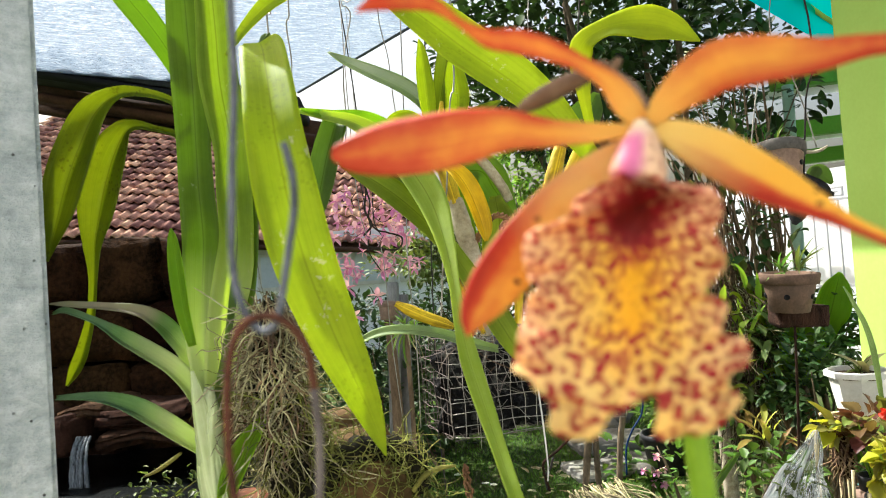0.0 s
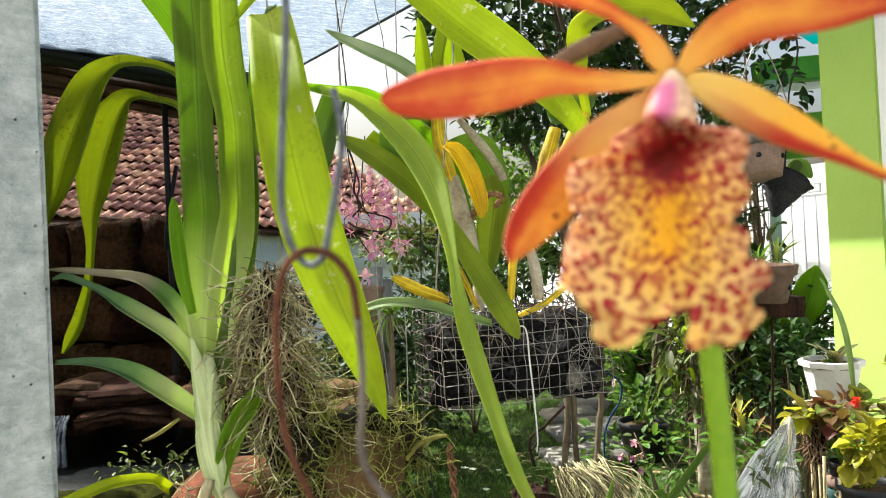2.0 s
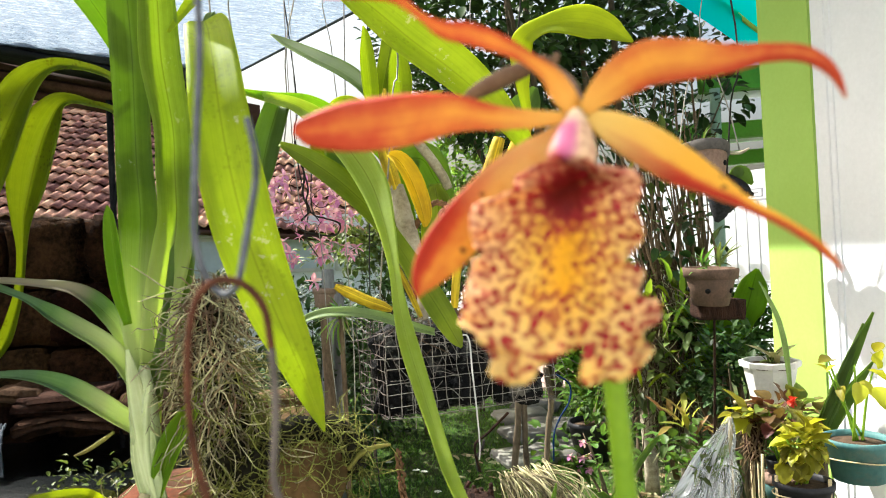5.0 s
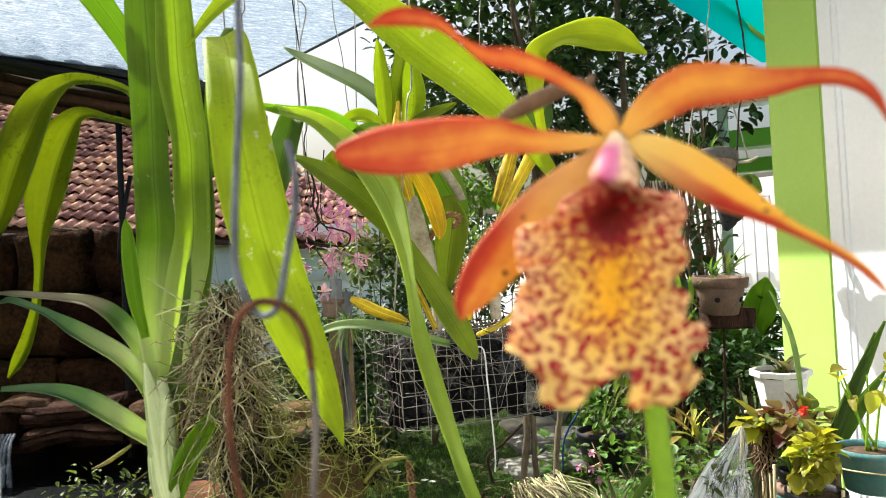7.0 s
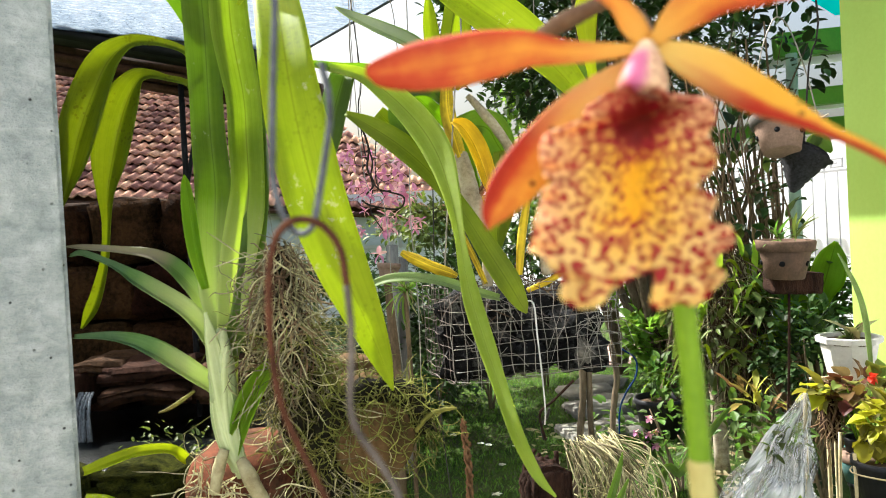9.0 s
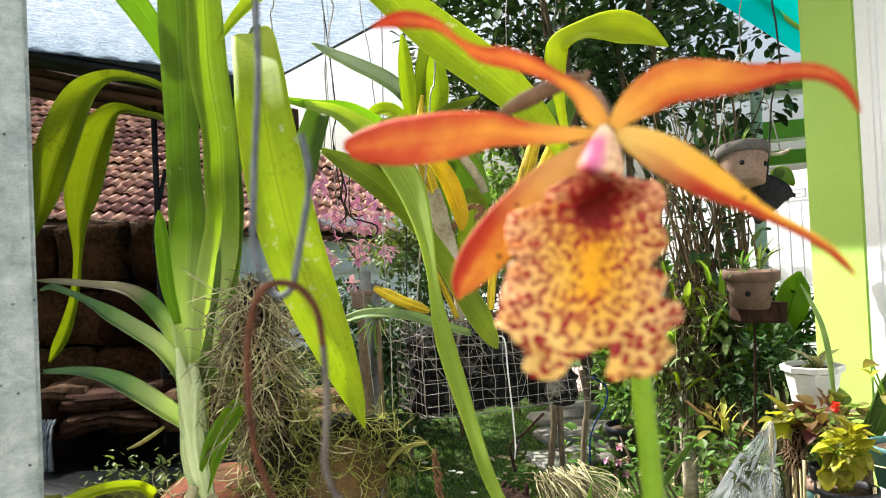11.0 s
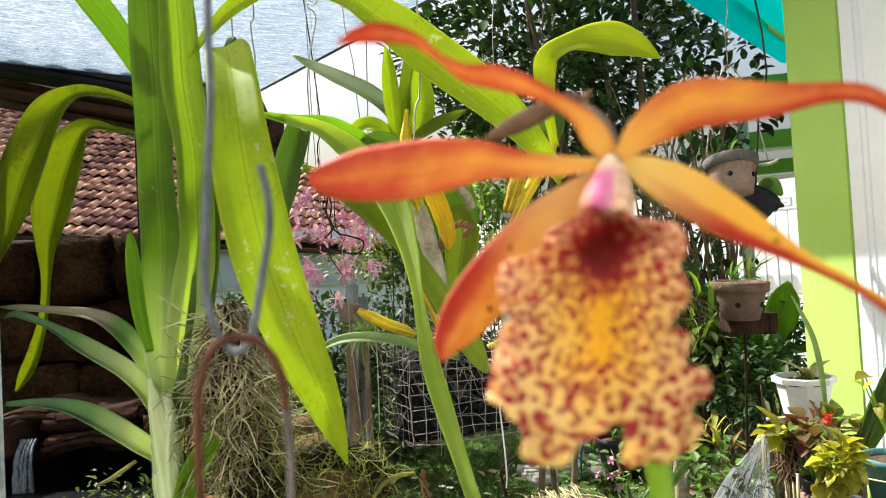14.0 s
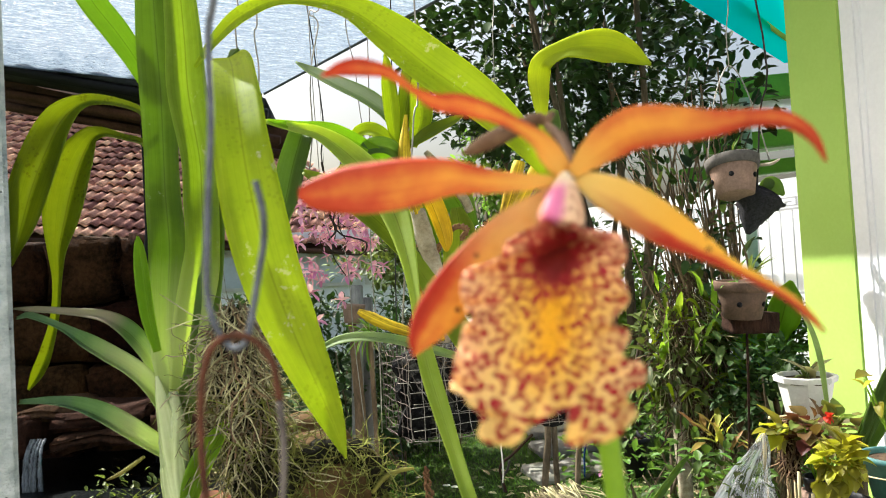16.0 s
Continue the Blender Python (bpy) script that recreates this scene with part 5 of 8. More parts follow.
def clay_pot(name, at, radius, height, material, tilt=(0, 0, 0), holes=5, label="", group="", rim=None):
    ob = thing(name, at)
    turn = tilt.to_matrix() if isinstance(tilt, Euler) else Euler([radians(a) for a in tilt]).to_matrix()
    r, h = radius, height
    body = part("body", lathe([(0.62 * r, 0), (0.66 * r, 0.01 * h), (0.88 * r, 0.74 * h), (0.88 * r, 0.78 * h), (0.84 * r, 0.78 * h), (0.6 * r, 0.06 * h)], at, 36, turn), material, ob)
    part("rim", lathe([(0.885 * r, 0.72 * h), (0.97 * r, 0.73 * h), (1.02 * r, 0.97 * h), (0.99 * r, h), (0.91 * r, h), (0.885 * r, 0.8 * h)], at, 36, turn, 0.004), rim or material, body)
    part("soil", lathe([(0.86 * r, 0.84 * h), (0.8 * r, 0.88 * h), (0.4 * r, 0.9 * h), (0.05 * r, 0.91 * h)], at, 20, turn, 0.02), M_SOIL, ob)
    for k in range(holes):
        a = 2 * math.pi * (k + 0.3) / holes
        c = Vector(at) + turn @ Vector((0.79 * r * math.cos(a), 0.79 * r * math.sin(a), 0.42 * h))
        n = (turn @ Vector((math.cos(a), math.sin(a), -0.25))).normalized()
        # Solid black disc: the darkness inside the hole is put in as colour.
        part("drain_hole", tube([tuple(c - n * 0.01), tuple(c + n * 0.002), tuple(c + n * 0.003)], 0.1 * r, 10, 2), M_BLACK, body)
    tagged(ob, label, "plant pot", group)
    return ob


MOUNT = (-0.2074, 0.7254, 0.7986)
mount = thing("clay_pot", MOUNT)
dome = part("body", lathe([(0.06, 0.0), (0.067, 0.004), (0.066, 0.02), (0.065, 0.055), (0.06, 0.08), (0.052, 0.094), (0.038, 0.103), (0.016, 0.107), (0.002, 0.107)], MOUNT, 36, Euler((radians(6), radians(-5), 0)).to_matrix(), 0.01), M_TERRA, mount)
for k in range(6):
    a = 2 * math.pi * (k + 0.15) / 6
    n = np.array([math.cos(a), math.sin(a), 0.1])
    c = np.array(MOUNT) + n * 0.0655 + (0, 0, 0.052)
    # Solid dark disc in place of a hole and its inner shade.
    part("drain_hole", tube([tuple(c - n * 0.012), tuple(c + n * 0.001), tuple(c + n * 0.002)], 0.007, 12, 2), M_SOIL, dome)
tagged(mount, "terracotta pot turned over, round holes, wrapped in roots", "plant pot")
clay_pot("clay_pot", (-0.0746, 0.6862, 0.8986), 0.062, 0.11, M_CLAY_MOSS, Vector((-0.42, 0.88, 0.16)).to_track_quat("Z", "Y").to_euler(), 0, "tilted mossy brown clay pot tangled in roots")


def tangle(count, starts, fall, length, thick, wild=0.5, steps=7, curl=0.0):
    """Thin roots from starting places: each one bows its own way, with a few kinks."""
    out = []
    for k in range(count):
        p = np.array(starts(), float)
        d = unit(np.array(fall) + np.random.uniform(-wild, wild, 3))
        bow = unit(np.random.normal(size=3)) * random.uniform(0.15, 0.5) * (1 + curl)
        pts = [p]
        n = steps
        s = length * random.uniform(0.4, 1.4) / n
        for i in range(n):
            if random.random() < 0.3:
                bow = unit(np.random.normal(size=3)) * random.uniform(0.1, 0.6) * (1 + curl)
            d = unit(d + bow + np.random.uniform(-1, 1, 3) * 0.16 + np.array(fall) * 0.14)
            p = p + d * s
            pts.append(p)
        r = thick * random.uniform(0.55, 1.4)
        out.append(tube([tuple(q) for q in pts], [r] * (n) + [r * 0.4], 4, 3))
    return joined(out)


def in_body(points, radii):
    """A starting place inside a body strung along points."""
    pts = spline([(*p, r) for p, r in zip(points, radii)], 6)

    def pick():
        q = pts[random.randrange(len(pts))]
        o = unit(np.random.normal(size=3)) * q[3] * random.uniform(0.75, 1.05)
        return q[:3] + o * np.array([1, 0.8, 1])
    return pick


np.random.seed(3)
random.seed(3)
COLUMN = [(-0.1547, 0.6618, 1.1004), (-0.1561, 0.6607, 1.071), (-0.1576, 0.6694, 1.0325), (-0.1564, 0.678, 0.9928), (-0.1459, 0.6967, 0.9493), (-0.1272, 0.7053, 0.9001), (-0.1254, 0.7136, 0.8505)]
roots = thing("root_mass", (-0.1514, 0.6927, 0.8359))
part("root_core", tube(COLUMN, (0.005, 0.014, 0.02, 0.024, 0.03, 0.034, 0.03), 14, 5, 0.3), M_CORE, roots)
pick = in_body(COLUMN, (0.008, 0.022, 0.03, 0.034, 0.036, 0.036, 0.034))
tagged(part("root_tangle", tangle(980, pick, (0, -0.05, -0.8), 0.06, 0.0005, 0.9, 9, 0.4), M_ROOT, roots), kind="stuff")
pick_side = in_body(COLUMN[1:4], (0.02, 0.03, 0.034))
tagged(part("stray_root_tangle", tangle(70, pick_side, (-0.1, -0.2, 0.0), 0.05, 0.0005, 1.2, 8, 0.3), M_ROOT, roots), kind="stuff")
pick_low = in_body(COLUMN[2:], (0.028, 0.034, 0.044, 0.048, 0.046))
tagged(part("green_root_tangle", tangle(520, pick_low, (0.15, -0.1, -0.5), 0.07, 0.00047, 1.0, 9, 0.4), M_ROOT_GREEN, roots), kind="stuff")


def round_disc(lo, hi, far, near):
    """A starting place on a ring round the foot of the tilted pot."""
    n = unit((0.42, -0.88, -0.16))
    e = unit(np.cross(n, (0, 0, 1)))
    a, r = radians(random.uniform(lo, hi)), random.uniform(near, far)
    return np.array((-0.0746, 0.6862, 0.8986)) + (e * math.cos(a) + np.cross(e, n) * math.sin(a)) * r - n * random.uniform(-0.004, 0.02)


# Dark tube added behind the rim roots for their shaded gaps.
CORE_RIM = []
for a in range(-20, 200, 20):
    n, e = unit((0.42, -0.88, -0.16)), unit(np.cross((0.42, -0.88, -0.16), (0, 0, 1)))
    CORE_RIM.append(tuple(np.array((-0.0746, 0.6862, 0.8986)) + (e * math.cos(radians(a)) + np.cross(e, n) * math.sin(radians(a))) * 0.054 - n * 0.012))
part("rim_mat", tube(CORE_RIM, 0.012, 9, 4, 0.35), M_CORE, roots, "dark core for the shaded gaps between the rim roots")
tagged(part("rim_root_tangle", tangle(430, lambda: round_disc(-20, 190, 0.066, 0.042), (-0.05, -0.05, -0.2), 0.045, 0.00044, 1.2, 9, 0.9), M_ROOT_GREEN, roots), kind="stuff")
tagged(part("lower_root_tangle", tangle(55, lambda: round_disc(150, 350, 0.058, 0.03), (0.1, 0.0, -0.4), 0.05, 0.0005, 1.0, 8, 0.6), M_ROOT_GREEN, roots), kind="stuff")
tagged(part("disc_root_tangle", tangle(12, lambda: round_disc(0, 360, 0.036, 0.01), (0.0, 0.0, -0.6), 0.05, 0.0004, 0.5, 7, 0.2), M_ROOT_GREEN, roots), kind="stuff")
pick_brown = in_body(COLUMN[:4], (0.01, 0.026, 0.034, 0.036))
tagged(part("brown_root_tangle", tangle(240, pick_brown, (0, -0.1, -0.8), 0.045, 0.0008, 0.6, 7, 0.3), M_ROOT_BROWN, roots), kind="stuff")
pick_pot = in_body([(-0.2409, 0.6535, 0.9063), (-0.2242, 0.6426, 0.8741), (-0.1878, 0.6429, 0.8618), (-0.1553, 0.6633, 0.8582)], (0.015, 0.02, 0.02, 0.02))
tagged(part("pot_root_tangle", tangle(90, pick_pot, (0.05, -0.1, -0.7), 0.055, 0.00055, 0.8, 9, 0.5), M_ROOT, roots), kind="stuff")
part("root_tip", tube([(-0.037, 0.6972, 0.907), (-0.025, 0.6979, 0.9206), (-0.0104, 0.6983, 0.9267), (0.0056, 0.6987, 0.9282)], (0.002, 0.0028, 0.0026, 0.0012), 8, 5, 0.12), M_TIP, roots, "yellow-green root tip")
tagged(roots, "tangled mass of dry beige and green aerial roots", "roots")

# ---- the orchid in the wire basket ----
BASKET_O = np.array((0.0058, 0.7343, 0.9445))
BASKET_X = np.array((0.1993, 0.8027, 0.942)) - BASKET_O
BASKET_Z = np.array((0.0036, 0.7377, 1.0449)) - BASKET_O
BASKET_Y = np.array([-0.03, 0.08, 0.0])
basket = thing("wire_basket", tuple(BASKET_O))


def wires(origin, a, b, na, nb, bend=0.0018):
    """A welded mesh face: wires along a at steps of b and the other way round."""
    out = []
    for n, m, u, v in ((nb, na, a, b), (na, nb, b, a)):
        for i in range(n + 1):
            pts = [tuple(origin + v * i / n + u * j / 6 + np.random.uniform(-bend, bend, 3)) for j in range(7)]
            out.append(tube(pts, 0.0004, 5, 2))
    return joined(out)


np.random.seed(8)
for name, o, a, b, na, nb in (("front_mesh", BASKET_O, BASKET_X, BASKET_Z, 15, 8), ("back_mesh", BASKET_O + BASKET_Y, BASKET_X, BASKET_Z, 15, 8),
                              ("side_mesh", BASKET_O, BASKET_Y, BASKET_Z, 6, 8), ("side_mesh", BASKET_O + BASKET_X, BASKET_Y, BASKET_Z, 6, 8),
                              ("bottom_mesh", BASKET_O, BASKET_X, BASKET_Y, 15, 6)):
    part(name, wires(o, a, b, na, nb), M_MESH if name == "front_mesh" else M_WORN, basket)
random.seed(31)
for k in range(26):
    u, v = random.uniform(0, 1), random.uniform(-0.15, 0.5)
    p = BASKET_O + BASKET_X * u + BASKET_Z * random.uniform(0.55, 1.0) + BASKET_Y * v * 0.4
    d = BASKET_X * random.uniform(-0.25, 0.25) + BASKET_Z * random.uniform(-0.5, 0.15)
    part("cut_wire", tube([tuple(p), tuple(p + d * 0.5 + np.random.uniform(-0.006, 0.006, 3) - (0, 0.004, 0)), tuple(p + d)], 0.0004, 5, 4), M_WORN, basket)
for k in range(44):
    u, w = random.choice((random.uniform(0, 0.35), random.uniform(0.65, 1.0))), random.uniform(0.25, 1.0)
    p = BASKET_O + BASKET_X * u + BASKET_Z * w - BASKET_Y * 0.03
    d = BASKET_X * random.uniform(-0.18, 0.18) + BASKET_Z * random.uniform(-0.6, 0.3)
    part("loose_wire", tube([tuple(p), tuple(p + d * 0.4 + np.random.uniform(-0.005, 0.005, 3)), tuple(p + d)], 0.0003, 4, 4), M_MESH, basket)
part("tie_wire", tube([(0.0793, 0.7235, 1.0286), (0.0903, 0.7187, 1.0273), (0.0927, 0.7175, 0.9924), (0.096, 0.7211, 0.9506), (0.0979, 0.7249, 0.9142), (0.0972, 0.7293, 0.8982)], 0.0009, 6, 5), M_WHITE_POT, basket, "white tie wire")
part("hanger_wire", tube([(-0.0011, 0.7627, 1.0466), (0.0063, 0.7654, 1.1203), (0.017, 0.7688, 1.2124), (0.0261, 0.772, 1.2984), (0.034, 0.7751, 1.3844)] + [(0.03, 0.74, 1.95)], 0.0011, 6, 4), M_MESH, basket)
tagged(basket, "welded wire mesh basket holding charcoal chunks", "basket")
random.seed(21)
for k in range(21):
    u, w = (k % 7 + 0.75) / 7.4, (k // 7 + 0.6) / 3.6
    c = BASKET_O + BASKET_X * u + BASKET_Z * w + BASKET_Y * random.uniform(0.4, 0.6)
    lump = part("charcoal", block((0.032, 0.045, 0.036), tuple(c), Euler((random.uniform(-0.4, 0.4), random.uniform(-0.6, 0.6), random.uniform(-0.5, 0.5))).to_matrix(), bevel=0.004, rough=0.007, cuts=3), M_CHARCOAL)
    tagged(lump, "rough black charcoal chunk in the wire basket", "charcoal", "charcoal chunks in the basket")
# one pale stone and two ash-grey charcoal lumps lying among the charcoal
for size, turn, fr in (((0.024, 0.02, 0.024), (0.3, 0.5, 0.4), (0.80, 0.17, 0.2)), ((0.03, 0.018, 0.02), (0.5, 0.2, -0.3), (0.68, 0.22, 0.55)), ((0.022, 0.016, 0.018), (0.6, -0.3, 0.2), (0.47, 0.22, 0.62))):
    c = BASKET_O + BASKET_X * fr[0] + BASKET_Y * fr[1] + BASKET_Z * fr[2]
    lump = part("bark_chunk", block(size, tuple(c), Euler(turn).to_matrix(), bevel=0.004, rough=0.008, cuts=4), M_CHUNK if fr[2] < 0.3 else M_ASH)
    tagged(lump, "pale grey stone among the charcoal" if fr[2] < 0.3 else "ash-grey charcoal chunk in the wire basket", "chunk", "pale chunks in the basket")
random.seed(0)

plant = thing("basket_orchid", (0.0444, 0.7634, 1.0413))
strap(plant, "leaf", M_LEAF, [((0.0449, 0.8066, 1.133), 0.0130), ((0.0266, 0.8291, 1.2149), 0.0160), ((-0.014, 0.8099, 1.2594), 0.0169), ((-0.0627, 0.7901, 1.2893), 0.0165), ((-0.1039, 0.7694, 1.2925), 0.0123), ((-0.1338, 0.7591, 1.2987), 0.0037)], fold=0.2)
strap(plant, "leaf", M_LEAF_LONG, [((-0.1406, 0.7691, 1.3005), 0.0049), ((-0.1093, 0.7643, 1.2915), 0.0110), ((-0.0786, 0.7595, 1.2814), 0.0164), ((-0.0485, 0.7492, 1.2575), 0.0264), ((-0.0194, 0.7285, 1.2224), 0.0316), ((-0.0005, 0.7076, 1.1866), 0.0307), ((0.0101, 0.6762, 1.1439), 0.0185), ((0.0155, 0.6449, 1.1023), 0.0104), ((0.0188, 0.6188, 1.0692), 0.0130), ((0.0235, 0.5978, 1.0407), 0.0164), ((0.0314, 0.5769, 1.0093), 0.0154), ((0.0399, 0.5559, 0.9778), 0.0122), ((0.0492, 0.5299, 0.9458), 0.0108), ((0.0616, 0.5192, 0.9183), 0.0080), ((0.0733, 0.509, 0.9053), 0.0017)], "very long drooping green leaf", fold=0.2, face=(0.15, -1, 0.2))
strap(plant, "leaf", M_LEAF_OLIVE, [((-0.0963, 0.7477, 1.2389), 0.0060), ((-0.0678, 0.7426, 1.2216), 0.0215), ((-0.0387, 0.7374, 1.1997), 0.0273), ((-0.0103, 0.7319, 1.1717), 0.0253), ((0.0145, 0.7262, 1.1389), 0.0187), ((0.0279, 0.7207, 1.1175), 0.0197), ((0.0463, 0.7149, 1.0847), 0.0248), ((0.064, 0.7041, 1.0526), 0.0256), ((0.0759, 0.7035, 1.0293), 0.0153), ((0.0811, 0.7032, 1.0194), 0.0023)], "deep green leaf", fold=0.15, face=(0.2, -1, 0.25))
strap(plant, "leaf", M_LEAF_PALE, [((-0.0957, 0.7009, 1.0435), 0.0023), ((-0.0656, 0.692, 1.0596), 0.0090), ((-0.0371, 0.6876, 1.0629), 0.0106), ((-0.004, 0.693, 1.0571), 0.0112), ((0.0239, 0.7031, 1.0461), 0.0114), ((0.0554, 0.7133, 1.0352), 0.0081)], fold=0.2, face=(0, -0.8, 0.6))
strap(plant, "leaf", M_LEAF_DARK, [((-0.1019, 0.7894, 1.29), 0.0279), ((-0.1131, 0.7829, 1.2528), 0.0315), ((-0.1217, 0.7764, 1.2146), 0.0288), ((-0.1307, 0.7752, 1.1838), 0.0188), ((-0.138, 0.7743, 1.1623), 0.0025)], fold=0.2)
strap(plant, "leaf", M_LEAF_DARK, [((-0.132, 0.974, 1.4289), 0.0032), ((-0.105, 0.9533, 1.4072), 0.0203), ((-0.0684, 0.9223, 1.3799), 0.0302), ((-0.0304, 0.8912, 1.3513), 0.0321), ((-0.0021, 0.8608, 1.3189), 0.0240), ((0.0118, 0.8411, 1.2846), 0.0110)], fold=0.2, face=(0.3, -0.8, 0.5))
strap(plant, "leaf", M_LEAF_LIGHT, [((0.0035, 0.8317, 1.2798), 0.0109), ((0.0014, 0.8306, 1.3174), 0.0191), ((-0.0008, 0.8297, 1.3517), 0.0177), ((-0.002, 0.8289, 1.3777), 0.0095), ((-0.0041, 0.8286, 1.3894), 0.0014)], fold=0.3)
strap(plant, "leaf", M_LEAF_OLIVE, [((0.0088, 0.8513, 1.2832), 0.0112), ((0.0183, 0.8495, 1.328), 0.0209), ((0.0276, 0.8477, 1.3695), 0.0237), ((0.0347, 0.8461, 1.411), 0.0168), ((0.0382, 0.8451, 1.4352), 0.0028)], fold=0.3)
strap(plant, "leaf", M_LEAF_LIGHT, [((0.0235, 0.8209, 1.2734), 0.0108), ((0.0355, 0.8192, 1.3064), 0.0270), ((0.0353, 0.8182, 1.3402), 0.0229), ((0.0321, 0.8175, 1.3673), 0.0027)], fold=0.3)
strap(plant, "leaf", M_LEAF_OLIVE, [((0.0167, 0.8212, 1.2724), 0.0067), ((0.0442, 0.8094, 1.2871), 0.0160), ((0.0708, 0.7978, 1.2967), 0.0105), ((0.0843, 0.7969, 1.3025), 0.0020)], fold=0.3)
strap(plant, "leaf", M_LEAF_LIGHT, [((0.0097, 0.8317, 1.2692), 0.0095), ((-0.0162, 0.8322, 1.2945), 0.0177), ((-0.0371, 0.8431, 1.2998), 0.0166), ((-0.0572, 0.8446, 1.2851), 0.0035)], fold=0.3)
strap(plant, "leaf", M_LEAF_DARK, [((0.0144, 0.8219, 1.2537), 0.0094), ((-0.0032, 0.8122, 1.2718), 0.0200), ((-0.026, 0.8034, 1.2713), 0.0197), ((-0.0447, 0.8048, 1.2539), 0.0039)], fold=0.3)
strap(plant, "leaf", M_LEAF_LIGHT, [((-0.1804, 0.659, 1.3293), 0.0032), ((-0.1626, 0.677, 1.364), 0.0121), ((-0.1409, 0.6951, 1.3929), 0.0182), ((-0.1078, 0.703, 1.4091), 0.0150), ((-0.0688, 0.711, 1.4097), 0.0175), ((-0.0314, 0.7095, 1.3982), 0.0304), ((0.0051, 0.7085, 1.3715), 0.0468), ((0.0442, 0.7077, 1.3371), 0.0538), ((0.0833, 0.7067, 1.3057), 0.0514), ((0.1167, 0.706, 1.2745), 0.0421), ((0.1432, 0.7156, 1.2473), 0.0296), ((0.1751, 0.7352, 1.2107), 0.0158)], "broad yellow-green leaf", fold=0.18, face=(0.1, -1, 0.3))
strap(plant, "leaf", M_LEAF_CURL, [((0.1725, 0.7491, 1.2479), 0.0086), ((0.1663, 0.7437, 1.2842), 0.0123), ((0.1637, 0.7385, 1.3076), 0.0195), ((0.1628, 0.7331, 1.3281), 0.0242), ((0.1681, 0.7276, 1.3419), 0.0240), ((0.1874, 0.7214, 1.3512), 0.0227), ((0.2072, 0.7154, 1.3525), 0.0344), ((0.2302, 0.7122, 1.3498), 0.0437), ((0.2496, 0.7084, 1.3429), 0.0330), ((0.2656, 0.7047, 1.3322), 0.0152), ((0.2751, 0.7023, 1.3257), 0.0018)], "curled yellow-green leaf", fold=0.1, face=(-0.1, -0.9, 0.35))
strap(plant, "leaf", M_LEAF_DARK, [((0.1495, 0.8534, 1.2732), 0.0273), ((0.177, 0.8541, 1.2787), 0.0409), ((0.1951, 0.8551, 1.2983), 0.0341), ((0.2063, 0.856, 1.3182), 0.0068)], fold=0.2)
strap(plant, "leaf", M_LEAF_DARK, [((0.0245, 0.8497, 1.2317), 0.0273), ((0.0595, 0.8604, 1.2351), 0.0414), ((0.0764, 0.8699, 1.2115), 0.0419), ((0.0967, 0.8791, 1.1766), 0.0141)], fold=0.2)
strap(plant, "leaf", M_LEAF_OLIVE, [((0.0636, 0.8253, 1.0865), 0.0133), ((0.0689, 0.8268, 1.1262), 0.0333), ((0.0755, 0.8283, 1.1658), 0.0373), ((0.0725, 0.8294, 1.1993), 0.0133)], fold=0.2)
strap(plant, "leaf", M_LEAF_OLIVE, [((-0.0681, 0.8287, 1.2529), 0.0160), ((-0.0368, 0.8383, 1.2229), 0.0270), ((-0.0042, 0.8481, 1.2024), 0.0205), ((0.0156, 0.8579, 1.1855), 0.0069)], fold=0.2)
strap(plant, "leaf", M_LEAF_DARK, [((-0.0206, 0.8302, 1.2705), 0.0160), ((-0.041, 0.8191, 1.2496), 0.0289), ((-0.0325, 0.8183, 1.2229), 0.0250), ((-0.0035, 0.8285, 1.213), 0.0080)], fold=0.2)
strap(plant, "leaf", M_LEAF_YELLOW, [((0.0175, 0.7593, 1.226), 0.0061), ((0.0291, 0.7542, 1.2185), 0.0181), ((0.0401, 0.7488, 1.1991), 0.0216), ((0.0484, 0.746, 1.1744), 0.0204), ((0.0523, 0.7455, 1.1562), 0.0156), ((0.0529, 0.7451, 1.1442), 0.0036)], "withered yellow leaf", fold=0.35, face=(0.3, -1, 0.2))
part("cane", tube([(-0.043, 0.7134, 1.0874), (-0.0318, 0.7133, 1.0811), (-0.0149, 0.7133, 1.0722), (0.0021, 0.7184, 1.0648), (0.0124, 0.7234, 1.06)], (0.0028, 0.0055, 0.006, 0.0055, 0.003), 12, 6, 0.06), M_BULB, plant, "plump yellow cane")
part("cane", tube([(0.1661, 0.7394, 1.2505), (0.161, 0.7401, 1.2367), (0.1463, 0.7466, 1.2105), (0.1266, 0.7537, 1.1749), (0.1166, 0.76, 1.1509)], (0.0065, 0.0085, 0.007, 0.005, 0.004), 12, 6, 0.05), M_BULB, plant)
part("cane", tube([(0.1469, 0.7976, 1.2456), (0.1359, 0.7975, 1.2122), (0.1261, 0.8024, 1.1855)], (0.007, 0.009, 0.006), 12, 6, 0.05), M_BULB, plant)
part("cane", tube([(0.1792, 0.8043, 1.1458), (0.1751, 0.7988, 1.1146), (0.1597, 0.7938, 1.0782), (0.1255, 0.7848, 1.0496), (0.0924, 0.7811, 1.0359)], (0.0035, 0.0035, 0.0035, 0.0035, 0.003), 10, 6), M_BULB, plant)
part("cane", tube([(0.0178, 0.8122, 1.3098), (0.0139, 0.8108, 1.271), (0.0144, 0.8098, 1.2417), (0.0221, 0.7986, 1.2041), (0.03, 0.7926, 1.1711)], (0.002, 0.007, 0.009, 0.008, 0.006), 12, 6), M_BULB, plant)
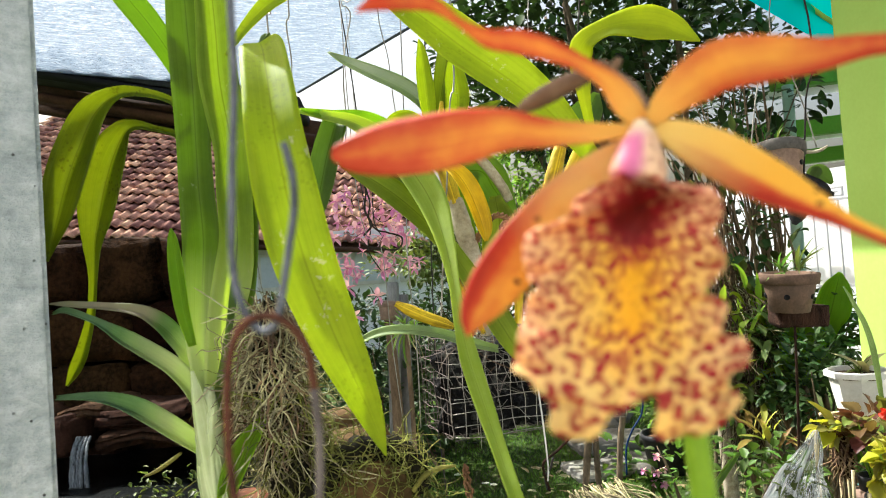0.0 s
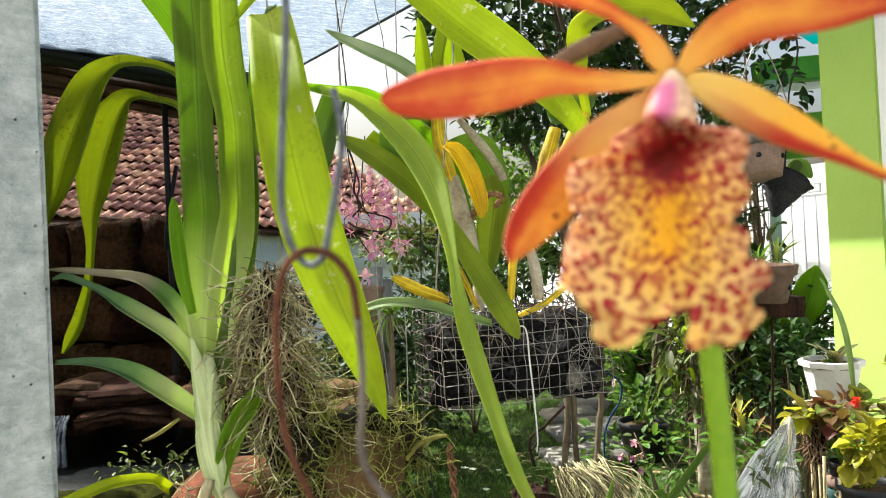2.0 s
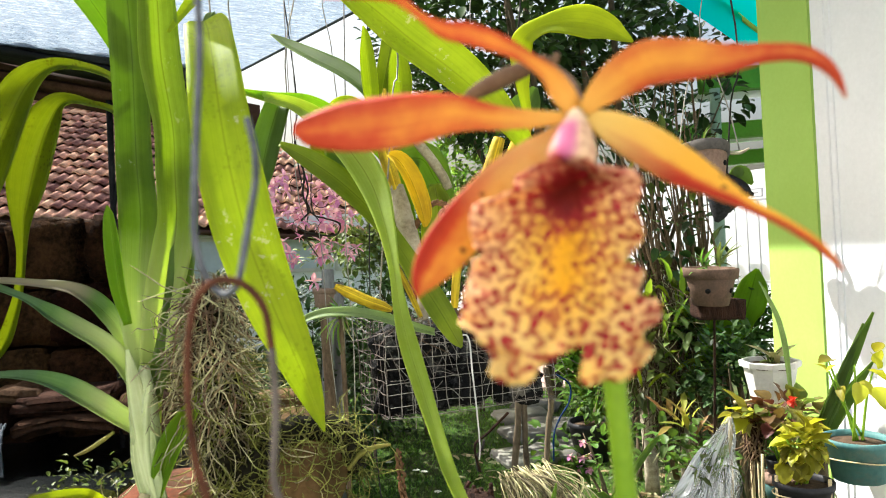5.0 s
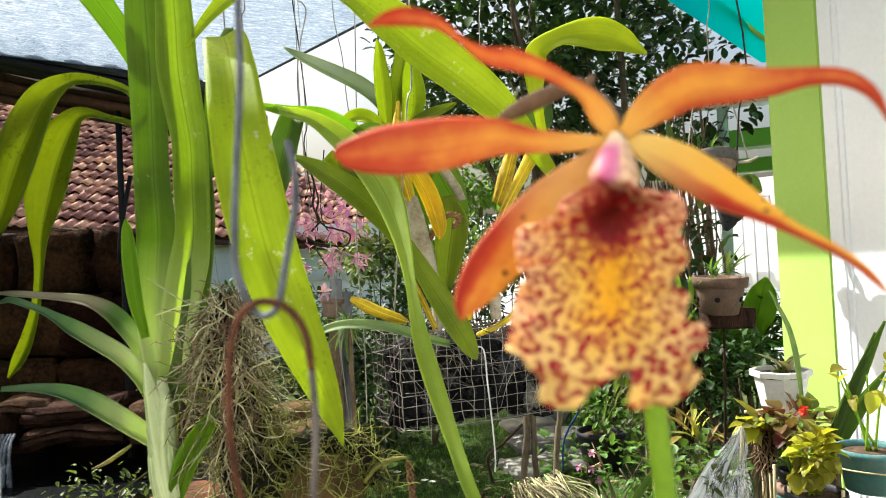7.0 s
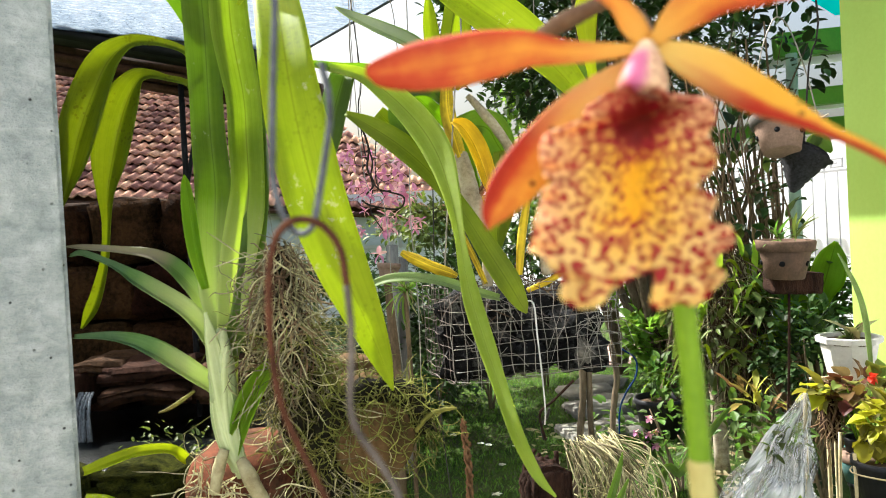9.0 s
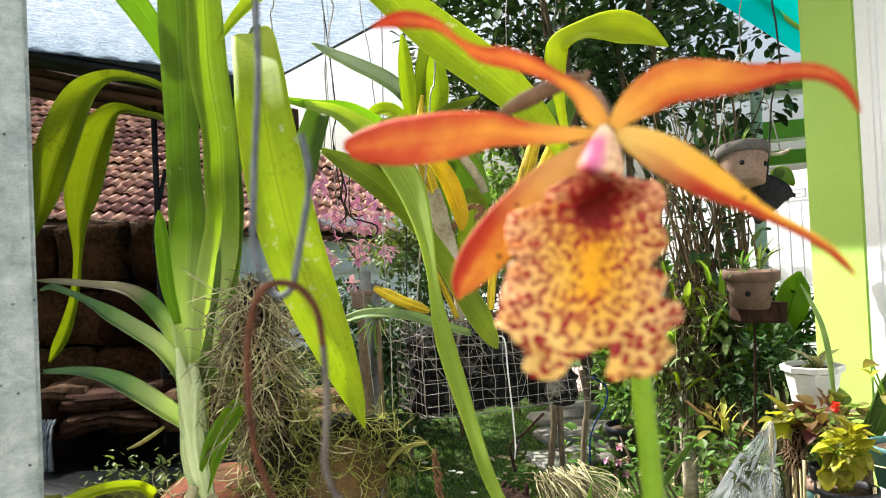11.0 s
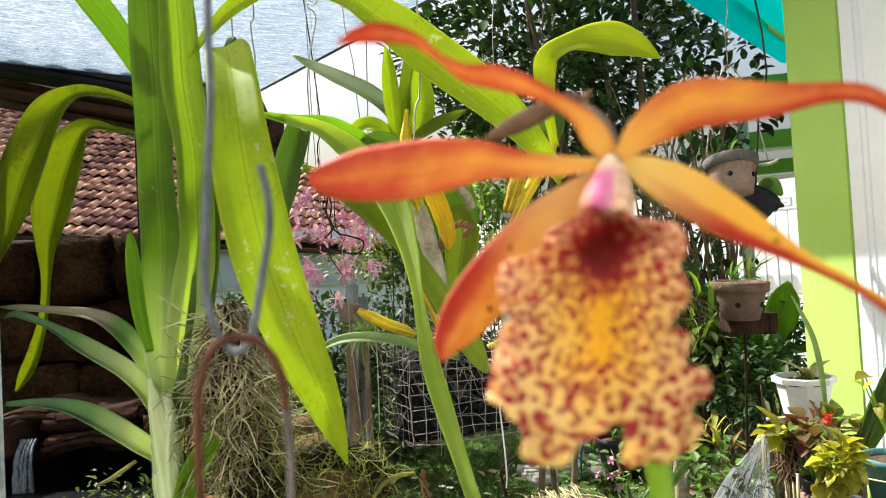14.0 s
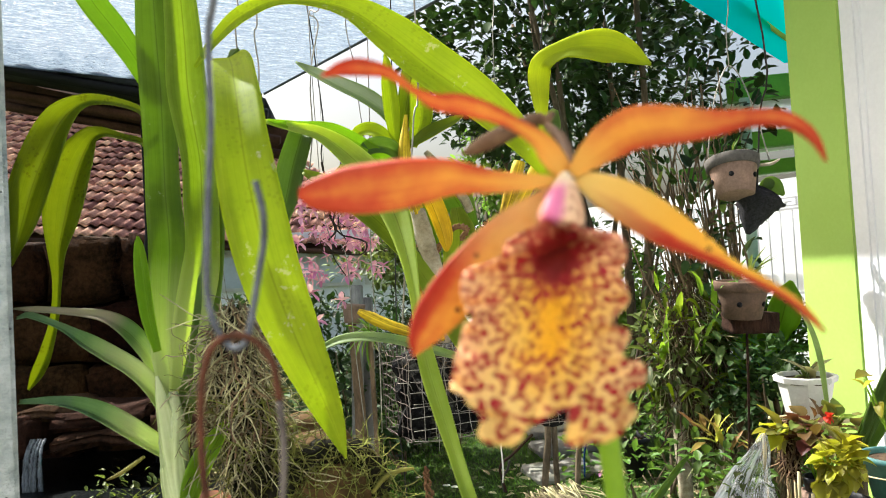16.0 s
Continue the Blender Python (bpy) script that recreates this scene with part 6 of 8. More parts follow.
part("cane", tube([(0.0249, 0.7984, 1.1944), (0.0325, 0.7922, 1.1583), (0.0431, 0.7861, 1.1193), (0.0479, 0.7746, 1.0749), (0.0476, 0.7735, 1.0436)], (0.009, 0.011, 0.008, 0.006, 0.006), 12, 6, 0.05), M_CANE_DRY, plant, "dry papery cane")
part("cane", tube([(0.0402, 0.8514, 1.2718), (0.0627, 0.8508, 1.2434), (0.0818, 0.8501, 1.2152), (0.091, 0.8496, 1.1943)], (0.004, 0.006, 0.006, 0.005), 10, 5, 0.08), M_CANE_DRY, plant)
part("cane", tube([(0.0116, 0.7559, 1.1319), (0.0196, 0.7552, 1.1071), (0.0333, 0.7544, 1.076), (0.0444, 0.7586, 1.0477)], (0.003, 0.0035, 0.0035, 0.003), 8, 5), M_BULB, plant)
part("cane", tube([(0.0832, 0.7745, 1.0544), (0.0885, 0.7761, 1.0979), (0.0978, 0.7876, 1.1356)], (0.004, 0.005, 0.004), 8, 5), M_BULB, plant)
part("cane", tube([(0.1174, 0.7951, 1.0518), (0.1158, 0.7961, 1.084), (0.1106, 0.797, 1.1099)], (0.006, 0.007, 0.005), 8, 5, 0.1), M_CANE_DRY, plant)
rope = []
for k in range(3):
    o = 2.1 * k
    rope.append(tube([tuple(np.array(p) + 0.0022 * np.array([math.cos(o + i * 1.6), 0.4, math.sin(o + i * 1.6)])) for i, p in enumerate(spline([(0.0431, 0.7869, 1.1446), (0.0544, 0.7828, 1.1626), (0.0675, 0.7834, 1.1733), (0.0804, 0.7885, 1.1694), (0.0736, 0.788, 1.159)], 4))], 0.0019, 6, 2))
part("rope", joined(rope), M_ROPE, plant, "twisted coir rope tie")
np.random.seed(5)
pick_top = in_body([tuple(BASKET_O + BASKET_Z + BASKET_X * u + BASKET_Y * 0.4) for u in (0.1, 0.4, 0.7, 0.95)], (0.012, 0.014, 0.014, 0.012))
tagged(part("basket_root_tangle", tangle(70, pick_top, (0, -0.2, -0.3), 0.05, 0.0006, 1.0, 6, 0.2), M_ROOT_DARK, plant), kind="stuff")
tagged(plant, "orchid with yellow-green leaves and canes in the basket", "orchid")


# ---- the spotted orange orchid flower ----
flower = thing("orchid_flower", (0.0557, 0.1829, 1.1472))
strap(flower, "petal", M_PETAL, [((0.0529, 0.1822, 1.1464), 0.0030), ((0.044, 0.1839, 1.1468), 0.0051), ((0.0353, 0.1856, 1.1477), 0.0069), ((0.025, 0.1875, 1.1496), 0.0103), ((0.0146, 0.1903, 1.1493), 0.0138), ((0.0055, 0.1931, 1.1488), 0.0152), ((-0.0038, 0.1959, 1.1487), 0.0147), ((-0.0117, 0.1976, 1.1483), 0.0113), ((-0.0173, 0.1991, 1.1481), 0.0066), ((-0.0193, 0.1993, 1.1476), 0.0013)], "broad orange-red petal", fold=0.0, curl=-0.12, wave=0.05, waves=2, across=10, face=(0, -1, 0.12), thick=0.0006)
strap(flower, "petal", M_PETAL, [((0.0576, 0.1817, 1.148), 0.0030), ((0.0622, 0.1802, 1.1523), 0.0077), ((0.0676, 0.1777, 1.156), 0.0109), ((0.0741, 0.1751, 1.1587), 0.0116), ((0.0826, 0.1723, 1.1584), 0.0103), ((0.0915, 0.1696, 1.1577), 0.0074), ((0.1002, 0.1669, 1.1581), 0.0048), ((0.1072, 0.1643, 1.1572), 0.0042), ((0.1113, 0.162, 1.1542), 0.0036), ((0.1139, 0.1609, 1.1503), 0.0025), ((0.1159, 0.1608, 1.1452), 0.0004)], "orange-red petal with a drooping tip", fold=0.0, curl=-0.15, wave=0.06, waves=2, across=10, face=(0, -1, -0.1), thick=0.0006)
strap(flower, "dorsal_sepal", M_PETAL, [((0.0561, 0.1838, 1.1488), 0.0051), ((0.0527, 0.183, 1.1535), 0.0069), ((0.0487, 0.1812, 1.1581), 0.0051), ((0.0429, 0.1796, 1.1617), 0.0038), ((0.036, 0.1781, 1.165), 0.0049), ((0.0278, 0.1767, 1.1673), 0.0057), ((0.0211, 0.1753, 1.168), 0.0043), ((0.0153, 0.1737, 1.171), 0.0020), ((0.0092, 0.1731, 1.1755), 0.0031), ((0.0022, 0.1726, 1.1771), 0.0047), ((-0.0033, 0.1731, 1.1769), 0.0036), ((-0.0082, 0.1736, 1.1754), 0.0004)], fold=0.05, curl=-0.2, twist=(0, 40), across=10, face=(-0.1, -1, 0.3), thick=0.0006)
strap(flower, "lateral_sepal", M_SEPAL, [((0.0593, 0.1836, 1.1471), 0.0033), ((0.0648, 0.1822, 1.1442), 0.0090), ((0.0723, 0.1787, 1.1389), 0.0124), ((0.0803, 0.1742, 1.1318), 0.0113), ((0.0866, 0.1698, 1.1263), 0.0073), ((0.0925, 0.1654, 1.1209), 0.0036), ((0.0986, 0.162, 1.1164), 0.0027), ((0.1039, 0.1596, 1.112), 0.0024), ((0.1069, 0.1575, 1.1081), 0.0021), ((0.1096, 0.1563, 1.104), 0.0004)], fold=0.05, curl=-0.15, across=10, face=(0, -1, 0.2), thick=0.0006)
strap(flower, "lateral_sepal", M_SEPAL_PALE, [((0.0548, 0.1881, 1.1447), 0.0040), ((0.0478, 0.1878, 1.1392), 0.0089), ((0.0385, 0.1867, 1.1322), 0.0121), ((0.03, 0.1846, 1.124), 0.0137), ((0.0234, 0.1834, 1.1172), 0.0136), ((0.0176, 0.182, 1.1109), 0.0114), ((0.0135, 0.1805, 1.1054), 0.0066), ((0.0119, 0.1797, 1.1015), 0.0007)], fold=0.05, curl=-0.15, across=10, face=(0, -1, 0.1), thick=0.0006)
part("column", tube([(0.0559, 0.1845, 1.1482), (0.0555, 0.1815, 1.1464), (0.0547, 0.1798, 1.1432), (0.0535, 0.1779, 1.1392), (0.0526, 0.1768, 1.1356), (0.0522, 0.1766, 1.134)], (0.0012, 0.0024, 0.0040, 0.0056, 0.0064, 0.0058), 24, 6), M_COLUMN, flower, "pale column flushed pink and freckled")


def stretched(points, count, across):
    """A smooth line through points, sampled evenly by its length, in which sideways ways count by the given weight."""
    s = spline(points, 8)
    d = np.abs(np.diff(s, axis=0)) * ((1.0, 0.35) if across else (0.35, 1.0))
    w = np.concatenate([[0], np.cumsum(d.sum(1))])
    w /= w[-1]
    return np.stack([np.interp(np.linspace(0, 1, count), w, s[:, k]) for k in (0, 1)], 1)


def lip_shape():
    """The lip: two side lobes round a sunken throat, notched flanks, and a broad, ruffled, cleft front lobe, as a patch between four margins."""
    o = np.array((0.0513, 0.1766, 1.1327))
    ex = np.array((0.0656, 0.1754, 1.132)) - o
    ez = np.array((0.0506, 0.177, 1.1183)) - o
    ex, ez = ex / 100, ez / 100
    camera_point = np.array((-0.0067, 0.0032, 1.1156))   # camera place; relief is pushed along sight lines to fit the outline to its view
    rows, cols = 96, 84
    left = stretched([(-34, -8), (-60, 4), (-90, 22), (-92, 42), (-125, 58), (-162, 70), (-166, 106), (-161, 140), (-142, 151), (-162, 172), (-170, 205), (-181, 265), (-182, 280), (-158, 292), (-146, 312), (-124, 332), (-126, 368)], rows + 1, False)
    right = stretched([(46, -6), (72, 10), (100, 4), (122, 6), (136, 22), (137, 50), (126, 72), (141, 106), (138, 130), (120, 152), (108, 166), (134, 176), (143, 190), (137, 210), (138, 230), (166, 234), (176, 257), (170, 278), (150, 286), (144, 306), (164, 324), (153, 342), (132, 366)], rows + 1, False)
    hem = stretched([(-126, 368), (-112, 380), (-98, 385), (-68, 388), (-50, 380), (-37, 355), (-12, 342), (14, 328), (36, 320), (39, 350), (36, 384), (60, 387), (78, 378), (102, 381), (132, 366)], cols + 1, True)
    crown = stretched([(-34, -8), (-12, -22), (20, -22), (46, -6)], cols + 1, True)
    verts, uvs = [], []
    for i in range(rows + 1):
        v = i / rows
        for k in range(cols + 1):
            u = k / cols
            x, y = ((1 - v) * crown[k] + v * hem[k] + (1 - u) * left[i] + u * right[i]
                    - (1 - u) * (1 - v) * left[0] - u * (1 - v) * right[0] - (1 - u) * v * left[-1] - u * v * right[-1])
            s = abs(2 * u - 1)
            edge = max(0.0, (s - 0.5) / 0.5)
            low = max(0.0, (v - 0.6) / 0.4)
            ruffle = edge ** 1.6 * (15 * math.sin(v * 40 + (0.6 if u < 0.5 else 1.9)) + 6 * math.sin(v * 91 + 2 * u))
            ruffle += low ** 2 * 11 * math.sin(u * 31 + 0.5)
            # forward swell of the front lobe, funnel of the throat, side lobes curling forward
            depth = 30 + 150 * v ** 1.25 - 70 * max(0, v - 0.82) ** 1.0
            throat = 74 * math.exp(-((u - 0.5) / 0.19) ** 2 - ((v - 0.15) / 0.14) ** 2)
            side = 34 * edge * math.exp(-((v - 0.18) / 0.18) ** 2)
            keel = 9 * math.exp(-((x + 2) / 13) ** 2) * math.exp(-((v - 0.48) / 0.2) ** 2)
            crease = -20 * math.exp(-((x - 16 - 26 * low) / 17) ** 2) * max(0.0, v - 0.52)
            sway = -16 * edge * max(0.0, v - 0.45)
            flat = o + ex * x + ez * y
            verts.append(flat + (camera_point - flat) * (depth - throat + side + keel + crease + ruffle + sway) / 1230.0)
            uvs.append((0.5 + x / 360, y / 390))
    m = cols + 1
    faces = [(i * m + k, i * m + k + 1, (i + 1) * m + k + 1, (i + 1) * m + k) for i in range(rows) for k in range(cols)]
    return verts, faces, uvs


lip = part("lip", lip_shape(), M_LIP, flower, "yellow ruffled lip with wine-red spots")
body = lip.modifiers.new("thickness", "SOLIDIFY")
body.thickness, body.offset = 0.0006, 0
part("pedicel", tube([(0.059, 0.1876, 1.1488), (0.0596, 0.1925, 1.1537), (0.0603, 0.2023, 1.1608), (0.0593, 0.2093, 1.1654), (0.0581, 0.2133, 1.1679)], (0.0016, 0.0018, 0.0018, 0.0016, 0.0014), 10, 5), M_SPATHE, flower)
part("spathe", tube([(0.0318, 0.2257, 1.1624), (0.0361, 0.2233, 1.1637), (0.0431, 0.2206, 1.1665), (0.0499, 0.218, 1.1689), (0.0559, 0.2164, 1.1709), (0.0584, 0.2162, 1.1707)], (0.0006, 0.0024, 0.003, 0.0026, 0.0022, 0.001), 12, 6), M_SPATHE, flower, "brown withered spathe")
part("bract", tube([(0.0581, 0.2143, 1.1685), (0.0597, 0.2131, 1.1713), (0.0608, 0.213, 1.1716)], (0.0014, 0.0014, 0.0008), 8, 4), M_SPATHE, flower)
part("bract", tube([(0.0574, 0.2154, 1.1693), (0.0568, 0.2144, 1.1706), (0.0554, 0.2145, 1.1718)], (0.0014, 0.0016, 0.001), 8, 4), M_SPATHE, flower)
part("stalk", tube([(0.0631, 0.1902, 1.0985), (0.0645, 0.1897, 1.0834), (0.0658, 0.1902, 1.0667), (0.0669, 0.1907, 1.0513), (0.0678, 0.1911, 1.0343)], 0.0031, 14, 6), M_STALK, flower, "smooth green stalk")
part("stalk_sheath", tube([(0.0677, 0.1911, 1.0346), (0.0677, 0.191, 1.0325), (0.0688, 0.1915, 1.0171), (0.0702, 0.1918, 0.995), (0.0764, 0.2, 0.9411), (0.0859, 0.216, 0.8187)] + [(0.16, 0.24, 0.06)], (0.0031, 0.0034, 0.0034, 0.0034, 0.0036, 0.004, 0.005), 14, 5), M_SHEATH, flower, "papery straw-coloured sheath")
tagged(flower, "orange orchid flower with a spotted yellow ruffled lip", "flower")

# ---- wire hooks ----
hook = thing("wire_hook", (-0.0426, 0.2113, 1.1035))
part("shank", tube([(-0.09, 0.73, 1.95), (-0.075, 0.5, 1.75), (-0.07, 0.28, 1.5)] + [(-0.0426, 0.2089, 1.2466), (-0.046, 0.2103, 1.2002), (-0.0464, 0.2108, 1.1802), (-0.047, 0.2111, 1.1686), (-0.049, 0.2118, 1.147), (-0.0506, 0.2125, 1.1238)], 0.0011, 10, 6), M_WIRE, hook)
part("crook", tube([(-0.049, 0.2118, 1.147), (-0.0506, 0.2125, 1.1238), (-0.0493, 0.2127, 1.1129), (-0.0463, 0.2126, 1.1061), (-0.0426, 0.2113, 1.1035), (-0.0386, 0.2099, 1.1061), (-0.0363, 0.2095, 1.1148), (-0.0338, 0.209, 1.1262), (-0.0318, 0.2086, 1.136), (-0.0316, 0.2084, 1.1442), (-0.0326, 0.2083, 1.1505), (-0.0334, 0.2083, 1.1542)], 0.0011, 10, 6), M_WIRE, hook)
tagged(hook, "bent grey galvanised wire hook hung from the pipe", "hook")
link = thing("wire_link", (-0.0406, 0.2087, 1.1077))
part("rusty_arch", tube([(-0.0252, 0.2041, 0.9674), (-0.0317, 0.2053, 1.0044), (-0.0375, 0.2058, 1.0213), (-0.0435, 0.2061, 1.035), (-0.0483, 0.2064, 1.046), (-0.0514, 0.2068, 1.057), (-0.0528, 0.2072, 1.0704), (-0.0528, 0.2077, 1.0837), (-0.0519, 0.2081, 1.0953), (-0.0491, 0.2084, 1.1038), (-0.045, 0.2086, 1.1073), (-0.0406, 0.2087, 1.1077), (-0.0351, 0.2087, 1.1051), (-0.0308, 0.2086, 1.0983), (-0.0293, 0.2082, 1.0875)], 0.0011, 10, 6, 0.06), M_RUST, link)
part("bare_leg", tube([(-0.0293, 0.2082, 1.0875), (-0.0287, 0.2077, 1.0725), (-0.0295, 0.2072, 1.0592), (-0.0301, 0.2069, 1.0509), (-0.0281, 0.2067, 1.0433), (-0.0227, 0.2065, 1.0348), (-0.0177, 0.2063, 1.0253), (-0.0158, 0.206, 1.0169), (-0.0142, 0.2056, 1.0035), (-0.0119, 0.2043, 0.9668)], 0.0011, 10, 6, 0.04), M_WORN, link, "bare grey steel leg")
tagged(link, "rusty bent wire hanger hung on the hook", "hook")


# ---- trees, shrubs and grass ----
def bush(name, centre, radii, count, size, material, clumps, label, category="shrub", base=None, stems=5, clump_size=None, slim=0.42, lift=0.2, droop=0.2, bark=None, stem_r=0.008, fold=0.25, group=""):
    """A woody plant: tapered stems from its base to the crown, and a crown of single leaves in clumps."""
    foot = np.array(base if base is not None else (centre[0], centre[1], 0.0), float)
    ob = thing(name, tuple(foot))
    c = np.array(centre, float)
    for k in range(stems):
        end = c + np.random.uniform(-0.75, 0.75, 3) * np.array(radii)
        mid = foot * 0.5 + end * 0.5 + np.random.uniform(-0.12, 0.12, 3) * np.array(radii)
        part("stem", tube([tuple(foot + np.random.uniform(-0.02, 0.02, 3) * (1, 1, 0)), tuple(mid), tuple(end)], (stem_r, stem_r * 0.7, stem_r * 0.3), 7, 5, 0.1), bark or M_BARK, ob)
    p = scatter(count, centre, radii, clumps, clump_size or max(radii) * 0.3)
    d = outward(p, c - np.array([0, 0, radii[2] * 0.3]), lift, 1.1)
    s = size * np.random.uniform(0.55, 1.25, count)
    tagged(part("foliage", leaves(p, d, s, slim, fold, droop), material, ob), kind="stuff")
    return tagged(ob, label, category, group)


np.random.seed(42)
random.seed(42)
TREE = (1.0214, 4.3066, 2.5784)
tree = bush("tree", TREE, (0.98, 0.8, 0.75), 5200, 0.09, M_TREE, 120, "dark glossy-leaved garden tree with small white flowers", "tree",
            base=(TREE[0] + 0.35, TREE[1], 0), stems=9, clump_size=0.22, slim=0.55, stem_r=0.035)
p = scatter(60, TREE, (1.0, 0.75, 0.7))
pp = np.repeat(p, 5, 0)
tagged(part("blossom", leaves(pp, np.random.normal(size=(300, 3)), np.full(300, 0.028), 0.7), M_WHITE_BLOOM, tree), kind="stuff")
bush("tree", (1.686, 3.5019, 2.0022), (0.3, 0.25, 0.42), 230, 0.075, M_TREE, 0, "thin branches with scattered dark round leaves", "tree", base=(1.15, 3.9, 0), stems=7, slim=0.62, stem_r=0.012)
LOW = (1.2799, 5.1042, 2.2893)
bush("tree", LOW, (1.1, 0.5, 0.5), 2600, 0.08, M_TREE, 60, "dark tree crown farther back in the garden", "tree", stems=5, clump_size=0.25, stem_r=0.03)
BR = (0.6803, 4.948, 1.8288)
bush("shrub", BR, (0.35, 0.3, 0.3), 800, 0.07, M_SUN_TONED, 20, "bright green shrub with sunlight put into its colour", stems=4, clump_size=0.14)

# thicket of upright stems
THICK = (1.8434, 4.4735, 0)
thicket = thing("orchid_thicket", THICK)
top_px = [(1.0943, 3.2331, 1.5526), (1.1349, 3.1339, 1.4574), (1.256, 3.2246, 1.5702), (1.2802, 3.1253, 1.5012), (1.3522, 3.1178, 1.6271), (1.4416, 3.2165, 1.5329), (1.4394, 3.1112, 1.7002), (1.4135, 3.0208, 1.4292), (1.5019, 3.1139, 1.5146), (1.2961, 3.1303, 1.3182), (1.1479, 3.1406, 1.2226), (1.2457, 3.2309, 1.3831), (1.4652, 3.0246, 1.2247), (1.5098, 3.0256, 1.1214), (1.437, 3.2041, 1.9354), (1.5216, 3.1976, 2.0111)]
for k, q in enumerate(top_px):
    foot = np.array([0.45 * THICK[0] + 0.55 * q[0] + (k % 5 - 2) * 0.03, q[1] + 0.1 * math.sin(k), 0.0])
    mid = foot * 0.45 + np.array(q) * 0.55 + np.random.uniform(-0.05, 0.05, 3)
    part("stem", tube([tuple(foot), tuple(mid), q], (0.016, 0.01, 0.004), 7, 6, 0.15), M_BRANCH, thicket)
for k in range(46):
    foot = np.array([1.33 + random.uniform(-0.1, 0.1), 3.05 + random.uniform(-0.1, 0.1), random.uniform(0.25, 0.8)])
    end = np.array([1.3 + random.uniform(-0.34, 0.22), 3.1 + random.uniform(-0.15, 0.15), random.uniform(0.95, 1.95)])
    mid = foot * 0.5 + end * 0.5 + np.array([random.uniform(-0.1, 0.1), random.uniform(-0.06, 0.06), random.uniform(-0.05, 0.1)])
    part("twig", tube([tuple(foot), tuple(mid), tuple(end)], (0.006, 0.0045, 0.0015), 6, 6, 0.2), M_BRANCH, thicket)
STEMS = (1.3192, 3.1308, 1.2649)
p = scatter(230, STEMS, (0.3, 0.25, 0.5))
tagged(part("stem_foliage", leaves(p, outward(p, STEMS, 0.5), 0.07 * np.random.uniform(0.4, 1.2, 230), 0.52, 0.25, 0.3), M_TREE, thicket), kind="stuff")
p = scatter(90, STEMS, (0.28, 0.2, 0.42))
tagged(part("stem_foliage", leaves(p, outward(p, STEMS, 0.8), 0.09 * np.random.uniform(0.5, 1.2, 90), 0.36, 0.25, 0.2), M_DULL, thicket), kind="stuff")
BASE = (1.2478, 3.0516, 0.708)
p = scatter(560, BASE, (0.28, 0.25, 0.3))
tagged(part("old_foliage", leaves(p, outward(p, BASE, 0.2, 1.3), 0.075 * np.random.uniform(0.4, 1.3, 560), 0.4, 0.25, 0.3), M_DULL, thicket), kind="stuff")
p = scatter(60, BASE, (0.22, 0.2, 0.36))
tagged(part("long_foliage", leaves(p, outward(p, (BASE[0], BASE[1] + 0.2, BASE[2] - 0.2), 0.8, 0.5), 0.16 * np.random.uniform(0.5, 1.2, 60), 0.17, 0.25, 0.35), M_FERN, thicket), kind="stuff")
tagged(part("pale_root_tangle", tangle(330, lambda: scatter(1, BASE, (0.17, 0.17, 0.36))[0], (0, -0.1, -0.9), 0.2, 0.0017, 0.8, 6), M_ROOT, thicket), kind="stuff")
tagged(part("root_tangle", tangle(620, lambda: scatter(1, BASE, (0.16, 0.17, 0.4))[0], (0, 0, -0.9), 0.22, 0.002, 0.7, 6), M_ROOT_DARK, thicket), kind="stuff")
for q in [(1.1838, 3.0625, 0.4597), (1.3727, 3.1014, 0.5161)]:
    part("trunk", tube([(q[0], q[1], 0), (q[0] - 0.01, q[1], q[2]), (q[0] - 0.02, q[1], q[2] + 0.2)], (0.034, 0.03, 0.026), 9, 5, 0.08), M_CANE_DRY, thicket)
for k in range(22):
    foot = np.array([1.24 + random.uniform(-0.2, 0.16), 2.95 + random.uniform(-0.1, 0.1), random.uniform(0.5, 0.95)])
    way = np.array([random.uniform(-0.8, 0.8), -0.35, random.uniform(0.3, 1.0)])
    way = way / np.linalg.norm(way) * random.uniform(0.08, 0.19)
    wide = random.uniform(0.014, 0.026)
    strap(thicket, "strap_leaf", M_LEAF_CURL if k % 11 == 0 else M_LEAF_OLIVE, [(tuple(foot), 0.006), (tuple(foot + way * 0.4 + (0, 0, 0.012)), wide), (tuple(foot + way * 0.75), wide * 0.9), (tuple(foot + way + (0, 0, -0.03)), 0.003)], fold=0.3, thick=0.0015, steps=5, across=4)
tagged(thicket, "thicket of thin dark stems overgrown with orchids", "shrub")

